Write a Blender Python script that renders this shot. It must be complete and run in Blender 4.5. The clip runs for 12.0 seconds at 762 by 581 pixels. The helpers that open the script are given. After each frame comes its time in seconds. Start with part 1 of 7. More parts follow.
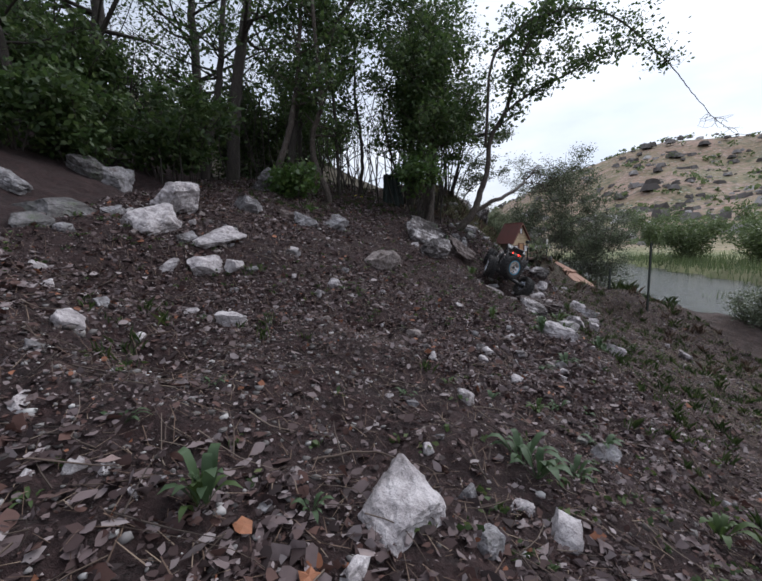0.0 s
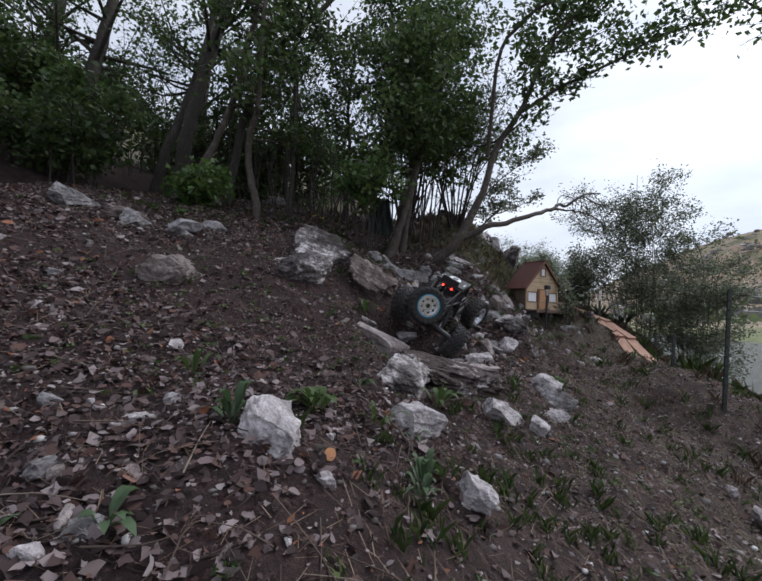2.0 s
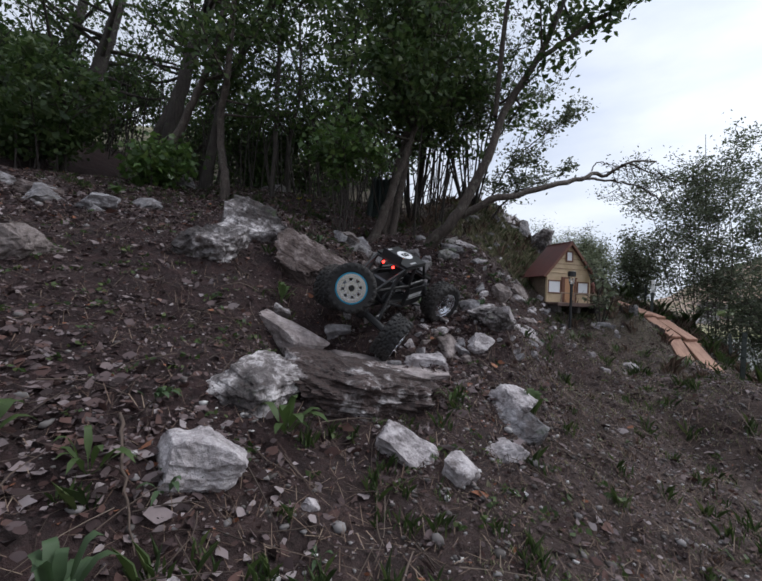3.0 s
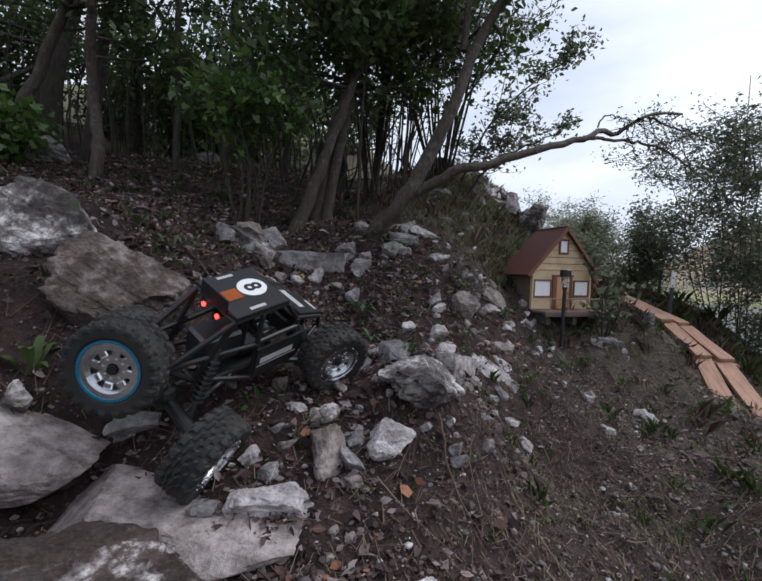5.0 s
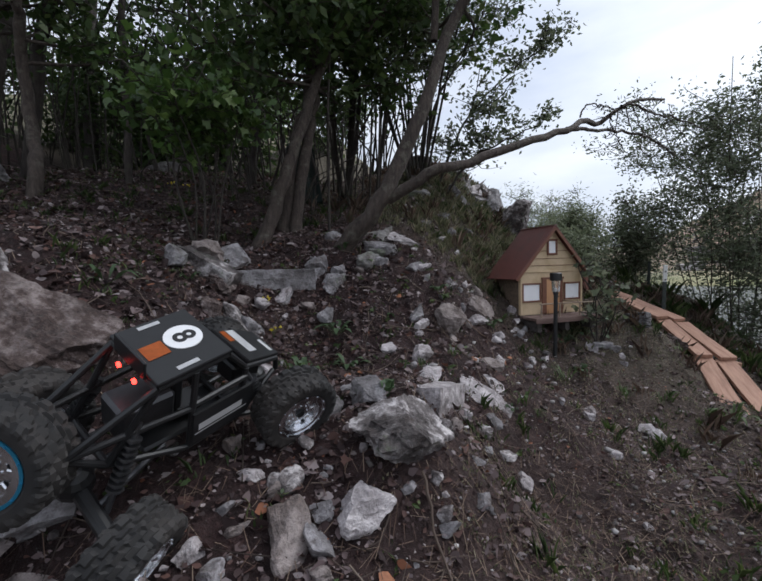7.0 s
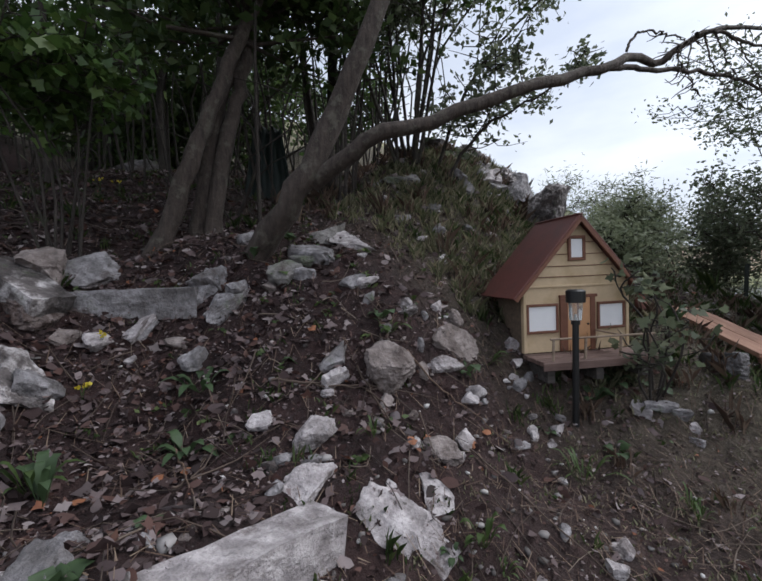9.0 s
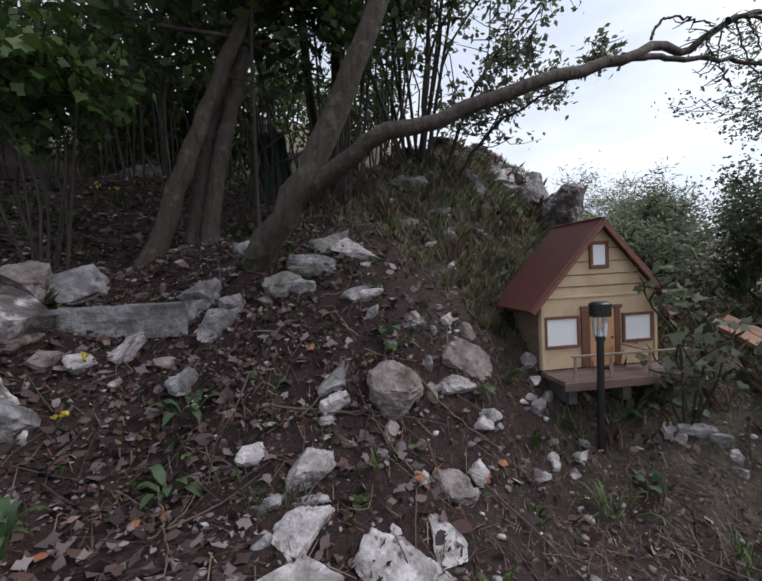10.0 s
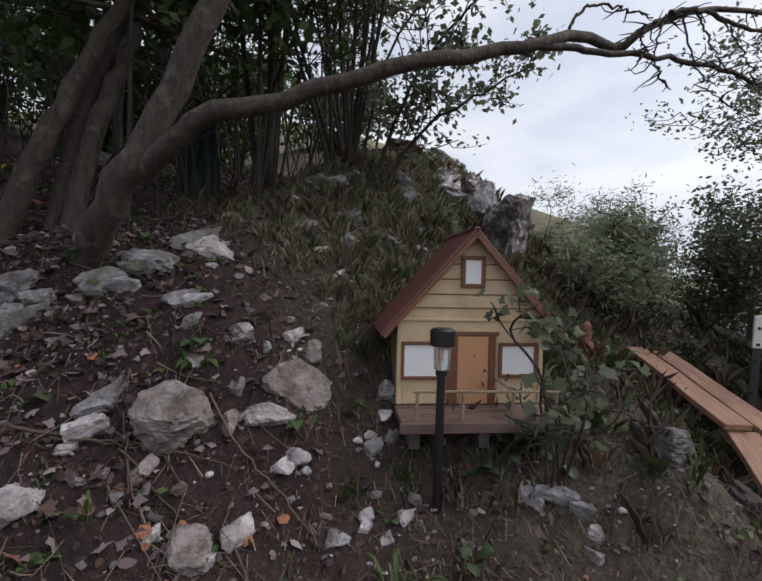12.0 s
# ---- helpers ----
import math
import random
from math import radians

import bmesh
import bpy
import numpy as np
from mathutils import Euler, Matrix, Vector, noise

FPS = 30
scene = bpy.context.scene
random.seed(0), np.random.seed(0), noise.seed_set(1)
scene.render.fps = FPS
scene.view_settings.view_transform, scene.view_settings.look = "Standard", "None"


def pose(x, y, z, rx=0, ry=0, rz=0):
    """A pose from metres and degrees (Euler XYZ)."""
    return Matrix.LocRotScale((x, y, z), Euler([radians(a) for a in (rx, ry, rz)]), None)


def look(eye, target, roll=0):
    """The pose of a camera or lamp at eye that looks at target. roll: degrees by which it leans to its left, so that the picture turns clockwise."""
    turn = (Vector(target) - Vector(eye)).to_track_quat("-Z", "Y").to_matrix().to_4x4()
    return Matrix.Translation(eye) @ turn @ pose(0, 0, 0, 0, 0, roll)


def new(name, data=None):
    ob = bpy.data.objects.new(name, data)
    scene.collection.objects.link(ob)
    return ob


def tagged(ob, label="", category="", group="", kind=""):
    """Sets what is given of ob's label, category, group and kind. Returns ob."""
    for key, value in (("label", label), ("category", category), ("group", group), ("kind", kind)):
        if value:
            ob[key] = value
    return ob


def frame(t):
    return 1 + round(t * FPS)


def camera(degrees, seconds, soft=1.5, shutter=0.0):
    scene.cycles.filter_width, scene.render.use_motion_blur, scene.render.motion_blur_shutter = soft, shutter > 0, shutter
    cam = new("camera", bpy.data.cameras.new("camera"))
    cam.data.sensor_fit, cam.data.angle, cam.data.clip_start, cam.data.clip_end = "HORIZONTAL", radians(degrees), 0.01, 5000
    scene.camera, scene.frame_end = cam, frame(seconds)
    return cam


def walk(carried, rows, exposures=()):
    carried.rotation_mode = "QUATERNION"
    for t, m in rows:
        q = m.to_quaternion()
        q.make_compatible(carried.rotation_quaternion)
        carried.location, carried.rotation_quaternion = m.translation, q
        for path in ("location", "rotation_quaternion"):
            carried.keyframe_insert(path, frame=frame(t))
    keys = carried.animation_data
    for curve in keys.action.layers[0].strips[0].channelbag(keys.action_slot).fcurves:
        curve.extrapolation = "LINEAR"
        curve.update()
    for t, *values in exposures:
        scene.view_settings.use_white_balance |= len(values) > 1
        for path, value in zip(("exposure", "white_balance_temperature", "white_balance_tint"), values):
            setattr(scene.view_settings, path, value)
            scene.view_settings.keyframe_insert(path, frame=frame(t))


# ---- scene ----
cam = camera(86.0, 12.0, soft=1.75)
PATH = [
    (0, (-0.932, -1.456, 0.471), (-0.734, 0.523, 0.257), -1.74),
    (0.5, (-0.601, -1.182, 0.436), (-0.584, 0.812, 0.275), -0.52),
    (1, (-0.217, -0.871, 0.417), (-0.351, 1.122, 0.324), -0.92),
    (1.5, (0.255, -0.631, 0.324), (-0.048, 1.346, 0.363), 1.96),
    (2, (0.575, -0.298, 0.269), (0.230, 1.671, 0.335), 2.44),
    (2.5, (0.836, 0.038, 0.232), (0.343, 1.974, 0.329), 1.31),
    (2.7, (0.960, 0.174, 0.218), (0.404, 2.094, 0.307), 1.58),
    (4.3, (1.137, 0.926, 0.334), (0.300, 2.740, 0.258), 5.20),
    (4.5, (1.163, 1.050, 0.371), (0.377, 2.888, 0.295), 4.31),
    (5, (1.165, 1.162, 0.468), (0.514, 3.050, 0.363), 1.53),
    (5.5, (1.138, 1.184, 0.492), (0.524, 3.083, 0.367), -0.74),
    (6, (1.137, 1.229, 0.496), (0.527, 3.129, 0.362), -0.99),
    (6.5, (1.120, 1.265, 0.518), (0.542, 3.177, 0.408), -0.55),
    (6.7, (1.127, 1.281, 0.534), (0.569, 3.198, 0.420), -1.32),
    (8.3, (1.337, 1.880, 0.542), (0.492, 3.690, 0.453), -1.51),
    (8.5, (1.354, 1.959, 0.551), (0.525, 3.777, 0.477), -1.39),
    (9, (1.376, 2.079, 0.561), (0.501, 3.875, 0.467), -2.21),
    (9.5, (1.350, 2.152, 0.576), (0.419, 3.919, 0.455), -2.66),
    (10, (1.351, 2.173, 0.593), (0.429, 3.946, 0.501), -2.79),
    (10.5, (1.405, 2.255, 0.611), (0.426, 3.994, 0.477), -3.44),
    (11, (1.596, 2.519, 0.629), (0.402, 4.122, 0.557), -1.75),
    (11.5, (1.737, 2.596, 0.598), (0.634, 4.264, 0.614), 3.60),
    (12, (1.674, 2.543, 0.590), (0.684, 4.281, 0.533), 1.14),
]
walk(cam, [(t, look(eye, target, roll)) for t, eye, target, roll in PATH], [(0.0, 0.38, 6080.0, 10.2), (1.5, 0.40, 6080.0, 10.2), (2.5, 0.34, 6080.0, 10.0), (4.5, 0.43, 6080.0, 9.5), (6.5, 0.40, 6100.0, 9.3), (8.5, 0.45, 6120.0, 9.3), (10.0, 0.56, 6200.0, 10.5), (11.0, 0.58, 6280.0, 10.8), (12.0, 0.38, 6380.0, 11.0)])

# ---- world, sun, exposure ----
world = bpy.data.worlds.new("overcast_sky")
scene.world = world
world.use_nodes = True
wt = world.node_tree
wt.nodes.clear()
sky = wt.nodes.new("ShaderNodeTexSky")
sky.sky_type, sky.sun_disc = "NISHITA", False
sky.sun_elevation, sky.sun_rotation = radians(50), radians(60)
sky.air_density, sky.dust_density, sky.ozone_density = 1.0, 4.0, 1.0
pale = wt.nodes.new("ShaderNodeHueSaturation")
pale.inputs["Saturation"].default_value = 0.22
wt.links.new(sky.outputs[0], pale.inputs["Color"])
cover = wt.nodes.new("ShaderNodeMix")          # closed cloud evens out the sky
cover.data_type = "RGBA"
cover.inputs["Factor"].default_value = 0.6
cover.inputs[7].default_value = (4.6, 4.7, 4.95, 1)
wt.links.new(pale.outputs[0], cover.inputs[6])
coord = wt.nodes.new("ShaderNodeTexCoord")
stretch = wt.nodes.new("ShaderNodeMapping")
stretch.inputs["Scale"].default_value = (1.2, 1.2, 3.5)
wt.links.new(coord.outputs["Generated"], stretch.inputs[0])
cloud = wt.nodes.new("ShaderNodeTexNoise")
cloud.inputs["Scale"].default_value, cloud.inputs["Detail"].default_value = 2.2, 6
wt.links.new(stretch.outputs[0], cloud.inputs["Vector"])
cloud_ramp = wt.nodes.new("ShaderNodeValToRGB")
cloud_ramp.color_ramp.elements[0].position, cloud_ramp.color_ramp.elements[0].color = 0.35, (0.80, 0.84, 0.92, 1)
cloud_ramp.color_ramp.elements[1].position, cloud_ramp.color_ramp.elements[1].color = 0.65, (1.1, 1.1, 1.1, 1)
wt.links.new(cloud.outputs["Fac"], cloud_ramp.inputs[0])
mul = wt.nodes.new("ShaderNodeMix")
mul.data_type, mul.blend_type = "RGBA", "MULTIPLY"
mul.inputs["Factor"].default_value = 1.0
wt.links.new(cover.outputs[2], mul.inputs[6])
wt.links.new(cloud_ramp.outputs[0], mul.inputs[7])
back = wt.nodes.new("ShaderNodeBackground")
back.inputs["Strength"].default_value = 0.15
wt.links.new(mul.outputs[2], back.inputs[0])
wt.links.new(back.outputs[0], wt.nodes.new("ShaderNodeOutputWorld").inputs[0])

sun = new("sun", bpy.data.lights.new("sun", "SUN"))
sun.data.energy, sun.data.angle, sun.data.color = 1.3, radians(40), (1.0, 0.97, 0.93)
sun.matrix_world = look((6.2, 3.6, 8.5), (0, 0, 0))


# ---- materials ----
def node(t, kind, **values):
    n = t.nodes.new(kind)
    for key, value in values.items():
        n.inputs[key.replace("_", " ")].default_value = value
    return n


def plain_tree(name):
    m = bpy.data.materials.new(name)
    m.use_nodes = True
    t = m.node_tree
    return m, t, t.nodes["Principled BSDF"]


def stops(t, source, colours):
    r = t.nodes.new("ShaderNodeValToRGB")
    el = r.color_ramp.elements
    while len(el) < len(colours):
        el.new(0.5)
    for e, (p, c) in zip(el, colours):
        e.position, e.color = p, (*c, 1)
    t.links.new(source, r.inputs[0])
    return r.outputs[0]


def blend(t, a, b, fac, kind="MIX"):
    m = t.nodes.new("ShaderNodeMix")
    m.data_type, m.blend_type = "RGBA", kind
    for value, slot in ((a, 6), (b, 7)):
        if isinstance(value, tuple):
            m.inputs[slot].default_value = (*value, 1)
        else:
            t.links.new(value, m.inputs[slot])
    if isinstance(fac, (int, float)):
        m.inputs[0].default_value = fac
    else:
        t.links.new(fac, m.inputs[0])
    return m.outputs[2]


def place_vec(t, obj=True, offset=True):
    """Object coordinates, shifted by a random amount for each object."""
    c = t.nodes.new("ShaderNodeTexCoord")
    if not offset:
        return c.outputs["Object" if obj else "Generated"]
    info = t.nodes.new("ShaderNodeObjectInfo")
    scale = t.nodes.new("ShaderNodeMath")
    scale.operation = "MULTIPLY"
    scale.inputs[1].default_value = 37.0
    t.links.new(info.outputs["Random"], scale.inputs[0])
    add = t.nodes.new("ShaderNodeVectorMath")
    t.links.new(c.outputs["Object"], add.inputs[0])
    t.links.new(scale.outputs[0], add.inputs[1])
    return add.outputs[0]


def rough_noise(t, vec, scale, detail=6, rough=0.6):
    n = node(t, "ShaderNodeTexNoise", Scale=scale, Detail=detail, Roughness=rough)
    t.links.new(vec, n.inputs["Vector"])
    return n.outputs["Fac"]


def bump(t, b, source, strength, distance):
    n = node(t, "ShaderNodeBump", Strength=strength, Distance=distance)
    t.links.new(source, n.inputs["Height"])
    if b.inputs["Normal"].links:
        t.links.new(b.inputs["Normal"].links[0].from_socket, n.inputs["Normal"])
    t.links.new(n.outputs[0], b.inputs["Normal"])


def simple(name, colour, rough=0.6, metal=0.0, vary=0.25, scale=30.0, bumps=0.15, dist=0.002, dirt=None):
    """Paint, plastic, metal or wood-like surface with grain at two scales."""
    m, t, b = plain_tree(name)
    v = place_vec(t)
    n1, n2 = rough_noise(t, v, scale), rough_noise(t, v, scale * 0.16, 3)
    low, high = tuple(c * (1 - vary) for c in colour), tuple(min(1, c * (1 + vary)) for c in colour)
    col = blend(t, stops(t, n1, [(0.3, low), (0.7, high)]), colour, 0.4)
    if dirt:
        col = blend(t, col, dirt, stops(t, n2, [(0.48, (0, 0, 0)), (0.66, (0.75, 0.75, 0.75))]))
    t.links.new(col, b.inputs["Base Color"])
    b.inputs["Roughness"].default_value, b.inputs["Metallic"].default_value = rough, metal
    bump(t, b, n1, bumps, dist)
    return m


def stone_material(name, base, light, dark, blotch=0.5, moss=0.0, contrast=0.6):
    """Weathered limestone: pale body, dark crust and lichen in blotches, fine pits."""
    m, t, b = plain_tree(name)
    v = place_vec(t)
    big, mid, fine = rough_noise(t, v, 5, 5, 0.65), rough_noise(t, v, 22, 6, 0.7), rough_noise(t, v, 120, 4, 0.7)
    col = stops(t, mid, [(0.33, tuple(c * 0.55 for c in base)), (0.47, base), (0.62, light)])
    crust = stops(t, fine, [(0.36, tuple(c * 0.45 for c in dark)), (0.50, dark), (0.66, tuple(min(c * 2.6, 0.5) for c in dark))])
    col = blend(t, col, crust, stops(t, big, [(blotch, (0, 0, 0)), (blotch + 0.10, (contrast,) * 3)]))
    col = blend(t, col, tuple(c * 0.30 for c in base), stops(t, fine, [(0.55, (0, 0, 0)), (0.68, (0.42, 0.42, 0.42))]))
    soil = rough_noise(t, v, 9, 6, 0.75)
    col = blend(t, col, (0.055, 0.036, 0.030), stops(t, soil, [(0.55, (0, 0, 0)), (0.64, (0.65, 0.65, 0.65))]))
    if moss:
        green = rough_noise(t, v, 11, 5, 0.7)
        col = blend(t, col, (0.045, 0.065, 0.022), stops(t, green, [(0.62 - 0.22 * moss, (0, 0, 0)), (0.72 - 0.1 * moss, (0.85, 0.85, 0.85))]))
    t.links.new(col, b.inputs["Base Color"])
    b.inputs["Roughness"].default_value = 0.88
    bump(t, b, mid, 0.9, 0.018)
    bump(t, b, fine, 0.7, 0.004)
    return m


STONE = {
    "pale": stone_material("pale_limestone", (0.345, 0.311, 0.316), (0.555, 0.512, 0.518), (0.122, 0.105, 0.101), 0.55),
    "grey": stone_material("grey_limestone", (0.18, 0.168, 0.173), (0.346, 0.328, 0.342), (0.072, 0.0629, 0.0612), 0.52, 0.12),
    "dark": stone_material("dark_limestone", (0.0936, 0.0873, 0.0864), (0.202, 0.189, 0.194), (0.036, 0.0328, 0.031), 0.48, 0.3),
    "lichen": stone_material("lichen_limestone", (0.150, 0.130, 0.128), (0.62, 0.58, 0.58), (0.026, 0.020, 0.019), 0.48, 0.05, 0.90),
    "buff": stone_material("buff_limestone", (0.187, 0.154, 0.144), (0.302, 0.258, 0.245), (0.0936, 0.0698, 0.0612), 0.52),
    "slab": stone_material("buff_slab_stone", (0.270, 0.225, 0.218), (0.430, 0.372, 0.360), (0.122, 0.0978, 0.09), 0.60),
    "crusted": stone_material("earth_crusted_stone", (0.095, 0.066, 0.060), (0.66, 0.62, 0.62), (0.026, 0.015, 0.013), 0.40, 0.0, 0.97),
    "brown": stone_material("brown_earthy_stone", (0.07, 0.0466, 0.041), (0.24, 0.199, 0.19), (0.035, 0.0223, 0.019), 0.45, 0.0, 0.8),
    "mossy": stone_material("mossy_stone", (0.187, 0.175, 0.169), (0.331, 0.314, 0.31), (0.0648, 0.0594, 0.0504), 0.52, 0.7),
}


def soil_material():
    m, t, b = plain_tree("soil_with_leaf_crumbs")
    c = t.nodes.new("ShaderNodeTexCoord").outputs["Object"]
    big, mid, fine = rough_noise(t, c, 1.1, 4), rough_noise(t, c, 14, 6, 0.7), rough_noise(t, c, 90, 5, 0.75)
    col = stops(t, mid, [(0.30, (0.0126, 0.0052, 0.0050)), (0.52, (0.0300, 0.0130, 0.0122)), (0.74, (0.0660, 0.0325, 0.0300))])
    col = blend(t, col, (0.05683, 0.0308, 0.02815), stops(t, big, [(0.50, (0, 0, 0)), (0.68, (0.432, 0.432, 0.432))]))
    col = blend(t, col, (0.1078, 0.06161, 0.0621), stops(t, fine, [(0.56, (0, 0, 0)), (0.64, (0.54, 0.54, 0.54))]))
    chips = rough_noise(t, c, 42, 5, 0.8)
    col = blend(t, col, (0.009798, 0.004621, 0.00414), stops(t, chips, [(0.38, (0.6, 0.6, 0.576)), (0.47, (0, 0, 0))]))
    grains = node(t, "ShaderNodeTexVoronoi", Scale=70.0)
    t.links.new(c, grains.inputs["Vector"])
    col = blend(t, col, (0.216, 0.2016, 0.1944), stops(t, grains.outputs["Distance"], [(0.05, (0.432, 0.432, 0.432)), (0.13, (0, 0, 0))]))
    # the trodden slope is paler than the bank, its brightness lifted in the colour
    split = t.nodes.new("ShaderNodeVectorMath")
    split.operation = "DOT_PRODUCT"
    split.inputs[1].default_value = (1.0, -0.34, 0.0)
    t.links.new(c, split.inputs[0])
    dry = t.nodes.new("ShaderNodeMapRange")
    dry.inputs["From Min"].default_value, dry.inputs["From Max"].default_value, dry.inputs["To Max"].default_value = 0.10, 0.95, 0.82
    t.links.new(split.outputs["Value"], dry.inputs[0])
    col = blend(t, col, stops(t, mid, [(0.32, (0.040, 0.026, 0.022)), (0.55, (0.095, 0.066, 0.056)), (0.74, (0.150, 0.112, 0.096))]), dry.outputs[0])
    # grey-olive thatch of old grass and litter higher up the bank
    # it runs on into the wood, its paler colour brightening the ground there
    above = t.nodes.new("ShaderNodeVectorMath")
    above.operation = "DOT_PRODUCT"
    above.inputs[1].default_value = (0.2, 1.0, 0.0)
    t.links.new(c, above.inputs[0])
    thatch = t.nodes.new("ShaderNodeMapRange")
    thatch.inputs["From Min"].default_value, thatch.inputs["From Max"].default_value, thatch.inputs["To Max"].default_value = 3.4, 4.0, 0.7
    t.links.new(above.outputs["Value"], thatch.inputs[0])
    col = blend(t, col, stops(t, fine, [(0.35, (0.050, 0.045, 0.030)), (0.52, (0.130, 0.115, 0.078)), (0.68, (0.260, 0.225, 0.160))]), thatch.outputs[0])
    # grassy and stony distance
    pos = t.nodes.new("ShaderNodeVectorMath")
    pos.operation = "LENGTH"
    t.links.new(c, pos.inputs[0])
    way = t.nodes.new("ShaderNodeMapRange")
    way.inputs["From Min"].default_value, way.inputs["From Max"].default_value = 7.0, 14.0
    t.links.new(pos.outputs["Value"], way.inputs[0])
    f1, f2 = rough_noise(t, c, 0.16, 8, 0.75), rough_noise(t, c, 0.045, 5, 0.6)
    far = stops(t, f1, [(0.34, (0.075, 0.085, 0.040)), (0.47, (0.200, 0.165, 0.090)), (0.56, (0.28, 0.190, 0.145)), (0.70, (0.42, 0.31, 0.26))])
    far = blend(t, far, (0.235, 0.125, 0.085), stops(t, f2, [(0.42, (0, 0, 0)), (0.60, (0.40, 0.40, 0.40))]))
    scrub = rough_noise(t, c, 0.9, 6, 0.75)
    far = blend(t, far, (0.05, 0.062, 0.03), stops(t, scrub, [(0.50, (0, 0, 0)), (0.60, (0.75, 0.75, 0.75))]))
    crags = node(t, "ShaderNodeTexVoronoi", Scale=1.1)
    t.links.new(c, crags.inputs["Vector"])
    far = blend(t, far, (0.42, 0.40, 0.39), stops(t, crags.outputs["Distance"], [(0.12, (0.55, 0.55, 0.55)), (0.26, (0, 0, 0))]))
    green = t.nodes.new("ShaderNodeMapRange")
    green.inputs["From Min"].default_value, green.inputs["From Max"].default_value = 22.0, 40.0
    t.links.new(pos.outputs["Value"], green.inputs[0])
    far = blend(t, stops(t, f1, [(0.35, (0.10, 0.135, 0.05)), (0.50, (0.22, 0.23, 0.11)), (0.65, (0.34, 0.29, 0.17))]), far, green.outputs[0])
    col = blend(t, col, far, way.outputs[0])
    t.links.new(col, b.inputs["Base Color"])
    b.inputs["Roughness"].default_value = 0.95
    bump(t, b, mid, 1.0, 0.03)
    bump(t, b, chips, 1.0, 0.014)
    bump(t, b, fine, 1.0, 0.008)
    return m


def leaf_material(name, colours, translucent=0.35, rough=0.5):
    """Leaves whose colour changes from piece to piece."""
    m, t, b = plain_tree(name)
    g = t.nodes.new("ShaderNodeNewGeometry")
    col = stops(t, g.outputs["Random Per Island"], colours)
    c = t.nodes.new("ShaderNodeTexCoord").outputs["Object"]
    col = blend(t, col, (0.5, 0.5, 0.5), stops(t, rough_noise(t, c, 60), [(0.4, (0, 0, 0)), (0.7, (0.35, 0.35, 0.35))]), "MULTIPLY")
    t.links.new(col, b.inputs["Base Color"])
    b.inputs["Roughness"].default_value = rough
    if translucent:
        tr = t.nodes.new("ShaderNodeBsdfTranslucent")
        t.links.new(col, tr.inputs[0])
        mix = t.nodes.new("ShaderNodeMixShader")
        mix.inputs[0].default_value = translucent
        t.links.new(b.outputs[0], mix.inputs[1])
        t.links.new(tr.outputs[0], mix.inputs[2])
        t.links.new(mix.outputs[0], t.nodes["Material Output"].inputs[0])
    return m


def bark_material(name, dark, light, moss):
    m, t, b = plain_tree(name)
    c = t.nodes.new("ShaderNodeTexCoord").outputs["Object"]
    s = node(t, "ShaderNodeMapping", Scale=(1, 1, 0.25))
    t.links.new(c, s.inputs[0])
    n1, n2 = rough_noise(t, s.outputs[0], 60, 6, 0.7), rough_noise(t, c, 22, 6, 0.7)
    col = stops(t, n1, [(0.3, dark), (0.7, light)])
    col = blend(t, col, moss, stops(t, n2, [(0.54, (0, 0, 0)), (0.63, (0.7, 0.7, 0.7))]))
    t.links.new(col, b.inputs["Base Color"])
    b.inputs["Roughness"].default_value = 0.9
    bump(t, b, n1, 0.9, 0.008)
    bump(t, b, n2, 0.6, 0.02)
    return m


def wood_material(name, dark, light, rough=0.75):
    m, t, b = plain_tree(name)
    v = place_vec(t)
    s = node(t, "ShaderNodeMapping", Scale=(0.12, 1, 1))
    t.links.new(v, s.inputs[0])
    n1, n2 = rough_noise(t, s.outputs[0], 70, 6, 0.65), rough_noise(t, v, 6, 4)
    col = blend(t, stops(t, n1, [(0.3, dark), (0.7, light)]), tuple(c * 0.55 for c in dark), stops(t, n2, [(0.5, (0, 0, 0)), (0.72, (0.5, 0.5, 0.5))]))
    t.links.new(col, b.inputs["Base Color"])
    b.inputs["Roughness"].default_value = rough
    bump(t, b, n1, 0.35, 0.002)
    return m


def water_material():
    m, t, b = plain_tree("pond_water")
    c = t.nodes.new("ShaderNodeTexCoord").outputs["Object"]
    b.inputs["Base Color"].default_value = (0.03, 0.035, 0.035, 1)
    b.inputs["Roughness"].default_value, b.inputs["IOR"].default_value = 0.16, 1.33
    bump(t, b, rough_noise(t, c, 5.0, 5), 0.9, 0.10)
    return m


def glass_material():
    m, t, b = plain_tree("clear_plastic")
    b.inputs["Transmission Weight"].default_value, b.inputs["Roughness"].default_value = 0.9, 0.12
    b.inputs["Base Color"].default_value = (0.85, 0.88, 0.88, 1)
    return m


def lamp_material(name, colour, strength):
    m, t, b = plain_tree(name)
    b.inputs["Base Color"].default_value = (*colour, 1)
    b.inputs["Emission Color"].default_value, b.inputs["Emission Strength"].default_value = (*colour, 1), strength
    return m


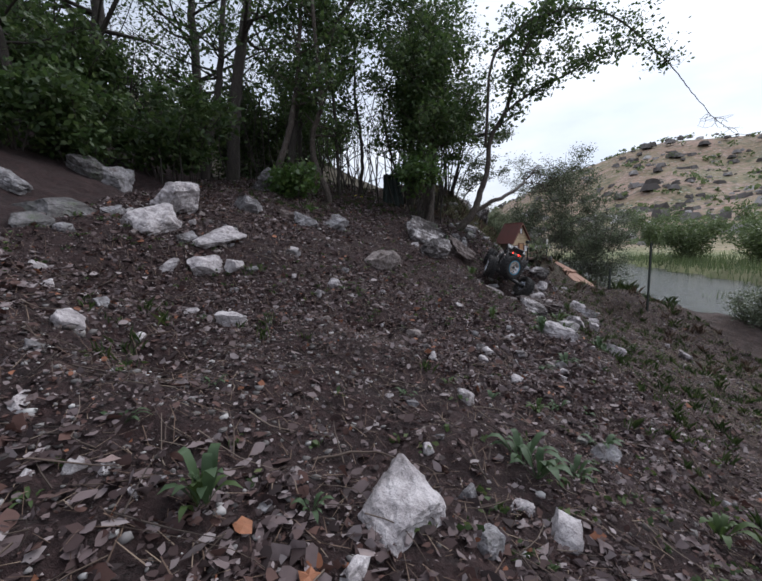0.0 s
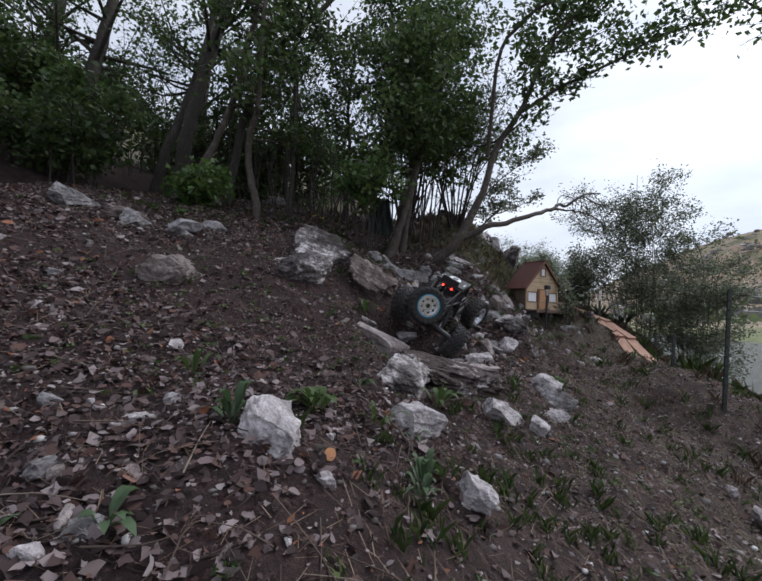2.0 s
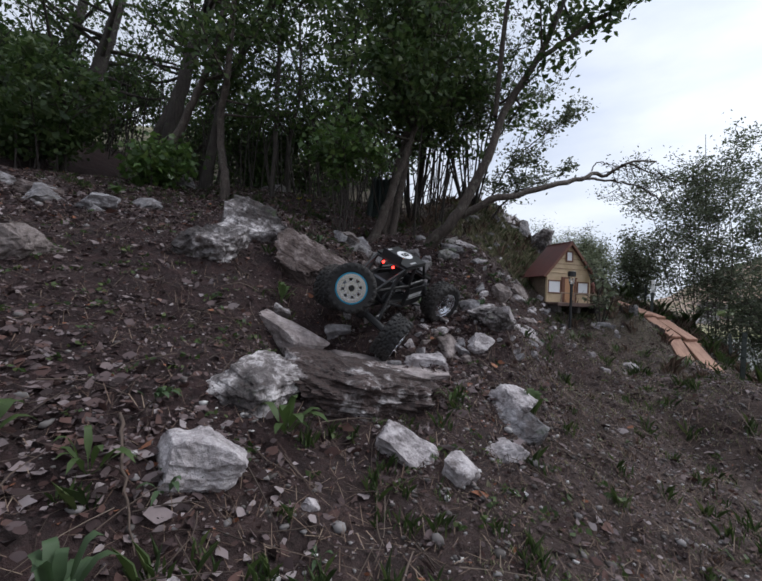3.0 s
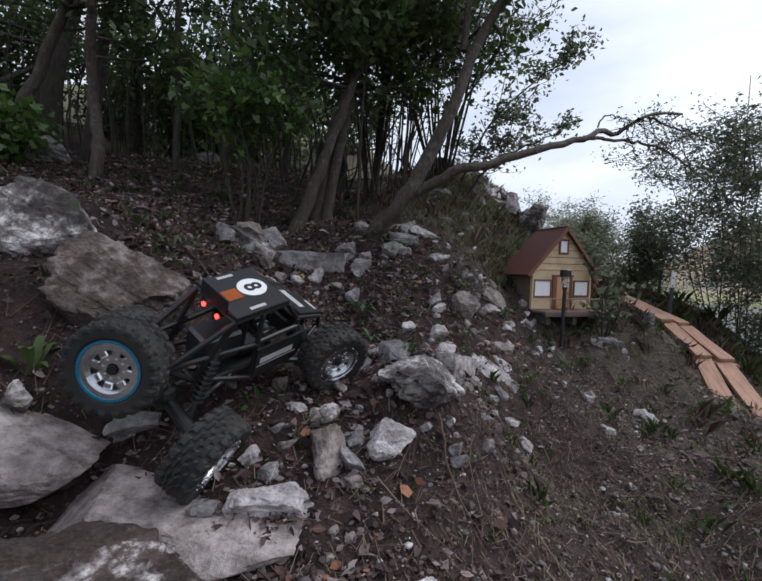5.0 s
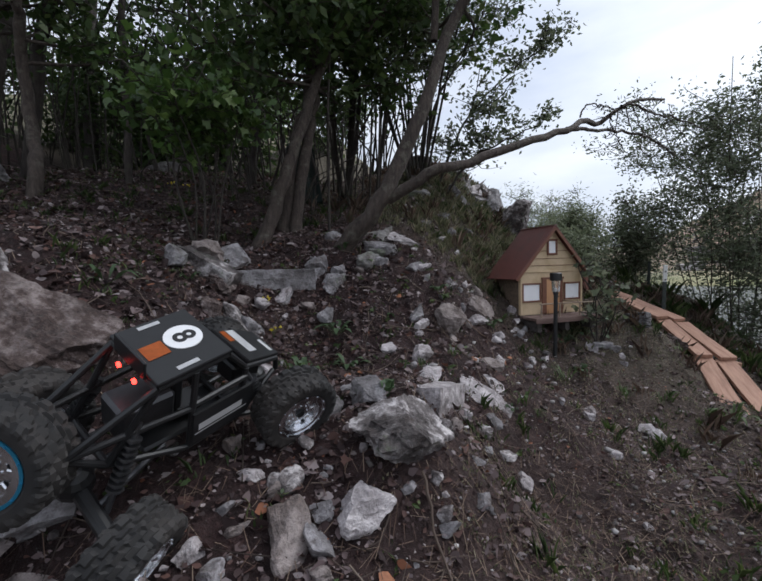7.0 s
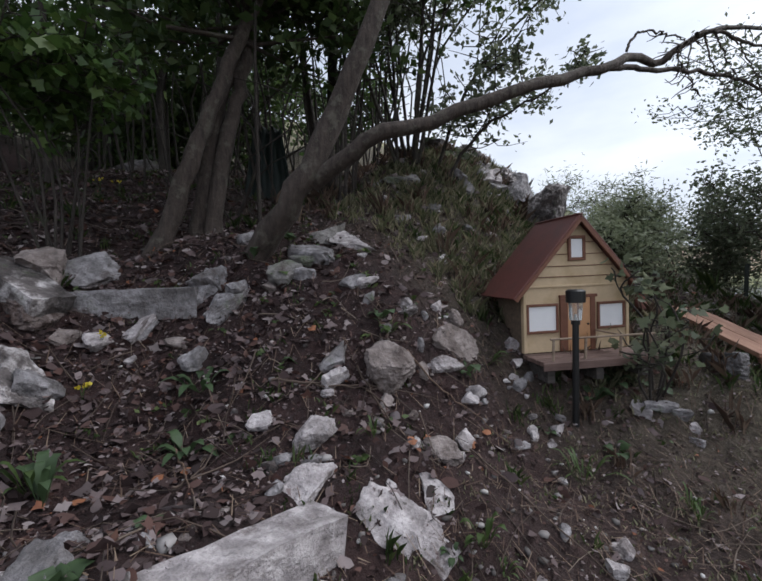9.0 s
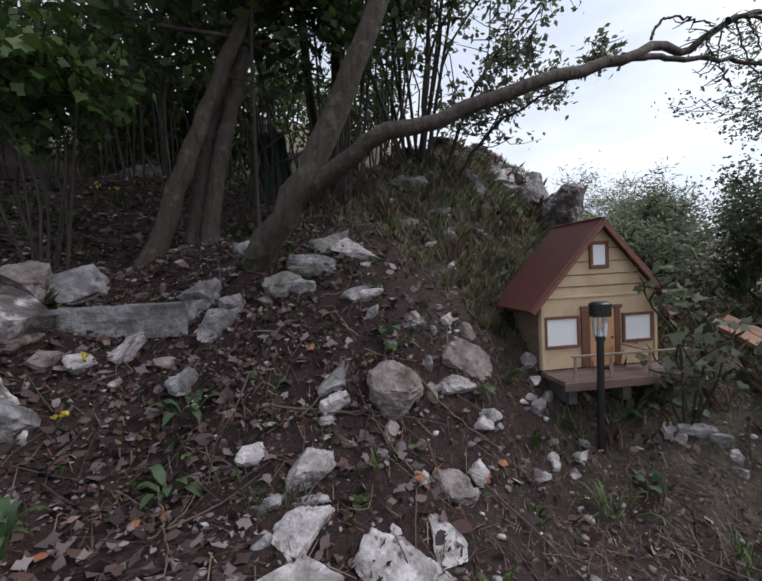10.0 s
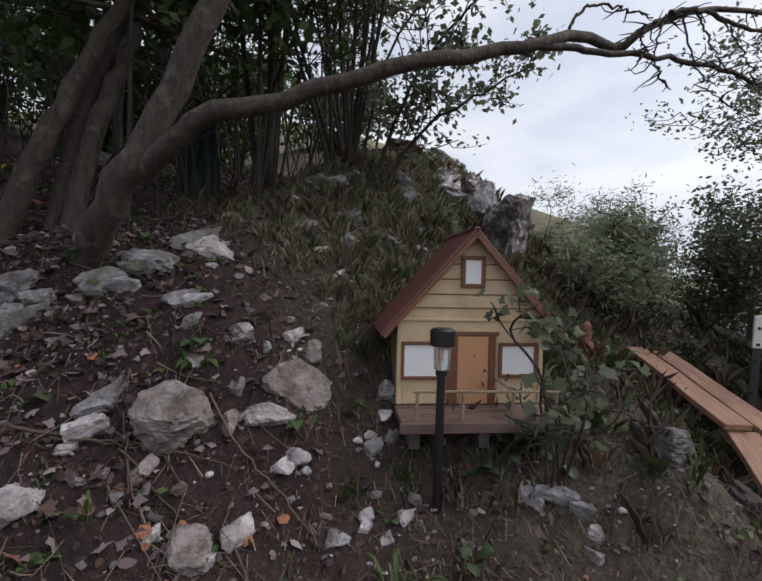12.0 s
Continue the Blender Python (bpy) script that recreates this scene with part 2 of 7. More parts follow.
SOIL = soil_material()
BARK = bark_material("grey_brown_bark", (0.026, 0.019, 0.016), (0.090, 0.069, 0.058), (0.115, 0.108, 0.085))
DARK_BARK = bark_material("dark_bark", (0.018, 0.014, 0.012), (0.06, 0.048, 0.042), (0.05, 0.055, 0.03))
LEAVES = leaf_material("broad_green_leaves", [(0, (0.032, 0.062, 0.018)), (0.6, (0.068, 0.112, 0.032)), (1, (0.11, 0.15, 0.05))], 0.45)
SMALL_LEAVES = leaf_material("small_grey_green_leaves", [(0, (0.075, 0.098, 0.058)), (0.6, (0.145, 0.168, 0.105)), (1, (0.23, 0.25, 0.17))], 0.5)
BRIGHT_LEAVES = leaf_material("fresh_green_leaves", [(0, (0.045, 0.09, 0.022)), (0.7, (0.085, 0.15, 0.035)), (1, (0.13, 0.19, 0.05))], 0.4, 0.4)
WEED_LEAVES = leaf_material("dull_weed_leaves", [(0, (0.038, 0.068, 0.030)), (0.7, (0.066, 0.108, 0.046)), (1, (0.10, 0.145, 0.065))], 0.3, 0.6)
WILLOW = leaf_material("willow_leaves", [(0, (0.15, 0.185, 0.105)), (1, (0.30, 0.325, 0.21))], 0.5)
LITTER = leaf_material("dead_leaves", [(0, (0.02185, 0.01127, 0.01127)), (0.30, (0.0552, 0.03105, 0.0299)), (0.46, (0.1092, 0.0529, 0.0414)), (0.54, (0.0805, 0.05405, 0.05405)), (0.74, (0.1437, 0.1035, 0.1035)), (0.90, (0.23, 0.184, 0.184)), (0.983, (0.322, 0.276, 0.276)), (0.988, (0.20, 0.076, 0.040)), (1, (0.265, 0.105, 0.055))], 0.12, 0.8)
STRAW = leaf_material("dry_grass", [(0, (0.075, 0.043, 0.030)), (0.6, (0.165, 0.108, 0.078)), (1, (0.28, 0.21, 0.155))], 0.15, 0.8)
GRASS = leaf_material("green_grass", [(0, (0.03, 0.055, 0.014)), (0.7, (0.07, 0.11, 0.03)), (1, (0.13, 0.16, 0.055))], 0.35, 0.6)
BANK_GRASS = leaf_material("olive_bank_grass", [(0, (0.13, 0.15, 0.075)), (0.5, (0.24, 0.24, 0.14)), (1, (0.42, 0.37, 0.26))], 0.4, 0.7)
GRAVEL = leaf_material("mixed_gravel", [(0, (0.07, 0.06, 0.055)), (0.6, (0.16, 0.145, 0.14)), (0.86, (0.28, 0.26, 0.255)), (1, (0.54, 0.52, 0.51))], 0.0, 0.9)
TWIG = leaf_material("dead_twigs", [(0, (0.036, 0.024, 0.019)), (0.7, (0.095, 0.066, 0.051)), (1, (0.19, 0.148, 0.118))], 0.0, 0.85)
PLANK = wood_material("weathered_orange_plank", (0.23, 0.115, 0.075), (0.42, 0.245, 0.170))
SIDING = simple("tan_painted_plywood", (0.56, 0.425, 0.275), 0.65, 0, 0.10, 60, 0.12, 0.001, (0.40, 0.29, 0.16))
ROOF = simple("red_brown_sheet_roof", (0.135, 0.048, 0.040), 0.5, 0, 0.2, 90, 0.15, 0.001, (0.10, 0.045, 0.038))
TRIM = simple("red_brown_wood_trim", (0.155, 0.062, 0.036), 0.6, 0, 0.25, 70)
DOOR = simple("tan_orange_door_paint", (0.50, 0.27, 0.135), 0.55, 0, 0.08, 60)
WHITE = simple("white_window_board", (0.80, 0.80, 0.82), 0.5, 0, 0.04, 40)
DECK = wood_material("grey_brown_deck_boards", (0.085, 0.05, 0.042), (0.20, 0.13, 0.11))
POST_WOOD = wood_material("thin_grey_stick", (0.20, 0.14, 0.10), (0.36, 0.28, 0.21))
BLACK = simple("black_plastic", (0.012, 0.012, 0.013), 0.42, 0, 0.3, 50, 0.1, 0.001)
RUBBER = simple("dusty_black_rubber", (0.017, 0.016, 0.016), 0.8, 0, 0.35, 40, 0.3, 0.001, (0.045, 0.038, 0.034))
CHROME = simple("bright_wheel_metal", (0.72, 0.73, 0.76), 0.25, 1.0, 0.08, 60, 0.05)
BLUE = simple("blue_anodised_ring", (0.05, 0.30, 0.50), 0.35, 0.7, 0.15, 60, 0.05)
STEEL = simple("dark_steel", (0.10, 0.10, 0.105), 0.4, 0.8, 0.2, 60)
DECAL_WHITE = simple("white_decal", (0.72, 0.72, 0.73), 0.45, 0, 0.05, 60)
DECAL_ORANGE = simple("orange_decal", (0.55, 0.14, 0.03), 0.45, 0, 0.3, 60)
GLASS = glass_material()
WATER = water_material()
RED_LAMP = lamp_material("red_tail_light", (1.0, 0.03, 0.02), 6.0)
POST_GREEN = simple("dark_green_post_paint", (0.018, 0.024, 0.020), 0.55, 0, 0.3, 60)
POST_TIP = simple("white_post_tip", (0.62, 0.62, 0.60), 0.6, 0, 0.1, 60)
TARP = simple("dark_green_tarpaulin", (0.010, 0.020, 0.017), 0.6, 0, 0.25, 14, 0.3, 0.01)
CLAY = simple("red_brown_clay", (0.16, 0.06, 0.042), 0.7, 0, 0.3, 60, 0.3)
YELLOW = leaf_material("yellow_petals", [(0, (0.55, 0.42, 0.02)), (1, (0.75, 0.62, 0.06))], 0.3)
ORANGE_LEAF = simple("orange_dead_leaf", (0.24, 0.095, 0.045), 0.75, 0, 0.35, 90, 0.3, 0.001)
FAR_LEAVES = leaf_material("far_bush_leaves", [(0, (0.09, 0.125, 0.05)), (1, (0.17, 0.215, 0.095))], 0.45)
OLD_WOOD = wood_material("rotten_log_wood", (0.026, 0.022, 0.020), (0.12, 0.105, 0.098), 0.95)


# ---- the lie of the land: one height for every place ----
MOUNDS = [  # x, y, radius, height
    (3.05, 2.30, 0.55, 0.30), (1.70, 3.92, 0.16, 0.13), (0.56, 4.15, 0.34, 0.17), (1.76, 3.62, 0.15, 0.10), (1.86, 3.60, 0.12, 0.08),
    (1.40, 3.12, 0.45, -0.105), (0.56, 3.60, 0.45, 0.164), (-1.48, 0.24, 0.65, -0.170), (0.44, 2.64, 0.30, -0.147), (0.60, 4.95, 0.65, 0.420), (0.44, 1.68, 0.30, -0.096), (1.28, 2.52, 0.22, -0.139), (2.24, 2.52, 0.45, 0.115), (0.32, 0.48, 0.30, 0.102), (0.92, 2.28, 0.22, 0.137), (1.64, 2.16, 0.16, -0.090), (0.20, 3.12, 0.22, 0.061), (-0.16, 2.16, 0.45, 0.138), (0.80, 3.24, 0.22, 0.088), (-0.64, 1.08, 0.65, -0.063), (1.88, 4.32, 0.45, -0.067), (0.80, 4.20, 0.45, 0.091), (-0.76, 0.36, 0.22, -0.078), (0.44, 3.12, 0.16, 0.060), (0.32, 1.68, 0.16, -0.099), (-1.48, -0.24, 0.16, -0.104), (-1.84, 0.36, 0.30, -0.083), (2.00, 2.40, 0.30, 0.121), (2.24, 3.00, 0.45, 0.066),
]


def ramp(v, a, b):
    s = np.clip((v - a) / (b - a), 0.0, 1.0)
    return s * s * (3 - 2 * s)


def height(x, y):
    x, y = np.asarray(x, float), np.asarray(y, float)
    u, v = np.clip(x, -2.4, 2.6), np.clip(y, -1.6, 5.2)
    z = (-0.1468 - 0.3658 * u + 0.2045 * v + 0.0070 * u * u - 0.0299 * u * v + 0.0333 * v * v + 0.0150 * u ** 3 - 0.0149 * u * u * v + 0.0073 * u * v * v - 0.0041 * v ** 3)
    for mx, my, r, h in MOUNDS:
        z = z + h * np.exp(-((x - mx) ** 2 + (y - my) ** 2) / (r * r))
    west, north, east = np.maximum(-2.4 - x, 0), np.maximum(y - 5.2, 0), np.maximum(x - 2.6, 0)
    z = z + 2.6 * (1 - np.exp(-0.20 * west)) * ramp(y, -6, 1)                      # the wooded slope goes on up
    wood = 1 - ramp(x, 0.2 + 0.15 * north, 1.6 + 0.30 * north)
    z = z + wood * 1.4 * (1 - np.exp(-0.16 * north)) + 1.5 * (1 - ramp(x, -1.2 - 0.3 * north, 0.35 - 0.3 * north)) * (1 - np.exp(-0.25 * north))
    z = z - (1 - wood) * 1.6 * (1 - np.exp(-0.45 * north)) - 0.95 * (1 - np.exp(-1.6 * east)) * ramp(y, 1.0, 4.5)
    shore = ramp(x - (5.6 + 0.36 * np.clip(y, 0, 18)), -0.5, 0.4) * ramp(y, -1, 2)    # the far bank of the pond
    z = z * (1 - shore) - 0.40 * shore
    far = np.hypot(x, y)
    back = ramp(far, 20, 24) * (1 - wood)
    z = z * (1 - back) - 0.35 * back
    turn = np.arctan2(x, np.maximum(y, 1e-6))
    crest = 24 * (1 + 0.10 * np.sin(5 * turn + 0.6) + 0.05 * np.sin(13 * turn) + 0.02 * np.sin(37 * turn + 1))
    return z + ramp(far, 26, 130) * crest * ramp(turn, 0.10, 0.80) * ramp(y, -20, 10)


# ---- building blocks ----
rng = np.random.default_rng(7)


def hash_noise(x, y, scale, seed=0):
    """Smooth value noise on a lattice, 0 to 1."""
    x, y = np.asarray(x) * scale, np.asarray(y) * scale
    i, j = np.floor(x).astype(np.int64), np.floor(y).astype(np.int64)
    fx, fy = x - i, y - j
    fx, fy = fx * fx * (3 - 2 * fx), fy * fy * (3 - 2 * fy)

    def lattice(a, b):
        h = np.sin(a * 127.1 + b * 311.7 + seed * 74.7) * 43758.5453
        return h - np.floor(h)

    low = lattice(i, j) * (1 - fx) + lattice(i + 1, j) * fx
    high = lattice(i, j + 1) * (1 - fx) + lattice(i + 1, j + 1) * fx
    return low * (1 - fy) + high * fy


def relief(x, y):
    """Lumps and ruts on top of the lie of the land."""
    near = np.exp(-(np.hypot(x - 0.5, y - 2.0) / 9.0) ** 2)
    return near * (0.055 * (hash_noise(x, y, 3.1, 1) - 0.5) + 0.030 * (hash_noise(x, y, 8.0, 2) - 0.5) + 0.022 * (hash_noise(x, y, 21.0, 3) - 0.5))


def lie(x, y):
    return height(x, y) + relief(x, y)


def polygons(name, V, material=None):
    """A mesh of n separate polygons of k corners each, from an array n x k x 3."""
    n, k = V.shape[:2]
    me = bpy.data.meshes.new(name)
    me.vertices.add(n * k)
    me.vertices.foreach_set("co", np.ascontiguousarray(V, dtype=np.float32).ravel())
    me.loops.add(n * k)
    me.loops.foreach_set("vertex_index", np.arange(n * k, dtype=np.int32))
    me.polygons.add(n)
    me.polygons.foreach_set("loop_start", np.arange(0, n * k, k, dtype=np.int32))
    me.update(calc_edges=True)
    if material:
        me.materials.append(material)
    return me


def faces_mesh(name, verts, faces, material=None, smooth=False):
    me = bpy.data.meshes.new(name)
    me.from_pydata([tuple(v) for v in verts], [], faces)
    me.update()
    if smooth:
        me.polygons.foreach_set("use_smooth", np.ones(len(me.polygons), dtype=bool))
    if material:
        me.materials.append(material)
    return me


def bm_mesh(name, bm, material, smooth=False):
    me = bpy.data.meshes.new(name)
    bm.normal_update()
    bm.to_mesh(me)
    bm.free()
    if smooth:
        me.polygons.foreach_set("use_smooth", np.ones(len(me.polygons), dtype=bool))
    me.materials.append(material)
    return me


def thing(name, m, label, category, group="", kind=""):
    ob = new(name)
    ob.empty_display_size = 0.05
    ob.matrix_world = m
    return tagged(ob, label, category, group, kind)


def part(name, bm, material, parent, label="", smooth=False, m=None):
    """One mesh object under a thing or a part, from a bmesh or a mesh."""
    me = bm_mesh(name, bm, material, smooth) if isinstance(bm, bmesh.types.BMesh) else bm
    ob = new(name, me)
    ob.parent = parent
    if m is not None:
        ob.matrix_basis = m
    if label:
        ob["label"] = label
    return ob


def box(bm, x0, x1, y0, y1, z0, z1, bevel=0.0, m=None):
    g = bmesh.ops.create_cube(bm, size=1)["verts"]
    bmesh.ops.scale(bm, vec=(x1 - x0, y1 - y0, z1 - z0), verts=g)
    bmesh.ops.translate(bm, vec=((x0 + x1) / 2, (y0 + y1) / 2, (z0 + z1) / 2), verts=g)
    if bevel:
        edges = list({e for v in g for e in v.link_edges})
        g = bmesh.ops.bevel(bm, geom=edges, offset=bevel, segments=1, affect="EDGES")["verts"]
    if m is not None:
        bmesh.ops.transform(bm, matrix=m, verts=list(set(g)))
    return bm


def boxed(*a, **k):
    return box(bmesh.new(), *a, **k)


def rod(bm, a, b, r, sides=10, r2=None):
    a, b = Vector(a), Vector(b)
    g = bmesh.ops.create_cone(bm, cap_ends=True, segments=sides, radius1=r, radius2=r if r2 is None else r2, depth=(b - a).length)["verts"]
    bmesh.ops.transform(bm, matrix=Matrix.Translation((a + b) / 2) @ (b - a).to_track_quat("Z", "Y").to_matrix().to_4x4(), verts=g)
    return bm


def spline(points, n):
    """n places along a smooth line through the points."""
    P = np.array(points, float)
    Q = np.vstack([2 * P[0] - P[1], P, 2 * P[-1] - P[-2]])
    out = []
    for s in np.linspace(0, len(P) - 1 - 1e-9, n):
        i, f = int(s), s - int(s)
        a, b, c, d = Q[i], Q[i + 1], Q[i + 2], Q[i + 3]
        out.append(0.5 * (2 * b + (c - a) * f + (2 * a - 5 * b + 4 * c - d) * f * f + (3 * b - a - 3 * c + d) * f ** 3))
    return np.array(out)


def tube_arrays(path, radii, sides=8, wobble=0.0, seed=0):
    path, radii = np.asarray(path, float), np.asarray(radii, float)
    way = np.gradient(path, axis=0)
    way /= np.linalg.norm(way, axis=1, keepdims=True) + 1e-9
    ref = np.array([0.31, 0.95, 0.05]) if abs(way[0][2]) > 0.6 else np.array([0.0, 0.1, 1.0])
    u = np.cross(way, ref)
    u /= np.linalg.norm(u, axis=1, keepdims=True) + 1e-9
    v = np.cross(way, u)
    a = np.arange(sides) * 2 * math.pi / sides
    r = radii[:, None] * (1 + wobble * np.random.default_rng(seed).uniform(-1, 1, (len(path), sides)))
    V = path[:, None] + u[:, None] * (np.cos(a) * r)[..., None] + v[:, None] * (np.sin(a) * r)[..., None]
    n = len(path)
    faces = [(i * sides + j, i * sides + (j + 1) % sides, (i + 1) * sides + (j + 1) % sides, (i + 1) * sides + j) for i in range(n - 1) for j in range(sides)]
    faces.append(tuple(range((n - 1) * sides, n * sides)))
    return V.reshape(-1, 3), faces


def tubes_mesh(name, runs, material, smooth=True):
    """Several tubes in one mesh. Each run: path, radii, sides, wobble, seed."""
    verts, faces, base = [], [], 0
    for run in runs:
        V, Fc = tube_arrays(*run)
        verts.append(V)
        faces += [tuple(i + base for i in f) for f in Fc]
        base += len(V)
    return faces_mesh(name, np.vstack(verts), faces, material, smooth)


def leaf_polys(centres, size, rngx, droop=0.3, aspect=0.55, flat=None, corners=4):
    """Leaf blades round the centres; flat gives normals near that direction."""
    n = len(centres)
    way = rngx.normal(size=(n, 3))
    way[:, 2] = way[:, 2] * 0.6 - droop
    if flat is not None:
        way[:, 2] = rngx.normal(0, 0.25, n)
    way /= np.linalg.norm(way, axis=1, keepdims=True)
    side = rngx.normal(size=(n, 3)) if flat is None else np.cross(way, flat + rngx.normal(0, 0.7, (n, 3)))
    side -= way * (side * way).sum(1, keepdims=True)
    side /= np.linalg.norm(side, axis=1, keepdims=True) + 1e-9
    up = np.cross(way, side)
    s = (size * rngx.uniform(0.6, 1.35, n))[:, None]
    w = s * aspect
    curl = rngx.uniform(-0.15, 0.35, n)[:, None] * s
    c = np.asarray(centres)
    if corners == 4:
        return np.stack([c - way * s * 0.5, c + side * w * 0.5 - way * s * 0.05, c + way * s * 0.5 - up * curl, c - side * w * 0.5 - way * s * 0.05], 1)
    if corners == 10:      # five-lobed maple blade
        lobe = np.array([0.30, 0.78, 0.62, 1.0, 0.66, 1.22, 0.66, 1.0, 0.62, 0.78])
        a = np.array([math.pi, 3.75, 4.10, 4.75, 5.45, 2 * math.pi, 0.83, 1.53, 2.18, 2.53])
        k = (lobe * (1 + rngx.normal(0, 0.07, (n, 10))))[..., None] * s[:, None] * 0.5
        return c[:, None] + k * (np.cos(a)[None, :, None] * way[:, None] + np.sin(a)[None, :, None] * side[:, None] * aspect) + up[:, None] * curl[:, None] * (lobe ** 2)[None, :, None] * 0.5
    def rag():
        return rngx.uniform(0.72, 1.2, (n, 1))
    edge = up * curl * 1.3
    return np.stack([c - way * s * 0.5, c + (side * w * 0.40 - way * s * 0.28) * rag() + edge * 0.5, c + side * w * 0.56 * rag() + edge, c + (side * w * 0.36 + way * s * 0.26) * rag() + edge * 0.4,
                     c + way * s * 0.58 * rag() + up * curl * 0.6, c + (way * s * 0.26 - side * w * 0.36) * rag() + edge * 0.4, c - side * w * 0.56 * rag() + edge, c - (side * w * 0.40 + way * s * 0.28) * rag() + edge * 0.5], 1)


# ---- ground ----
def graded(lo, hi, step, reach, n):
    mid = np.arange(lo, hi + step / 2, step)
    grow = (np.geomspace(step, reach, n + 1)).cumsum()
    grow *= reach / grow[-1]
    return np.concatenate([lo - grow[::-1], mid, hi + grow])


gx, gy = graded(-2.4, 2.8, 0.022, 330.0, 70), graded(-1.7, 5.4, 0.022, 330.0, 70)
GX, GY = np.meshgrid(gx, gy)
GZ = lie(GX, GY)
dist = np.hypot(GX, GY)


def swell(x, y):
    """Humps and gullies of the far hill."""
    return ramp(np.hypot(x, y), 26, 80) * (5.0 * (hash_noise(x, y, 0.035, 4) - 0.5) + 3.2 * (hash_noise(x, y, 0.09, 5) - 0.5) + 1.6 * (hash_noise(x, y, 0.25, 6) - 0.5))


GZ += swell(GX, GY)
nx, ny = len(gx), len(gy)
idx = np.arange(nx * ny).reshape(ny, nx)
quad = np.stack([idx[:-1, :-1], idx[:-1, 1:], idx[1:, 1:], idx[1:, :-1]], -1).reshape(-1, 4)
gm = bpy.data.meshes.new("ground")
gm.vertices.add(nx * ny)
gm.vertices.foreach_set("co", np.stack([GX, GY, GZ], -1).astype(np.float32).ravel())
gm.loops.add(quad.size)
gm.loops.foreach_set("vertex_index", quad.astype(np.int32).ravel())
gm.polygons.add(len(quad))
gm.polygons.foreach_set("loop_start", np.arange(0, quad.size, 4, dtype=np.int32))
gm.polygons.foreach_set("use_smooth", np.ones(len(quad), dtype=bool))
gm.update(calc_edges=True)
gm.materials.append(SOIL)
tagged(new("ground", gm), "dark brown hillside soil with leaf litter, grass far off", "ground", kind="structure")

# pond beyond the fence, in the hollow
ang = np.linspace(0, 2 * math.pi, 60, endpoint=False)
pond = [(9 + 11 * math.cos(a), 13.0 + 13 * math.sin(a), -0.62) for a in ang]
tagged(new("water", faces_mesh("water", pond, [tuple(range(60))], WATER)), "still grey pond reflecting the overcast sky", "pond", kind="structure")


# ---- stones ----
def rock_mesh(seed, w, d, h, cuts=9, sub=3, rough=0.10):
    """A broken block: a rounded cube split along flat planes, then chipped and pitted."""
    r = np.random.default_rng(seed)
    bm = bmesh.new()
    bmesh.ops.create_icosphere(bm, subdivisions=sub, radius=1)
    V = np.array([v.co for v in bm.verts])
    V /= ((np.abs(V) ** 5).sum(1) ** 0.2)[:, None]
    for k in range(cuts):
        n = r.normal(size=3) * np.array([1, 1, 0.55 if k % 3 else 1.5])
        n /= np.linalg.norm(n)
        V -= n * np.maximum(0, V @ n - r.uniform(0.50, 1.02))[:, None]
    seedv = Vector((seed * 1.7 % 53, seed * 2.9 % 47, seed * 0.7 % 41))
    f = np.array([noise.fractal(Vector(v) * 1.2 + seedv, 0.8, 2.2, 4) for v in V])
    g = np.array([noise.turbulence(Vector(v) * 3.0 + seedv, 3, True) for v in V])
    step = np.array([noise.cell(Vector((v[0] * 1.3 + v[2] * 0.4, v[1] * 1.3, v[2] * 3.4)) + seedv) for v in V])
    V *= (1 + rough * 1.3 * f - rough * 0.9 * (g - 0.5) + rough * 0.40 * step)[:, None]
    V[:, 0] += r.uniform(-0.3, 0.3) * V[:, 2] + r.uniform(-0.25, 0.25) * V[:, 1]
    lo, hi = V.min(0), V.max(0)
    V = (V - (lo + hi) / 2) / (hi - lo) * np.array([w, d, h])
    for v, co in zip(bm.verts, V):
        v.co = co
    return bm


STONE_WORDS = {
    "pale": ("angular pale limestone rock lying on the soil", "rock"), "grey": ("grey weathered limestone rock bedded in soil", "rock"),
    "dark": ("dark mossy limestone ledge under the trees", "rock"), "lichen": ("limestone boulder blotched white and black with lichen", "boulder"),
    "buff": ("flat buff limestone rock sunk in the slope", "rock"), "slab": ("broad flat buff stone slab on the ground", "stone slab"),
    "crusted": ("large limestone boulder crusted with dark earth", "boulder"), "brown": ("big brown earth-stained boulder", "boulder"),
    "mossy": ("pale limestone rock with patches of moss", "rock"),
}
STONE_SEED = [100]


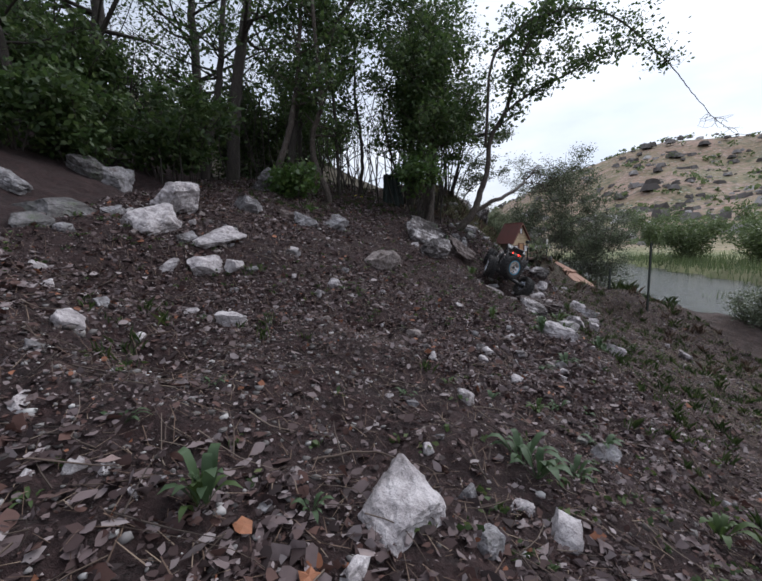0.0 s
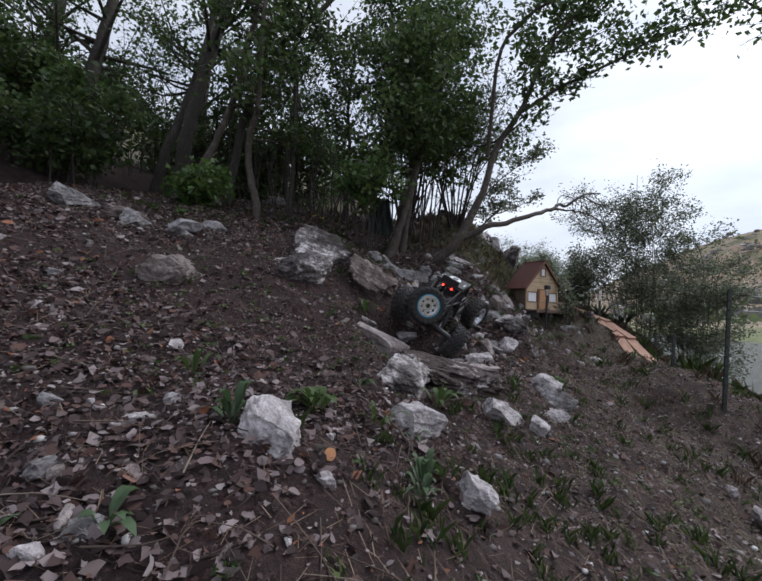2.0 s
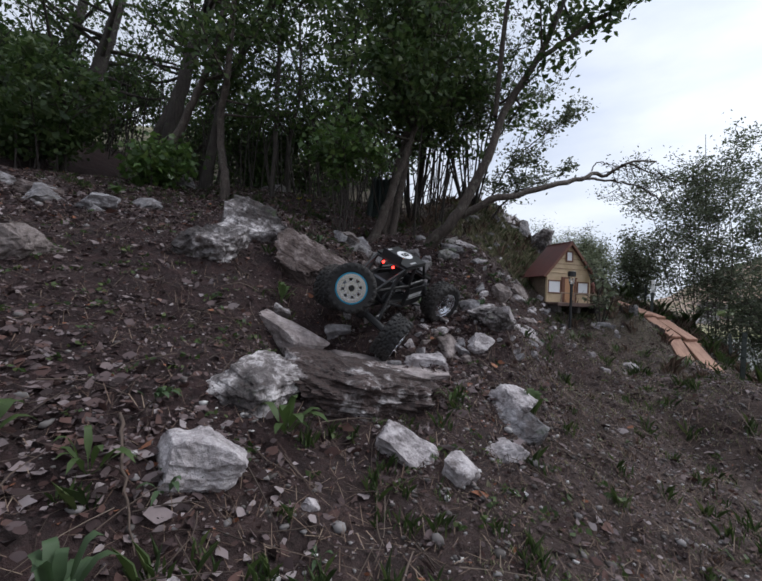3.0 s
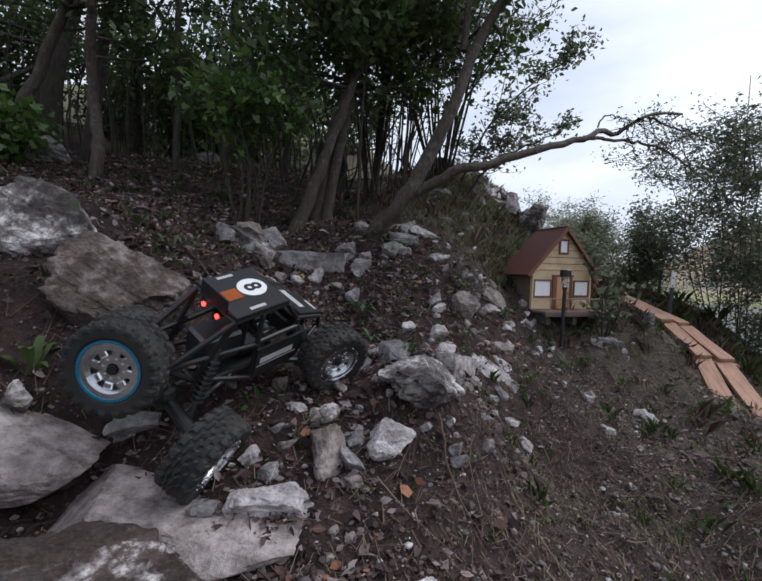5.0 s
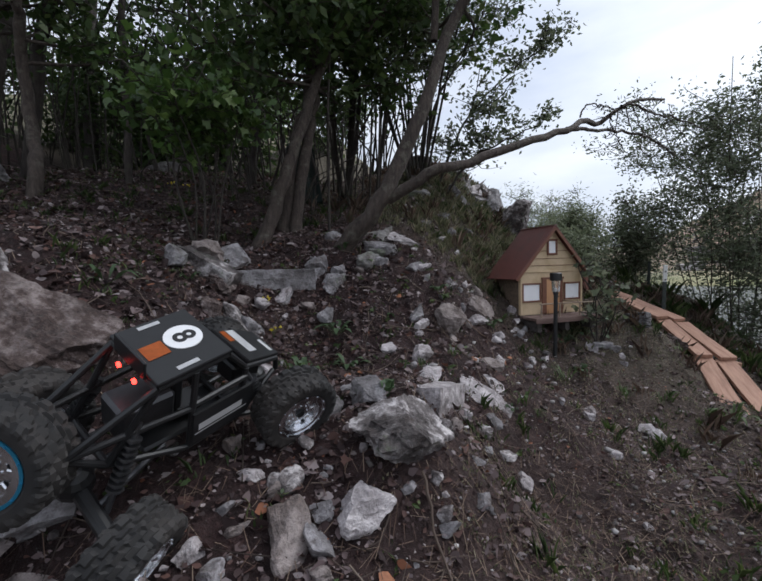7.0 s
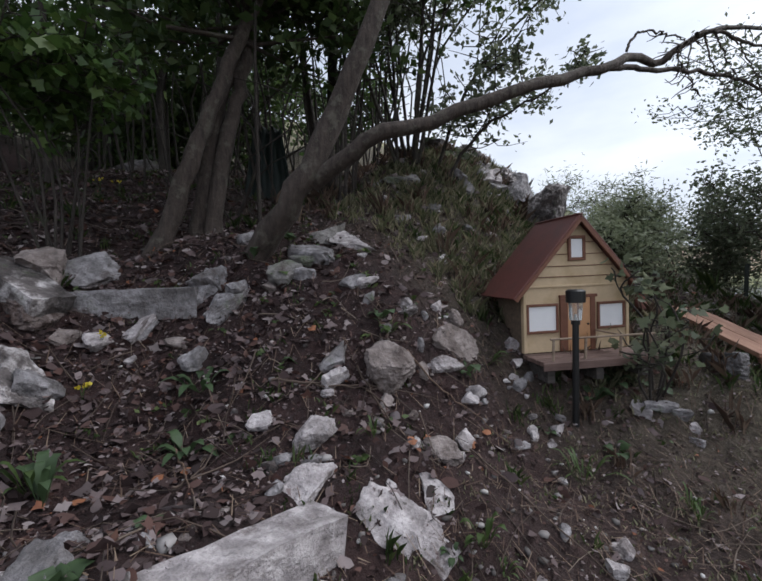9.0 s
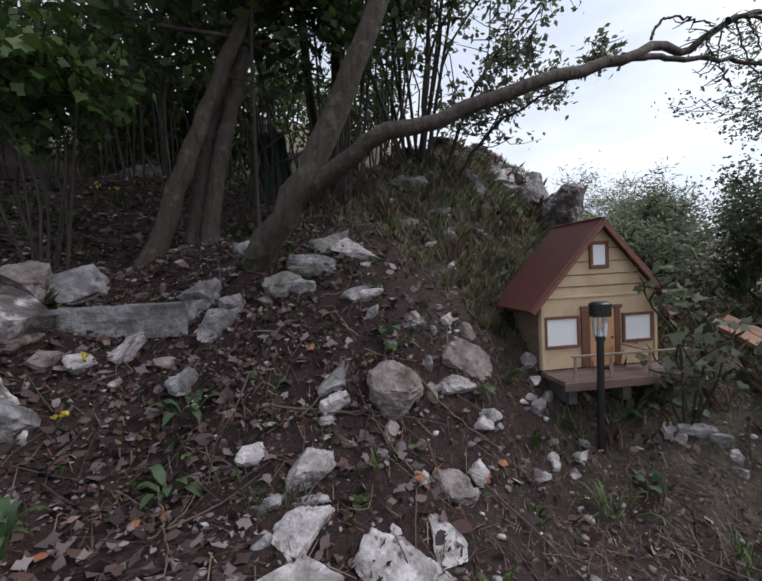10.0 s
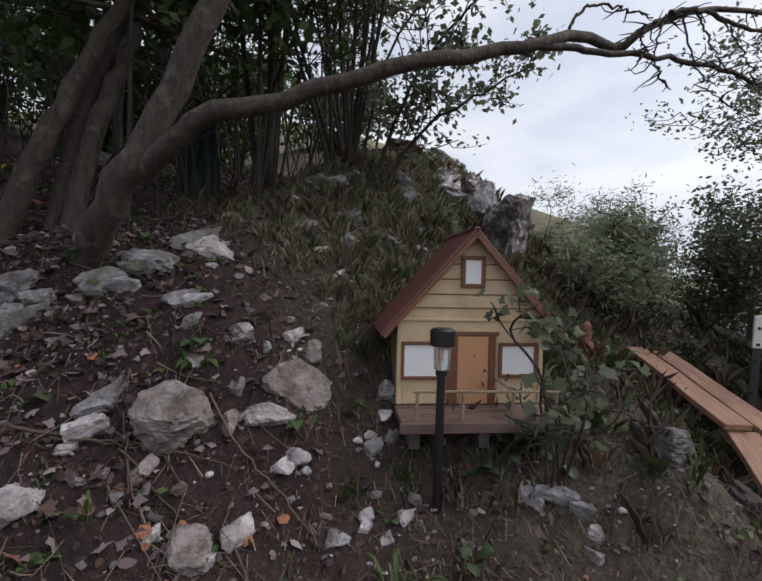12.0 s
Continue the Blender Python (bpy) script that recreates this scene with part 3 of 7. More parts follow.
def stone(x, y, w, h, kind, deep=None, turn=None, lift=0.0, tall=None, shape=None):
    """A block bedded in the slope: w across, about half of h standing out of the soil."""
    STONE_SEED[0] += 1
    s = shape or STONE_SEED[0]
    r = np.random.default_rng(s)
    d = deep or min(max(1.1 * h, 0.55 * w), 1.05 * w)
    out = tall or (0.035 if kind == "slab" else 0.40 * h)
    full = out * 1.7 + 0.01
    sub = 6 if w > 0.42 else 5 if w > 0.11 else 4 if w > 0.045 else 3
    bm = rock_mesh(s, w * 1.05, d * 1.05, full, cuts=9 if kind in "pale grey slab" else 7, sub=sub, rough=0.035 if kind == "slab" else 0.15 if kind in ("crusted", "lichen", "brown") else 0.10)
    ob = new("boulder" if w > 0.22 else "stone", bm_mesh("stone", bm, STONE[kind]))
    base, e = float(lie(x, y)), 0.35 * w + 0.02
    fall = Vector((float(height(x - e, y) - height(x + e, y)), float(height(x, y - e) - height(x, y + e)), 2 * e)).normalized()
    lean = Vector((0, 0, 1)).slerp(fall, 0.45 if kind == "slab" else 0.95 if out < 0.25 * w else 0.8).to_track_quat("Z", "Y").to_matrix().to_4x4()
    loose = min(1.0, 3.0 * out / max(w, d))
    m = pose(0, 0, 0, loose * r.uniform(-12, 12), loose * r.uniform(-13, 13), 0)
    z_turn = pose(0, 0, 0, 0, 0, 22 + r.uniform(-16, 16) if turn is None else turn)
    ob.matrix_world = Matrix.Translation((x, y, base + out - full * 0.5 + lift)) @ lean @ z_turn @ m
    words, cat = STONE_WORDS[kind]
    return tagged(ob, words, cat, group="loose stones on the slope")


# stones of the slope
stone(-0.843, -0.783, 0.169, 0.130, "pale", deep=0.135, turn=-8, tall=0.061, shape=101)
stone(-0.934, -0.911, 0.068, 0.038, "pale", deep=0.035, turn=0, tall=0.021)
stone(-0.686, -0.678, 0.049, 0.059, "grey", deep=0.040, turn=-18, tall=0.021)
stone(-0.698, -0.828, 0.061, 0.065, "grey", deep=0.048, turn=-20, tall=0.025)
stone(-0.586, -0.708, 0.058, 0.043, "pale", deep=0.046, turn=-25, tall=0.023)
stone(-0.517, -0.752, 0.096, 0.073, "pale", deep=0.077, turn=-31, tall=0.038)
stone(-0.170, -0.374, 0.091, 0.077, "grey", deep=0.073, turn=-35, tall=0.038)
stone(-0.205, -0.307, 0.045, 0.060, "mossy", deep=0.036, turn=-32, tall=0.019)
stone(-1.312, -0.806, 0.029, 0.035, "pale", deep=0.023, turn=30, tall=0.012)
stone(-1.355, -0.805, 0.037, 0.027, "pale", deep=0.030, turn=33, tall=0.012)
stone(-1.403, -0.839, 0.032, 0.021, "pale", deep=0.024, turn=37, tall=0.009)
stone(-1.243, -0.862, 0.021, 0.017, "pale", deep=0.017, turn=28, tall=0.009)
stone(-1.523, -0.673, 0.076, 0.040, "pale", deep=0.053, turn=37, tall=0.016)
stone(-0.742, -0.548, 0.041, 0.028, "pale", deep=0.032, turn=-12, tall=0.012)
stone(-1.370, 0.195, 0.113, 0.075, "pale", deep=0.090, turn=15, tall=0.044)
stone(-1.541, 0.219, 0.104, 0.047, "pale", deep=0.083, turn=20, tall=0.022)
stone(-1.558, 0.036, 0.042, 0.025, "pale", deep=0.034, turn=23, tall=0.011)
stone(-1.568, -0.126, 0.045, 0.030, "pale", deep=0.030, turn=26, tall=0.015)
stone(-1.734, -0.013, 0.064, 0.045, "grey", deep=0.051, turn=29, tall=0.025)
stone(-1.709, -0.222, 0.101, 0.054, "pale", deep=0.081, turn=32, tall=0.026)
stone(-1.919, 0.027, 0.065, 0.039, "pale", deep=0.052, turn=34, tall=0.023)
stone(-2.065, 0.205, 0.072, 0.032, "pale", deep=0.058, turn=34, tall=0.016)
stone(-1.629, -0.471, 0.046, 0.027, "grey", deep=0.037, turn=35, tall=0.014)
stone(-1.593, 0.884, 0.280, 0.124, "pale", deep=0.160, turn=16, tall=0.050, shape=124)
stone(-1.583, 0.661, 0.170, 0.108, "pale", deep=0.136, turn=17, tall=0.049, shape=125)
stone(-1.454, 0.683, 0.102, 0.112, "pale", deep=0.081, turn=14, tall=0.043)
stone(-1.736, 0.584, 0.105, 0.059, "pale", deep=0.073, turn=22, tall=0.025)
stone(-1.733, 0.830, 0.127, 0.076, "grey", deep=0.100, turn=19, tall=0.030)
stone(-1.932, 1.292, 0.435, 0.276, "pale", deep=0.348, turn=20, tall=0.160, shape=129)
stone(-1.902, 0.890, 0.282, 0.156, "pale", deep=0.226, turn=22, tall=0.070, shape=130)
stone(-2.122, 0.906, 0.118, 0.087, "grey", deep=0.095, turn=27, tall=0.050)
stone(-2.185, 0.576, 0.101, 0.066, "grey", deep=0.081, turn=32, tall=0.035)
stone(-2.604, 0.890, 0.208, 0.159, "grey", deep=0.167, turn=35, tall=0.087, shape=133)
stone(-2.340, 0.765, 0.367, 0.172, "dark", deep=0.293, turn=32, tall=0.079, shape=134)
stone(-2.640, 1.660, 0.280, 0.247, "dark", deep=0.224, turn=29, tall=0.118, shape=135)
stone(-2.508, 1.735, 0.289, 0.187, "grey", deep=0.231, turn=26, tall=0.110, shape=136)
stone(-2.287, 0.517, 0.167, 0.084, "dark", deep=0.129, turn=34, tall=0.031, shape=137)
stone(-1.279, 1.735, 0.222, 0.093, "brown", deep=0.178, turn=6, tall=0.047, shape=138)
stone(-0.951, 1.782, 0.193, 0.133, "grey", deep=0.154, turn=0, tall=0.077, shape=139)
stone(-1.194, 1.000, 0.074, 0.045, "pale", deep=0.059, turn=6, tall=0.024)
stone(-0.962, 0.698, 0.076, 0.066, "pale", deep=0.061, turn=1, tall=0.032)
stone(-0.653, 1.257, 0.226, 0.163, "buff", deep=0.181, turn=-6, tall=0.082, shape=142)
stone(-1.029, 0.553, 0.059, 0.042, "pale", deep=0.047, turn=3, tall=0.022)
stone(-0.873, 0.602, 0.049, 0.029, "pale", deep=0.038, turn=-2, tall=0.012)
stone(-1.371, 0.678, 0.068, 0.039, "grey", deep=0.055, turn=12, tall=0.019)
stone(0.778, 1.339, 0.161, 0.126, "pale", deep=0.129, turn=-31, tall=0.068, shape=146)
stone(-0.290, 0.290, 0.065, 0.043, "pale", deep=0.052, turn=-20, tall=0.023)
stone(1.689, 1.372, 0.111, 0.167, "pale", deep=0.089, turn=-43, tall=0.047)
stone(0.012, 0.190, 0.050, 0.034, "pale", deep=0.040, turn=-30, tall=0.018)
stone(-0.310, 0.329, 0.057, 0.035, "grey", deep=0.046, turn=-19, tall=0.017)
stone(-0.701, -0.502, 0.026, 0.022, "grey", deep=0.021, turn=-14, tall=0.011)
stone(-1.069, -0.813, 0.031, 0.020, "grey", deep=0.022, turn=12, tall=0.009)
stone(-1.227, -0.812, 0.019, 0.012, "grey", deep=0.015, turn=25, tall=0.006)
stone(-0.559, -0.266, 0.068, 0.068, "pale", deep=0.054, turn=29, tall=0.029)
stone(-0.605, 0.322, 0.080, 0.057, "buff", deep=0.064, turn=18, tall=0.031)
stone(-0.601, 0.006, 0.049, 0.036, "pale", deep=0.039, turn=24, tall=0.017)
stone(-0.442, 0.157, 0.052, 0.027, "pale", deep=0.037, turn=12, tall=0.011)
stone(-0.344, 0.189, 0.053, 0.063, "pale", deep=0.043, turn=7, tall=0.022)
stone(-0.369, 0.016, 0.028, 0.054, "grey", deep=0.022, turn=10, tall=0.012)
stone(-0.014, 0.129, 0.043, 0.059, "pale", deep=0.034, turn=-12, tall=0.018)
stone(-0.486, -0.142, 0.041, 0.027, "pale", deep=0.028, turn=20, tall=0.013)
stone(0.042, 0.245, 0.060, 0.039, "grey", deep=0.047, turn=-13, tall=0.016)
stone(-0.093, 0.484, 0.067, 0.041, "pale", deep=0.053, turn=-5, tall=0.017)
stone(-0.198, 0.074, 0.032, 0.025, "pale", deep=0.025, turn=-1, tall=0.013)
stone(0.475, 0.969, 0.163, 0.121, "pale", deep=0.130, turn=-21, tall=0.068, shape=165)
stone(-0.809, -0.324, 0.030, 0.030, "pale", deep=0.024, turn=47, tall=0.012)
stone(-0.967, 0.685, 0.090, 0.067, "pale", deep=0.072, turn=26, tall=0.038)
stone(-1.068, 0.240, 0.035, 0.017, "pale", deep=0.028, turn=37, tall=0.006)
stone(-1.191, 0.971, 0.089, 0.053, "grey", deep=0.071, turn=28, tall=0.026)
stone(-0.690, 0.780, 0.052, 0.030, "pale", deep=0.041, turn=16, tall=0.015)
stone(-0.738, 0.444, 0.039, 0.022, "pale", deep=0.024, turn=22, tall=0.010)
stone(-1.163, 0.691, 0.042, 0.027, "pale", deep=0.034, turn=31, tall=0.012)
stone(-0.898, 0.995, 0.054, 0.031, "grey", deep=0.043, turn=20, tall=0.014)
stone(-0.520, 0.234, 0.040, 0.021, "pale", deep=0.032, turn=15, tall=0.010)
stone(-0.743, -0.346, 0.041, 0.027, "grey", deep=0.028, turn=45, tall=0.013)
stone(0.341, 0.488, 0.041, 0.032, "pale", deep=0.033, turn=-22, tall=0.017)
stone(1.664, 1.518, 0.081, 0.162, "pale", deep=0.065, turn=-38, tall=0.034)
stone(0.196, 0.548, 0.174, 0.128, "pale", deep=0.139, turn=51, tall=0.060, shape=178)
stone(0.644, 0.757, 0.141, 0.100, "pale", deep=0.092, turn=15, tall=0.057, shape=179)
stone(0.664, 1.058, 0.043, 0.040, "pale", deep=0.034, turn=10, tall=0.018)
stone(0.912, 1.341, 0.093, 0.116, "pale", deep=0.075, turn=-3, tall=0.039)
stone(0.997, 1.499, 0.119, 0.078, "pale", deep=0.095, turn=-6, tall=0.037)
stone(1.060, 1.662, 0.179, 0.213, "grey", deep=0.143, turn=-8, tall=0.075, shape=183)
stone(-0.326, 1.758, 0.074, 0.083, "pale", deep=0.059, turn=34, tall=0.031)
stone(-1.171, 1.681, 0.222, 0.106, "grey", deep=0.178, turn=51, tall=0.057, shape=189)
stone(-0.922, 2.056, 0.168, 0.073, "grey", deep=0.134, turn=41, tall=0.039, shape=190)
stone(-1.538, 2.761, 0.425, 0.277, "grey", deep=0.340, turn=41, tall=0.179, shape=191)
stone(-1.592, 1.673, 0.290, 0.182, "grey", deep=0.232, turn=56, tall=0.110, shape=192)
stone(-0.918, 1.759, 0.123, 0.064, "grey", deep=0.099, turn=46, tall=0.038)
stone(-0.253, 0.841, 0.068, 0.029, "pale", deep=0.045, turn=54, tall=0.011)
stone(0.649, 1.523, 0.042, 0.028, "pale", deep=0.033, turn=7, tall=0.015)
stone(-0.625, 1.293, 0.212, 0.147, "buff", deep=0.170, turn=49, tall=0.073, shape=197)
stone(0.299, 0.657, 0.019, 0.022, "pale", deep=0.015, turn=41, tall=0.008)
stone(0.022, 2.516, 0.108, 0.116, "grey", deep=0.086, turn=40, tall=0.045)
stone(0.043, 2.800, 0.180, 0.103, "grey", deep=0.144, turn=34, tall=0.042, shape=201)
stone(0.118, 2.625, 0.162, 0.100, "brown", deep=0.130, turn=35, tall=0.050, shape=202)
stone(0.249, 2.706, 0.085, 0.053, "pale", deep=0.060, turn=30, tall=0.023)
stone(0.192, 2.657, 0.079, 0.040, "buff", deep=0.053, turn=33, tall=0.016)
stone(0.930, 2.207, 0.227, 0.200, "lichen", deep=0.164, turn=12, tall=0.095, shape=205)
stone(0.816, 2.297, 0.110, 0.081, "grey", deep=0.088, turn=16, tall=0.038)
stone(0.808, 2.030, 0.050, 0.083, "grey", deep=0.040, turn=21, tall=0.021)
stone(0.887, 2.059, 0.115, 0.108, "pale", deep=0.090, turn=16, tall=0.048)
stone(0.641, 1.871, 0.051, 0.039, "pale", deep=0.034, turn=36, tall=0.021)
stone(0.153, 1.722, 0.087, 0.111, "lichen", deep=0.069, turn=61, tall=0.036)
stone(0.718, 2.304, 0.059, 0.059, "pale", deep=0.048, turn=21, tall=0.025)
stone(0.579, 2.239, 0.086, 0.080, "grey", deep=0.069, turn=28, tall=0.036)
stone(1.650, 2.973, 0.067, 0.078, "pale", deep=0.053, turn=-16, tall=0.028)
stone(1.447, 3.018, 0.051, 0.040, "pale", deep=0.041, turn=-10, tall=0.022)
stone(1.478, 2.784, 0.044, 0.031, "pale", deep=0.036, turn=-12, tall=0.015)
stone(1.193, 2.529, 0.064, 0.033, "pale", deep=0.051, turn=-2, tall=0.017)
stone(1.585, 3.484, 0.098, 0.044, "grey", deep=0.050, turn=-11, tall=0.019)
stone(1.029, 2.153, 0.021, 0.016, "pale", deep=0.013, turn=6, tall=0.009)
stone(1.492, 2.496, 0.025, 0.020, "pale", deep=0.020, turn=-15, tall=0.010)
stone(0.713, 2.027, 0.045, 0.029, "buff", deep=0.027, turn=27, tall=0.016)
stone(0.687, 1.937, 0.052, 0.021, "buff", deep=0.018, turn=31, tall=0.015)
stone(0.652, 1.947, 0.038, 0.023, "grey", deep=0.020, turn=33, tall=0.015)
stone(0.854, 1.832, 0.026, 0.022, "buff", deep=0.020, turn=24, tall=0.011)
stone(0.884, 1.840, 0.031, 0.021, "buff", deep=0.018, turn=21, tall=0.013)
stone(1.015, 1.739, 0.180, 0.153, "pale", deep=0.139, turn=12, tall=0.076, shape=229)
stone(0.297, 2.539, 0.121, 0.114, "grey", deep=0.096, turn=70, tall=0.051)
stone(0.004, 2.703, 0.143, 0.122, "buff", deep=0.114, turn=68, tall=0.060, shape=232)
stone(0.363, 2.980, 0.126, 0.104, "grey", deep=0.101, turn=50, tall=0.053)
stone(0.428, 2.942, 0.098, 0.053, "grey", deep=0.051, turn=49, tall=0.028)
stone(0.292, 2.799, 0.090, 0.045, "pale", deep=0.042, turn=59, tall=0.025)
stone(0.365, 3.154, 0.081, 0.068, "grey", deep=0.065, turn=45, tall=0.034)
stone(0.570, 3.192, 0.123, 0.081, "mossy", deep=0.099, turn=42, tall=0.035)
stone(0.543, 3.356, 0.189, 0.087, "mossy", deep=0.151, turn=38, tall=0.033, shape=239)
stone(0.543, 3.098, 0.102, 0.088, "mossy", deep=0.081, turn=46, tall=0.043)
stone(0.440, 3.111, 0.057, 0.114, "grey", deep=0.046, turn=48, tall=0.024)
stone(0.356, 2.963, 0.126, 0.086, "grey", deep=0.086, turn=56, tall=0.043)
stone(0.449, 3.007, 0.081, 0.094, "grey", deep=0.065, turn=52, tall=0.034)
stone(0.456, 2.958, 0.159, 0.058, "grey", deep=0.056, turn=53, tall=0.031, shape=244)
stone(0.299, 2.802, 0.092, 0.046, "grey", deep=0.042, turn=64, tall=0.026)
stone(0.836, 2.701, 0.048, 0.037, "grey", deep=0.039, turn=52, tall=0.018)
stone(1.166, 3.461, 0.061, 0.050, "pale", deep=0.046, turn=11, tall=0.026)
stone(1.191, 3.421, 0.038, 0.046, "pale", deep=0.030, turn=10, tall=0.016)
stone(1.189, 3.357, 0.033, 0.033, "pale", deep=0.027, turn=11, tall=0.014)
stone(1.231, 3.386, 0.039, 0.031, "grey", deep=0.031, turn=9, tall=0.016)
stone(1.319, 3.296, 0.044, 0.055, "pale", deep=0.035, turn=5, tall=0.018)
stone(1.261, 3.224, 0.036, 0.031, "pale", deep=0.029, turn=8, tall=0.015)
stone(1.302, 3.244, 0.038, 0.027, "pale", deep=0.026, turn=6, tall=0.014)
stone(1.540, 3.471, 0.067, 0.055, "pale", deep=0.054, turn=-6, tall=0.028)
stone(1.630, 3.469, 0.048, 0.053, "grey", deep=0.039, turn=-10, tall=0.020)
stone(1.662, 3.453, 0.036, 0.034, "pale", deep=0.029, turn=-12, tall=0.015)
stone(1.027, 2.805, 0.029, 0.034, "pale", deep=0.024, turn=34, tall=0.012)
stone(1.210, 3.337, 0.050, 0.033, "grey", deep=0.030, turn=10, tall=0.019)
stone(1.134, 3.191, 0.025, 0.021, "grey", deep=0.018, turn=16, tall=0.011)
stone(1.002, 3.004, 0.031, 0.025, "buff", deep=0.021, turn=28, tall=0.013)
stone(1.142, 3.138, 0.020, 0.015, "grey", deep=0.014, turn=17, tall=0.008)
stone(0.465, 2.822, 0.079, 0.068, "grey", deep=0.063, turn=59, tall=0.033)
stone(0.326, 2.734, 0.030, 0.027, "pale", deep=0.024, turn=66, tall=0.012)
stone(0.276, 2.522, 0.181, 0.105, "lichen", deep=0.124, turn=62, tall=0.045, shape=280)
stone(0.226, 2.446, 0.090, 0.093, "brown", deep=0.072, turn=67, tall=0.038)
stone(0.370, 2.427, 0.070, 0.055, "grey", deep=0.056, turn=65, tall=0.027)
stone(0.486, 2.345, 0.052, 0.039, "pale", deep=0.042, turn=66, tall=0.018)
stone(0.716, 2.245, 0.112, 0.064, "grey", deep=0.084, turn=66, tall=0.025)
stone(0.864, 2.404, 0.030, 0.019, "grey", deep=0.024, turn=48, tall=0.011)
stone(1.027, 2.561, 0.041, 0.033, "pale", deep=0.030, turn=29, tall=0.017)
stone(1.430, 2.944, 0.048, 0.048, "pale", deep=0.038, turn=-4, tall=0.020)
stone(1.622, 2.990, 0.061, 0.069, "pale", deep=0.049, turn=-15, tall=0.026)
stone(0.790, 2.431, 0.021, 0.016, "grey", deep=0.017, turn=50, tall=0.009)
stone(1.654, 3.424, 0.043, 0.035, "grey", deep=0.035, turn=-12, tall=0.017)
stone(1.339, 2.951, 0.033, 0.026, "grey", deep=0.026, turn=1, tall=0.013)
stone(1.249, 3.241, 0.037, 0.032, "pale", deep=0.030, turn=5, tall=0.016)
stone(0.290, 2.790, 0.093, 0.048, "pale", deep=0.046, turn=52, tall=0.025)
stone(0.465, 2.473, 0.030, 0.020, "grey", deep=0.024, turn=60, tall=0.009)

# large rocks under the car and the boulders above them
stone(0.560, 1.715, 0.500, 0.150, "slab", deep=0.230, turn=-4, tall=0.055, shape=415)
stone(0.225, 1.700, 0.300, 0.200, "slab", deep=0.240, turn=-20, tall=0.070, shape=432)
stone(0.345, 1.850, 0.110, 0.060, "grey", deep=0.070, turn=10, tall=0.030)
stone(0.110, 1.975, 0.330, 0.240, "brown", deep=0.250, turn=-33, tall=0.100)
stone(-0.190, 2.010, 0.370, 0.240, "lichen", deep=0.250, turn=-28, tall=0.130)
stone(-0.180, 1.720, 0.260, 0.180, "lichen", deep=0.220, turn=-25, tall=0.110)
stone(0.570, 1.485, 0.470, 0.200, "crusted", deep=0.340, turn=-16, tall=0.095)
stone(0.400, 1.240, 0.240, 0.150, "lichen", deep=0.200, turn=20, tall=0.060)
stone(0.718, 1.832, 0.190, 0.100, "pale", deep=0.105, turn=-12, tall=0.045, lift=-0.010)
stone(0.772, 1.975, 0.085, 0.120, "buff", deep=0.120, turn=15, tall=0.040)
stone(0.822, 1.985, 0.045, 0.070, "grey", deep=0.075, turn=10, tall=0.035)

# stack, ribs and broken block beside the house
stone(0.849, 2.797, 0.125, 0.063, "pale", deep=0.075, turn=32, tall=0.028, shape=305)
stone(0.880, 2.743, 0.053, 0.038, "grey", deep=0.038, turn=36, tall=0.015)
stone(0.906, 2.673, 0.150, 0.069, "pale", deep=0.085, turn=39, tall=0.024, shape=302)
stone(1.027, 3.194, 0.114, 0.046, "pale", deep=0.046, turn=-6, tall=0.022)
stone(1.096, 3.158, 0.058, 0.042, "pale", deep=0.042, turn=-30, tall=0.018)
stone(1.029, 3.292, 0.163, 0.130, "buff", deep=0.130, turn=-42, tall=0.030)
stone(0.903, 3.218, 0.075, 0.041, "lichen", deep=0.041, turn=-21, tall=0.020)
stone(0.962, 3.170, 0.022, 0.044, "grey", deep=0.044, turn=-21, tall=0.015)
stone(0.983, 3.125, 0.033, 0.063, "buff", deep=0.063, turn=-30, tall=0.012)
stone(1.119, 3.028, 0.069, 0.042, "pale", deep=0.042, turn=18, tall=0.015)
stone(1.117, 2.956, 0.048, 0.026, "pale", deep=0.026, turn=-12, tall=0.015)
stone(1.231, 3.166, 0.055, 0.032, "grey", deep=0.032, turn=-21, tall=0.012)
stone(0.918, 3.040, 0.140, 0.135, "buff", deep=0.120, turn=25, tall=0.060, shape=227)
stone(0.802, 2.972, 0.111, 0.053, "grey", deep=0.053, turn=39, tall=0.030)
stone(0.820, 2.933, 0.075, 0.051, "pale", deep=0.051, turn=36, tall=0.035)
stone(0.941, 2.969, 0.035, 0.057, "buff", deep=0.057, turn=-45, tall=0.012)
stone(0.941, 3.269, 0.024, 0.034, "grey", deep=0.034, turn=-33, tall=0.012)
stone(0.576, 3.204, 0.168, 0.100, "grey", deep=0.100, turn=-30, tall=0.045)
stone(0.653, 3.346, 0.197, 0.118, "pale", deep=0.118, turn=-30, tall=0.020)
stone(0.778, 3.194, 0.071, 0.069, "pale", deep=0.069, turn=33, tall=0.020)
stone(0.594, 3.116, 0.115, 0.052, "grey", deep=0.052, turn=-15, tall=0.030)

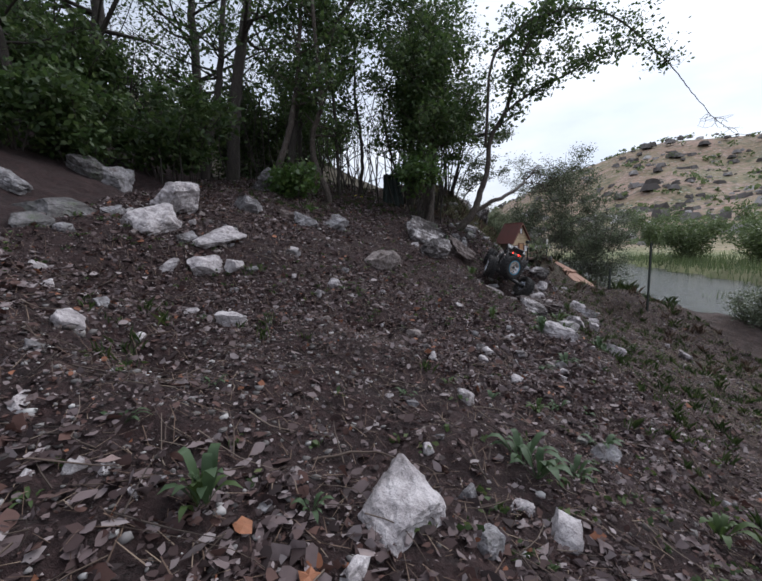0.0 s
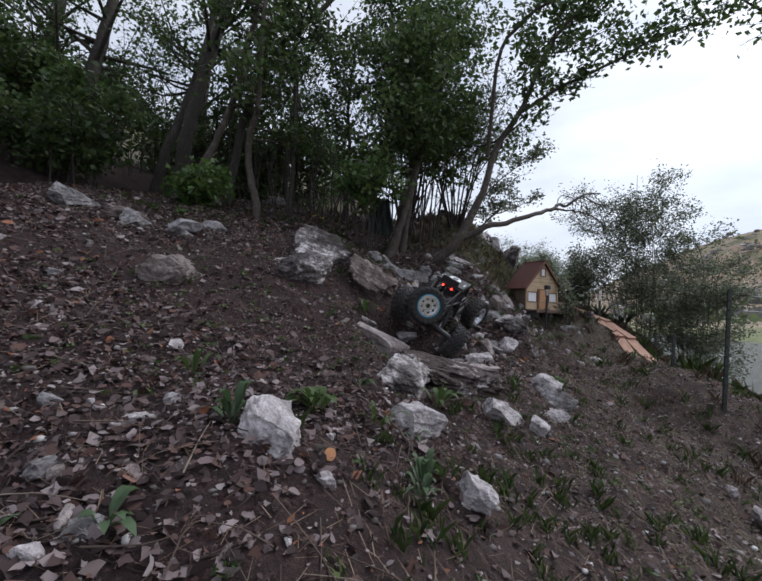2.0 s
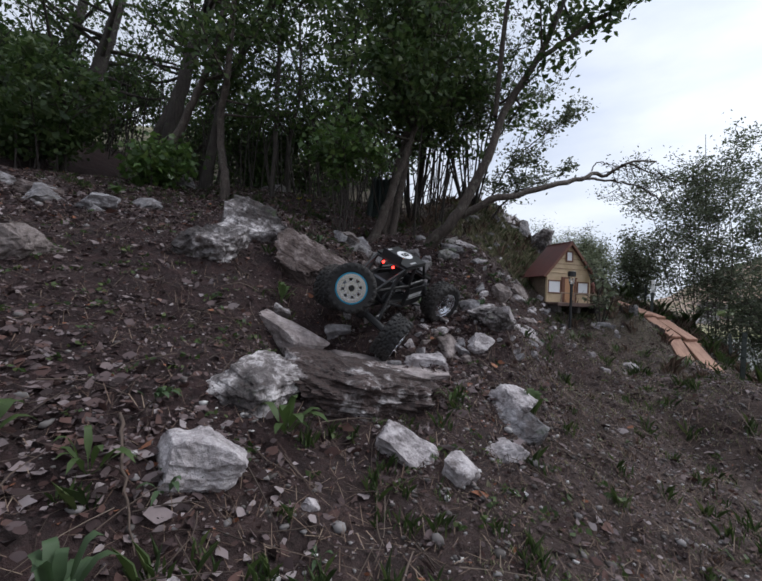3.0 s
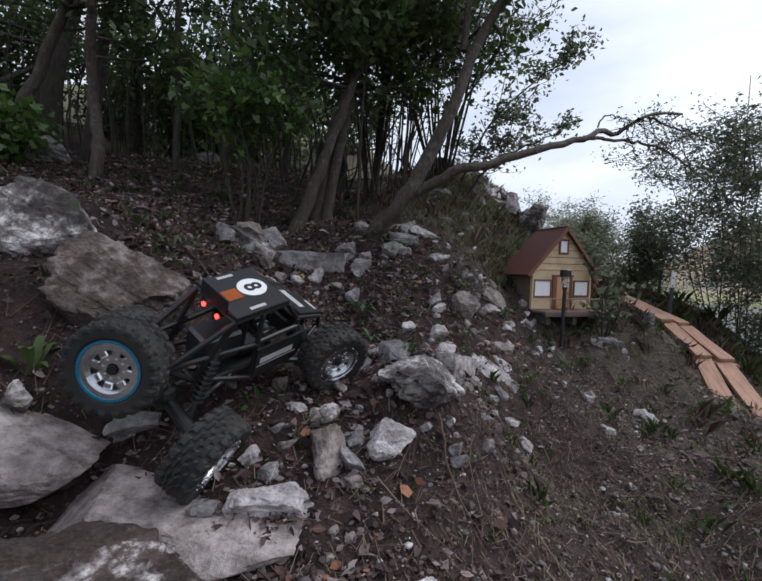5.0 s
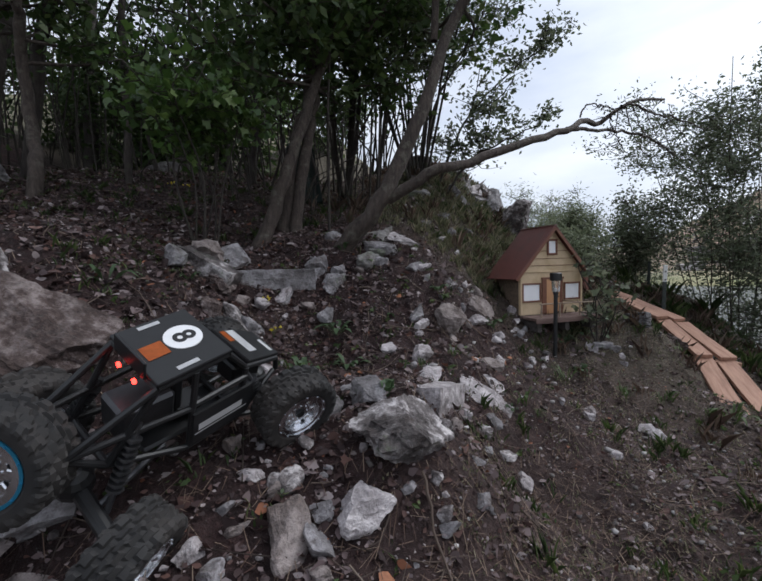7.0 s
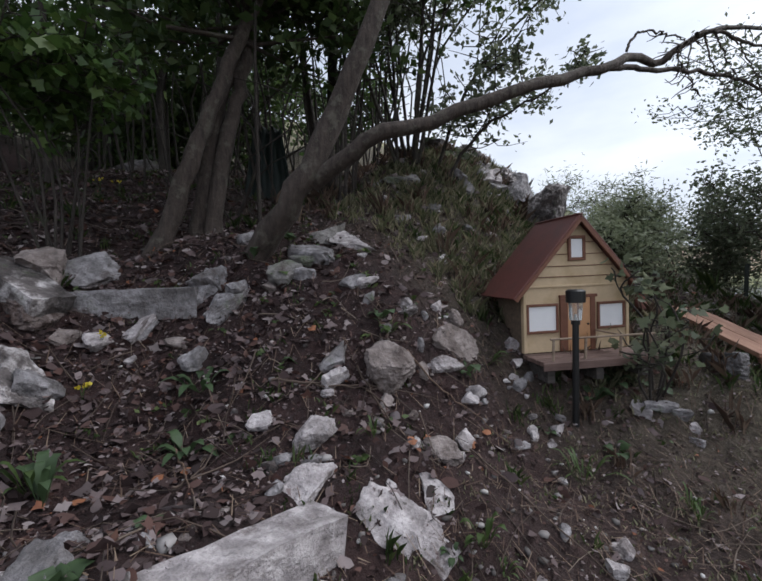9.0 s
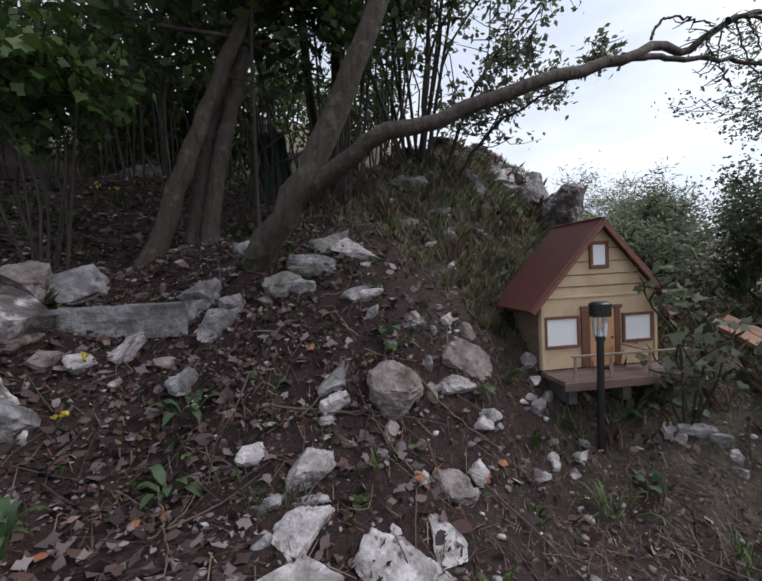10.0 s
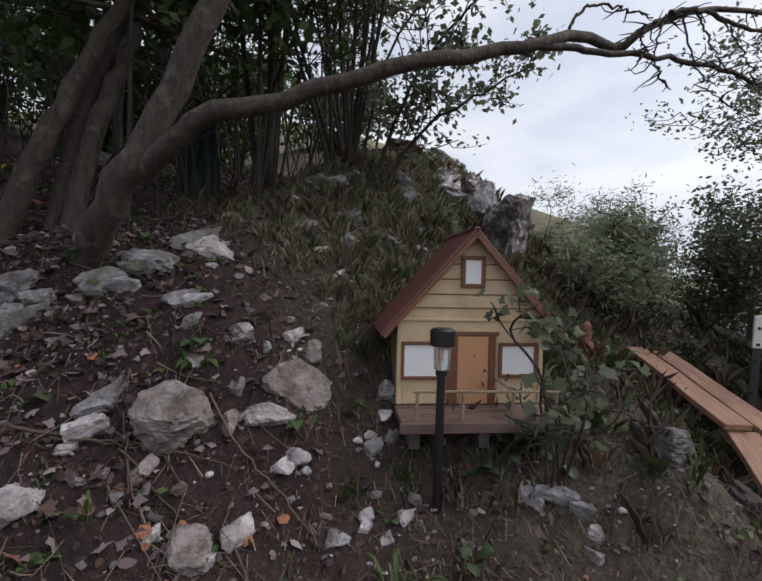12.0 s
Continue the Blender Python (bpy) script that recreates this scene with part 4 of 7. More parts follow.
stone(1.050, 2.746, 0.110, 0.130, "pale", deep=0.130, turn=30, tall=0.012, shape=621)
stone(1.115, 2.765, 0.100, 0.120, "pale", deep=0.120, turn=21, tall=0.011, shape=622)
stone(1.115, 2.850, 0.090, 0.130, "pale", deep=0.135, turn=3, tall=0.012, shape=623)
stone(1.088, 2.958, 0.075, 0.081, "buff", deep=0.081, turn=-24, tall=0.020, shape=614)

# rocks in the grass of the bank
stone(0.477, 3.943, 0.114, 0.037, "grey", deep=0.092, turn=26, tall=0.018)
stone(0.805, 3.660, 0.058, 0.027, "pale", deep=0.036, turn=20, tall=0.011)
stone(0.838, 3.755, 0.071, 0.057, "grey", deep=0.057, turn=18, tall=0.029)
stone(0.890, 3.652, 0.070, 0.040, "pale", deep=0.050, turn=17, tall=0.016)
stone(0.699, 3.687, 0.106, 0.039, "grey", deep=0.056, turn=23, tall=0.015)
stone(0.636, 3.870, 0.079, 0.028, "grey", deep=0.047, turn=22, tall=0.010)
stone(0.774, 3.871, 0.095, 0.057, "dark", deep=0.076, turn=19, tall=0.025)
stone(0.810, 4.280, 0.156, 0.089, "grey", deep=0.125, turn=14, tall=0.047)
stone(0.843, 4.610, 0.126, 0.086, "grey", deep=0.101, turn=12, tall=0.047)
stone(0.755, 3.174, 0.090, 0.046, "grey", deep=0.047, turn=30, tall=0.022)
stone(0.958, 3.355, 0.068, 0.027, "pale", deep=0.034, turn=18, tall=0.011)
stone(0.896, 3.235, 0.051, 0.064, "pale", deep=0.041, turn=23, tall=0.022)
stone(1.004, 3.362, 0.080, 0.067, "buff", deep=0.064, turn=16, tall=0.034)
stone(0.810, 3.162, 0.063, 0.028, "grey", deep=0.027, turn=28, tall=0.014)

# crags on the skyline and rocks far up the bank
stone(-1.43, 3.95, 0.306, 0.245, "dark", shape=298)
stone(0.72, 5.02, 0.40, 0.20, "lichen", tall=0.07, shape=299)
stone(0.45, 5.05, 0.35, 0.16, "grey", tall=0.06, shape=300)
stone(0.95, 4.60, 0.20, 0.10, "grey", shape=301)
stone(0.70, 4.45, 0.22, 0.08, "mossy", shape=302)
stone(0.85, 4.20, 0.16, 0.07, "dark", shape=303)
stone(0.60, 3.95, 0.18, 0.07, "mossy", shape=304)
stone(1.179, 5.018, 0.232, 0.149, "grey", shape=305)
stone(1.20, 4.56, 0.27, 0.22, "lichen", deep=0.22, turn=10, tall=0.25)
stone(1.04, 4.68, 0.28, 0.20, "grey", deep=0.22, tall=0.13)
stone(0.91, 4.60, 0.20, 0.12, "pale", tall=0.08)
stone(0.98, 4.78, 0.26, 0.16, "lichen", tall=0.08, shape=308)
stone(0.80, 4.76, 0.26, 0.14, "lichen", tall=0.04, shape=309)
stone(1.78, 3.66, 0.14, 0.12, "dark", tall=0.05, shape=310)
stone(1.92, 3.70, 0.13, 0.10, "brown", tall=0.05)


# broken pieces bedded between the larger rocks
def broken_pieces():
    r = np.random.default_rng(77)
    heaps = {k: ([], [], [0]) for k in ("pale", "grey", "lichen", "buff")}
    for cx, cy, rx, ry, count in ((0.78, 2.60, 0.35, 0.55, 16), (0.85, 3.10, 0.32, 0.22, 16), (0.45, 2.95, 0.25, 0.25, 10), (0.65, 1.95, 0.40, 0.20, 40), (0.90, 2.25, 0.22, 0.25, 30),
                                   (-0.70, 0.60, 0.8, 0.8, 26), (-1.9, 1.0, 0.5, 0.3, 46), (0.85, 4.2, 0.40, 0.6, 80), (1.25, 3.25, 0.15, 0.15, 18), (-0.2, 0.0, 0.7, 0.8, 26), (1.0, 2.45, 0.2, 0.3, 24)):
        for _ in range(count):
            a, q = r.uniform(0, 2 * math.pi), math.sqrt(r.uniform(0, 1))
            x, y = cx + rx * q * math.cos(a), cy + ry * q * math.sin(a)
            w = 0.012 + 0.050 * r.uniform() ** 2
            bm = rock_mesh(int(r.integers(1e6)), w, w * r.uniform(0.6, 1), w * r.uniform(0.45, 0.8), 7, 3 if w > 0.035 else 2, 0.11)
            bmesh.ops.transform(bm, matrix=Matrix.Translation((x, y, float(lie(x, y)) + 0.06 * w)) @ pose(0, 0, 0, r.uniform(-25, 25), r.uniform(-25, 25), r.uniform(0, 360)), verts=bm.verts)
            verts, faces, base = heaps[("pale", "grey", "buff", "lichen", "buff", "grey", "lichen")[int(r.integers(7))]]
            verts += [tuple(v.co) for v in bm.verts]
            faces += [tuple(v.index + base[0] for v in f.verts) for f in bm.faces]
            base[0] = len(verts)
            bm.free()
    for kind, (verts, faces, _) in heaps.items():
        tagged(new("broken_stones", faces_mesh("broken_stones", verts, faces, STONE[kind])), "small broken limestone pieces bedded in the soil", "broken stones", kind="stuff")


broken_pieces()


# hewn stone beam and the split log of the little wall
def beam_stone(a, b, wide, tall, material, label, seed, name="stone_beam", cat="stone beam"):
    a, b = Vector(a), Vector(b)
    n = (b - a).length
    bm = bmesh.new()
    bmesh.ops.create_cube(bm, size=1)
    bmesh.ops.scale(bm, vec=(n, wide, tall), verts=bm.verts)
    bmesh.ops.subdivide_edges(bm, edges=bm.edges, cuts=9, use_grid_fill=True)
    for v in bm.verts:
        k = noise.fractal(Vector((v.co.x * 9, v.co.y * 16 + seed, v.co.z * 16)), 0.9, 2.1, 4)
        v.co += Vector((0.007 * k, 0.006 * k, 0.006 * noise.noise(v.co * 30 + Vector((seed, 0, 0)))))
    ob = new(name, bm_mesh(name, bm, material))
    ob.matrix_world = Matrix.Translation((a + b) / 2) @ (b - a).to_track_quat("X", "Z").to_matrix().to_4x4()
    return tagged(ob, label, cat)


beam_stone((0.115, 2.715, 0.495), (0.360, 2.925, 0.492), 0.07, 0.086, STONE["grey"], "long hewn grey stone beam edging the upper track", 3)
beam_stone((0.950, 2.340, 0.191), (0.980, 2.645, 0.120), 0.080, 0.075, STONE["pale"], "long pale split stone slab edging the track", 11)
beam_stone((-0.03, 2.60, 0.590), (0.165, 2.64, 0.480), 0.11, 0.105, STONE["lichen"], "dark wedge of stone with pale upper face leaning on the bank", 8)


# ---- toy house on the bank ----
def toy_house():
    W, DEP, EAVE, PEAK = 0.375, 0.215, 0.216, 0.426
    top = thing("toy_house", pose(1.212, 3.440, 0.280, 0, 0, 35), "small tan wooden toy house with red-brown roof and porch", "toy house")
    # front wall in one gabled board, with real openings left for windows and door
    def gable(y0, y1):
        bm = bmesh.new()
        out = [(0, 0), (W, 0), (W, EAVE), (W / 2, PEAK), (0, EAVE)]
        f = [bm.verts.new((x, y0, z)) for x, z in out]
        g = [bm.verts.new((x, y1, z)) for x, z in out]
        bm.faces.new(f)
        bm.faces.new(g[::-1])
        for i in range(5):
            bm.faces.new((f[i], g[i], g[(i + 1) % 5], f[(i + 1) % 5]))
        bmesh.ops.recalc_face_normals(bm, faces=bm.faces)
        return bm
    part("front_wall", gable(0.0, 0.012), SIDING, top)
    part("back_wall", gable(DEP - 0.012, DEP), SIDING, top)
    # both side walls are a darker brown than the tan front and back
    dark_side = wood_material("dark_brown_side_board", (0.085, 0.06, 0.045), (0.19, 0.14, 0.10))
    part("side_wall", boxed(0.002, 0.014, 0.0125, DEP - 0.0125, 0, EAVE), dark_side, top, "dark brown side wall")
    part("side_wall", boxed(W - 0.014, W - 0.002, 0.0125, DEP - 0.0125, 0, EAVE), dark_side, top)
    # lap boards of the gable and corner battens
    for z, t in ((0.208, 0.006), (0.240, 0.0025), (0.274, 0.0025), (0.312, 0.0025), (0.350, 0.0025)):
        half = W / 2 * min(1.0, (PEAK - z) / (PEAK - EAVE)) - 0.004
        part("lap_board", boxed(W / 2 - half, W / 2 + half, -0.004 if t > 0.004 else -0.0028, 0.0, z, z + t, 0.0008), SIDING if t > 0.004 else TRIM, top, "" if t > 0.004 else "dark joint strip")
    for x in (0.0, W - 0.011):
        part("corner_batten", boxed(x, x + 0.011, -0.005, 0.0, 0.0, 0.204, 0.001), SIDING, top)
    # roof: two slabs of sheet with a front overhang, edged by dark boards
    for side in (-1, 1):
        run = Vector((W / 2 + 0.036, 0, 0))
        ang = math.atan2(PEAK - EAVE, W / 2)
        n = (W / 2 + 0.042) / math.cos(ang)
        m = Matrix.Translation((W / 2, 0, PEAK + 0.006)) @ Matrix.Rotation(side * ang, 4, "Y")
        slab = part("roof_sheet", boxed(0 if side > 0 else -n, n if side > 0 else 0, -0.030, DEP + 0.02, 0.0, 0.006, 0.001, m), ROOF, top)
        part("barge_board", boxed(0.004 if side > 0 else -n, n if side > 0 else -0.004, -0.032, -0.025, -0.012, -0.0005, 0.001, m), TRIM, slab, "dark red edge board")
    ridge = part("ridge_cap", boxed(W / 2 - 0.008, W / 2 + 0.008, -0.031, DEP + 0.021, PEAK + 0.0095, PEAK + 0.015, 0.002), ROOF, top)

    def window(x0, x1, z0, z1, t=0.0085):
        bm = bmesh.new()
        box(bm, x0 - t, x1 + t, -0.007, 0.0, z1, z1 + t, 0.001)
        box(bm, x0 - t, x1 + t, -0.007, 0.0, z0 - t, z0, 0.001)
        box(bm, x0 - t, x0, -0.0068, 0.0, z0, z1, 0.001)
        box(bm, x1, x1 + t, -0.0068, 0.0, z0, z1, 0.001)
        w = part("window", bm, TRIM, top, "red-brown wooden window frame")
        part("pane", boxed(x0, x1, -0.003, 0.0, z0, z1), WHITE, w, "plain white window board")
    window(0.018, 0.112, 0.070, 0.148)
    window(0.268, 0.352, 0.074, 0.146)
    window(0.168, 0.209, 0.302, 0.362, 0.010)
    bm = bmesh.new()
    for x0, x1, z0, z1 in ((0.126, 0.152, 0.0, 0.172), (0.232, 0.250, 0.0, 0.172), (0.124, 0.258, 0.172, 0.182)):
        box(bm, x0, x1, -0.008, 0.0, z0, z1, 0.001)
    frame_ob = part("door_frame", bm, TRIM, top, "red-brown door surround")
    door = part("door", boxed(0.152, 0.232, -0.006, 0.0, 0.0, 0.171, 0.001), DOOR, top, "plain tan-orange door")
    bm = bmesh.new()
    bmesh.ops.create_uvsphere(bm, u_segments=8, v_segments=6, radius=0.0035, matrix=Matrix.Translation((0.222, -0.009, 0.085)))
    bmesh.ops.create_uvsphere(bm, u_segments=8, v_segments=6, radius=0.002, matrix=Matrix.Translation((0.196, -0.007, 0.122)))
    part("door_knob", bm, BLACK, door, "small dark knob")
    # porch of boards with a stick rail
    for i in range(5):
        part("deck_board", boxed(-0.004, W + 0.012, -0.124 + i * 0.0245, -0.1005 + i * 0.0245, -0.016, -0.002 - 0.001 * (i % 2), 0.0015), DECK, top)
    part("deck_edge", boxed(-0.008, W + 0.016, -0.131, -0.1245, -0.027, -0.004, 0.001), DECK, top)
    for x in (0.030, 0.134, 0.250, 0.352):
        part("rail_post", rod(bmesh.new(), (x, -0.116, -0.006), (x + 0.002, -0.117, 0.060), 0.0042, 7), POST_WOOD, top)
    part("rail", rod(bmesh.new(), (0.022, -0.117, 0.0625), (0.366, -0.117, 0.0605), 0.0033, 7), POST_WOOD, top)
    part("rail", rod(bmesh.new(), (0.252, -0.112, 0.062), (0.252, -0.006, 0.062), 0.003, 7), POST_WOOD, top)
    bm = bmesh.new()
    for x in (0.03, 0.19, 0.345):
        box(bm, x - 0.012, x + 0.012, -0.105, 0.20, -0.070, -0.0165)
    part("bearer", bm, OLD_WOOD, top, "dark bearers under the deck")


toy_house()


def solar_lamp():
    x, y = 1.360, 3.350
    z0 = float(lie(x, y)) - 0.03
    top = thing("garden_lamp", pose(x, y, 0, 0, 0.6, 12), "small black solar garden lamp with clear lens on a stake", "garden lamp")
    part("stake", rod(rod(bmesh.new(), (0, 0, z0), (0, 0, 0.398), 0.0092, 12), (0, 0, 0.390), (0, 0, 0.402), 0.0125, 12), BLACK, top)
    part("lens", rod(bmesh.new(), (0, 0, 0.4025), (0, 0, 0.452), 0.0165, 16, 0.019), GLASS, top, "clear plastic lens")
    part("bulb", rod(bmesh.new(), (0, 0, 0.403), (0, 0, 0.420), 0.004, 8, 0.002), DECAL_WHITE, top, "tiny pale bulb")
    bm = bmesh.new()
    rod(bm, (0, 0, 0.4525), (0, 0, 0.4845), 0.026, 20, 0.0265)
    rod(bm, (0, 0, 0.4845), (0, 0, 0.489), 0.0265, 20, 0.020)
    part("cap", bm, BLACK, top, "black drum-shaped cap")


solar_lamp()


def fence_post(x, y, tip, lean, white=0.0):
    z = float(lie(x, y))
    top = thing("fence_post", pose(x, y, z - 0.05, lean[0], lean[1], 15), "thin dark green steel fence post in the ground", "fence post", "posts along the pond")
    h = tip - z + 0.05
    bm = bmesh.new()
    box(bm, -0.011, 0.011, -0.0025, 0.0025, 0, h - white)
    box(bm, -0.0025, 0.0025, 0.0025, 0.014, 0, h - white)
    for k in range(int(h / 0.05)):
        box(bm, -0.004, 0.004, -0.007, -0.0025, 0.04 + k * 0.05, 0.048 + k * 0.05)
    part("post", bm, POST_GREEN, top)
    if white:
        part("post_tip", boxed(-0.012, 0.012, -0.004, 0.004, h - white, h, 0.001), POST_TIP, top, "white painted tip")


fence_post(2.02, 2.18, 0.43, (0, 2))
fence_post(2.09, 2.85, 0.15, (0, 2))
fence_post(2.05, 4.20, 0.50, (0, 2), 0.10)
fence_post(2.26, 5.20, 0.52, (0, 2))
fence_post(2.55, 4.10, 0.10, (0, -3))


# plank ramp down the bank
def plank(a, b, wide, thick, roll=0.0):
    a, b = Vector(a), Vector(b)
    n = (b - a).length
    bm = bmesh.new()
    bmesh.ops.create_cube(bm, size=1)
    bmesh.ops.scale(bm, vec=(n, wide, thick), verts=bm.verts)
    bmesh.ops.subdivide_edges(bm, edges=[e for e in bm.edges if abs((e.verts[0].co - e.verts[1].co).x) > 0.5 * n], cuts=8)
    for v in bm.verts:
        v.co += Vector((0, 0.003 * noise.noise(v.co * 8 + a * 3), 0.003 * noise.noise(v.co * 6 + b * 5)))
    bmesh.ops.bevel(bm, geom=bm.edges, offset=0.0015, segments=1, affect="EDGES")
    ob = new("plank", bm_mesh("plank", bm, PLANK))
    ob.matrix_world = Matrix.Translation((a + b) / 2) @ (b - a).to_track_quat("X", "Z").to_matrix().to_4x4() @ pose(0, 0, 0, roll)
    return tagged(ob, "weathered orange-brown board of the plank ramp", "plank", "boards of the ramp")


plank((1.755, 4.43, 0.335), (1.975, 3.96, 0.212), 0.070, 0.018)
plank((1.840, 4.45, 0.325), (2.065, 3.98, 0.197), 0.070, 0.018)
plank((1.985, 3.98, 0.192), (2.045, 3.62, 0.072), 0.072, 0.018)
plank((2.075, 3.99, 0.178), (2.150, 3.64, 0.058), 0.072, 0.018)
plank((2.045, 3.65, 0.058), (2.000, 3.22, -0.075), 0.075, 0.018)
plank((2.140, 3.66, 0.044), (2.105, 3.16, -0.095), 0.075, 0.018)
plank((1.995, 3.635, 0.044), (2.200, 3.665, 0.030), 0.040, 0.020)


# ---- trees ----
def growth(r, trunk, radii, limbs, reach, twigs, start=0.35, up=0.45):
    """Limbs and twigs off a trunk line. Returns a list of tube runs for each limb, and the places where leaves hang."""
    groups, tips = [], []
    n = len(trunk)
    for _ in range(limbs):
        k = min(n - 2, int(n * r.uniform(start, 0.97)))
        a = trunk[k]
        yaw = r.uniform(0, 2 * math.pi)
        out = np.array([math.cos(yaw), math.sin(yaw), r.uniform(-0.1, 1.0) * up * 2])
        out /= np.linalg.norm(out)
        ln = reach * r.uniform(0.5, 1.0) * (1.1 - 0.5 * k / n)
        mid = a + out * ln * 0.5 + r.normal(0, 0.06, 3) * ln
        end = a + out * ln + np.array([0, 0, 0.12 * ln]) + r.normal(0, 0.08, 3) * ln
        path = spline([a, mid, end], 7)
        runs = [(path, np.linspace(radii[k] * 0.42, 0.0025, 7), 5, 0.1, int(r.integers(1e6)))]
        tw_runs, tw_tips = twigs_on(r, path[2:], twigs, ln * 0.34)
        groups.append(runs + tw_runs)
        tips += tw_tips
    return groups, tips


def twigs_on(r, path, count, length, thick=0.0032, sag=-0.15):
    runs, tips = [], []
    for _ in range(count):
        q = path[int(r.integers(0, len(path)))]
        w = r.normal(size=3)
        w[2] = abs(w[2]) * 0.4 + sag
        w /= np.linalg.norm(w)
        tl = length * r.uniform(0.5, 1.5)
        tw = spline([q, q + w * tl * 0.5 + r.normal(0, 0.12, 3) * tl, q + w * tl + r.normal(0, 0.1, 3) * tl], 4)
        runs.append((tw, np.linspace(thick, 0.0012, 4), 3, 0.0, 0))
        tips.append(tw)
    return runs, tips


def leaves_on(tips, per, size, spread, r, aspect=0.6, corners=4, droop=0.35):
    c = []
    for tw in tips:
        s = r.uniform(0.1, 1.05, per)
        base = tw[0] + (tw[-1] - tw[0]) * s[:, None]
        c.append(base + r.normal(0, spread, (per, 3)))
    return leaf_polys(np.vstack(c), size, r, droop, aspect, corners=corners)


def shifted(runs, off):
    return [(p - off, q, s, w, k) for p, q, s, w, k in runs]


def tree(points, r0, r1, label, seed, limbs=14, reach=0.9, twigs=7, per=26, size=0.05, spread=0.055, bark=None, leaf=None, start=0.35, boughs=(), group=""):
    r = np.random.default_rng(seed)
    bark = bark or BARK
    path = spline(points, 26)
    path[1:] += r.normal(0, 0.005, (25, 3))
    rad = np.linspace(r0, r1, 26)
    rad[0] *= 1.5
    rad[1] *= 1.18
    off = np.array(path[0])
    top = thing("tree", Matrix.Translation(Vector(off)), label, "tree", group)
    part("trunk", tubes_mesh("trunk", shifted([(path, rad, 14, 0.07, seed)], off), bark), None, top)
    groups, tips = growth(r, path, rad, limbs, reach, twigs, start)
    for pts, ra, rb, count, length, leafy in boughs:
        p = spline(pts, 26)
        p[1:] += r.normal(0, 0.004, (25, 3))
        runs = [(p, np.linspace(ra, rb, 26), 9, 0.07, seed + 5)]
        tr, tt = twigs_on(r, p[6:] if leafy else p[15:], count, length, 0.0035, -0.15 if leafy else -0.5)
        groups.append(runs + tr)
        if leafy:
            tips += tt
    for g in groups:
        part("limb", tubes_mesh("limb", shifted(g, off), bark), None, top)
    part("crown", polygons("crown", leaves_on(tips, per, size, spread, r) - off, leaf or LEAVES), None, top, "green leaves")
    return top


# the leaning tree by the house, with its long bare bough
BOUGH = [(0.64, 3.14, 0.84), (0.78, 3.15, 0.91), (0.86, 3.16, 0.96), (0.98, 3.24, 0.985), (1.10, 3.33, 1.044), (1.24, 3.43, 1.10), (1.37, 3.60, 1.184), (1.47, 3.70, 1.225), (1.55, 3.86, 1.305), (1.66, 4.03, 1.330), (1.72, 4.06, 1.370), (1.81, 4.14, 1.440), (1.95, 4.35, 1.54), (2.20, 4.70, 1.63)]
LOWER = [(1.45, 3.68, 1.22), (1.56, 3.82, 1.245), (1.70, 3.98, 1.27), (1.86, 4.15, 1.29), (2.02, 4.32, 1.28), (2.20, 4.50, 1.22)]
HOOK = [(1.54, 3.84, 1.32), (1.58, 3.89, 1.40), (1.67, 3.97, 1.41), (1.75, 4.05, 1.40)]
SECOND = [(1.80, 4.11, 1.44), (1.89, 4.20, 1.47), (2.03, 4.32, 1.44), (2.21, 4.49, 1.44), (2.45, 4.7, 1.40)]
DROOP = [[(1.79, 4.10, 1.43), (1.76, 4.05, 1.30), (1.78, 4.03, 1.19)], [(1.84, 4.16, 1.45), (1.86, 4.15, 1.32), (1.90, 4.14, 1.22), (1.93, 4.12, 1.14)], [(1.88, 4.20, 1.46), (1.93, 4.22, 1.34), (1.98, 4.25, 1.26)], [(1.73, 4.04, 1.38), (1.72, 3.99, 1.27)], [(1.95, 4.25, 1.46), (2.02, 4.28, 1.33), (2.05, 4.28, 1.22)]]
RIGHT = [(1.11, 3.42, 2.02), (1.45, 3.48, 2.26), (1.91, 3.49, 2.48), (2.26, 3.49, 2.68), (2.66, 3.49, 2.78)]
ARCH = [(0.83, 3.34, 1.60), (0.90, 3.36, 2.50), (1.12, 3.36, 2.82), (1.49, 3.36, 3.06), (1.93, 3.36, 3.16), (2.31, 3.33, 3.10), (2.57, 3.19, 2.82), (2.93, 3.14, 2.50)]
SPRAY = [(2.93, 3.14, 2.50), (3.19, 3.10, 2.17), (3.46, 3.05, 1.85), (3.77, 3.02, 1.63)]
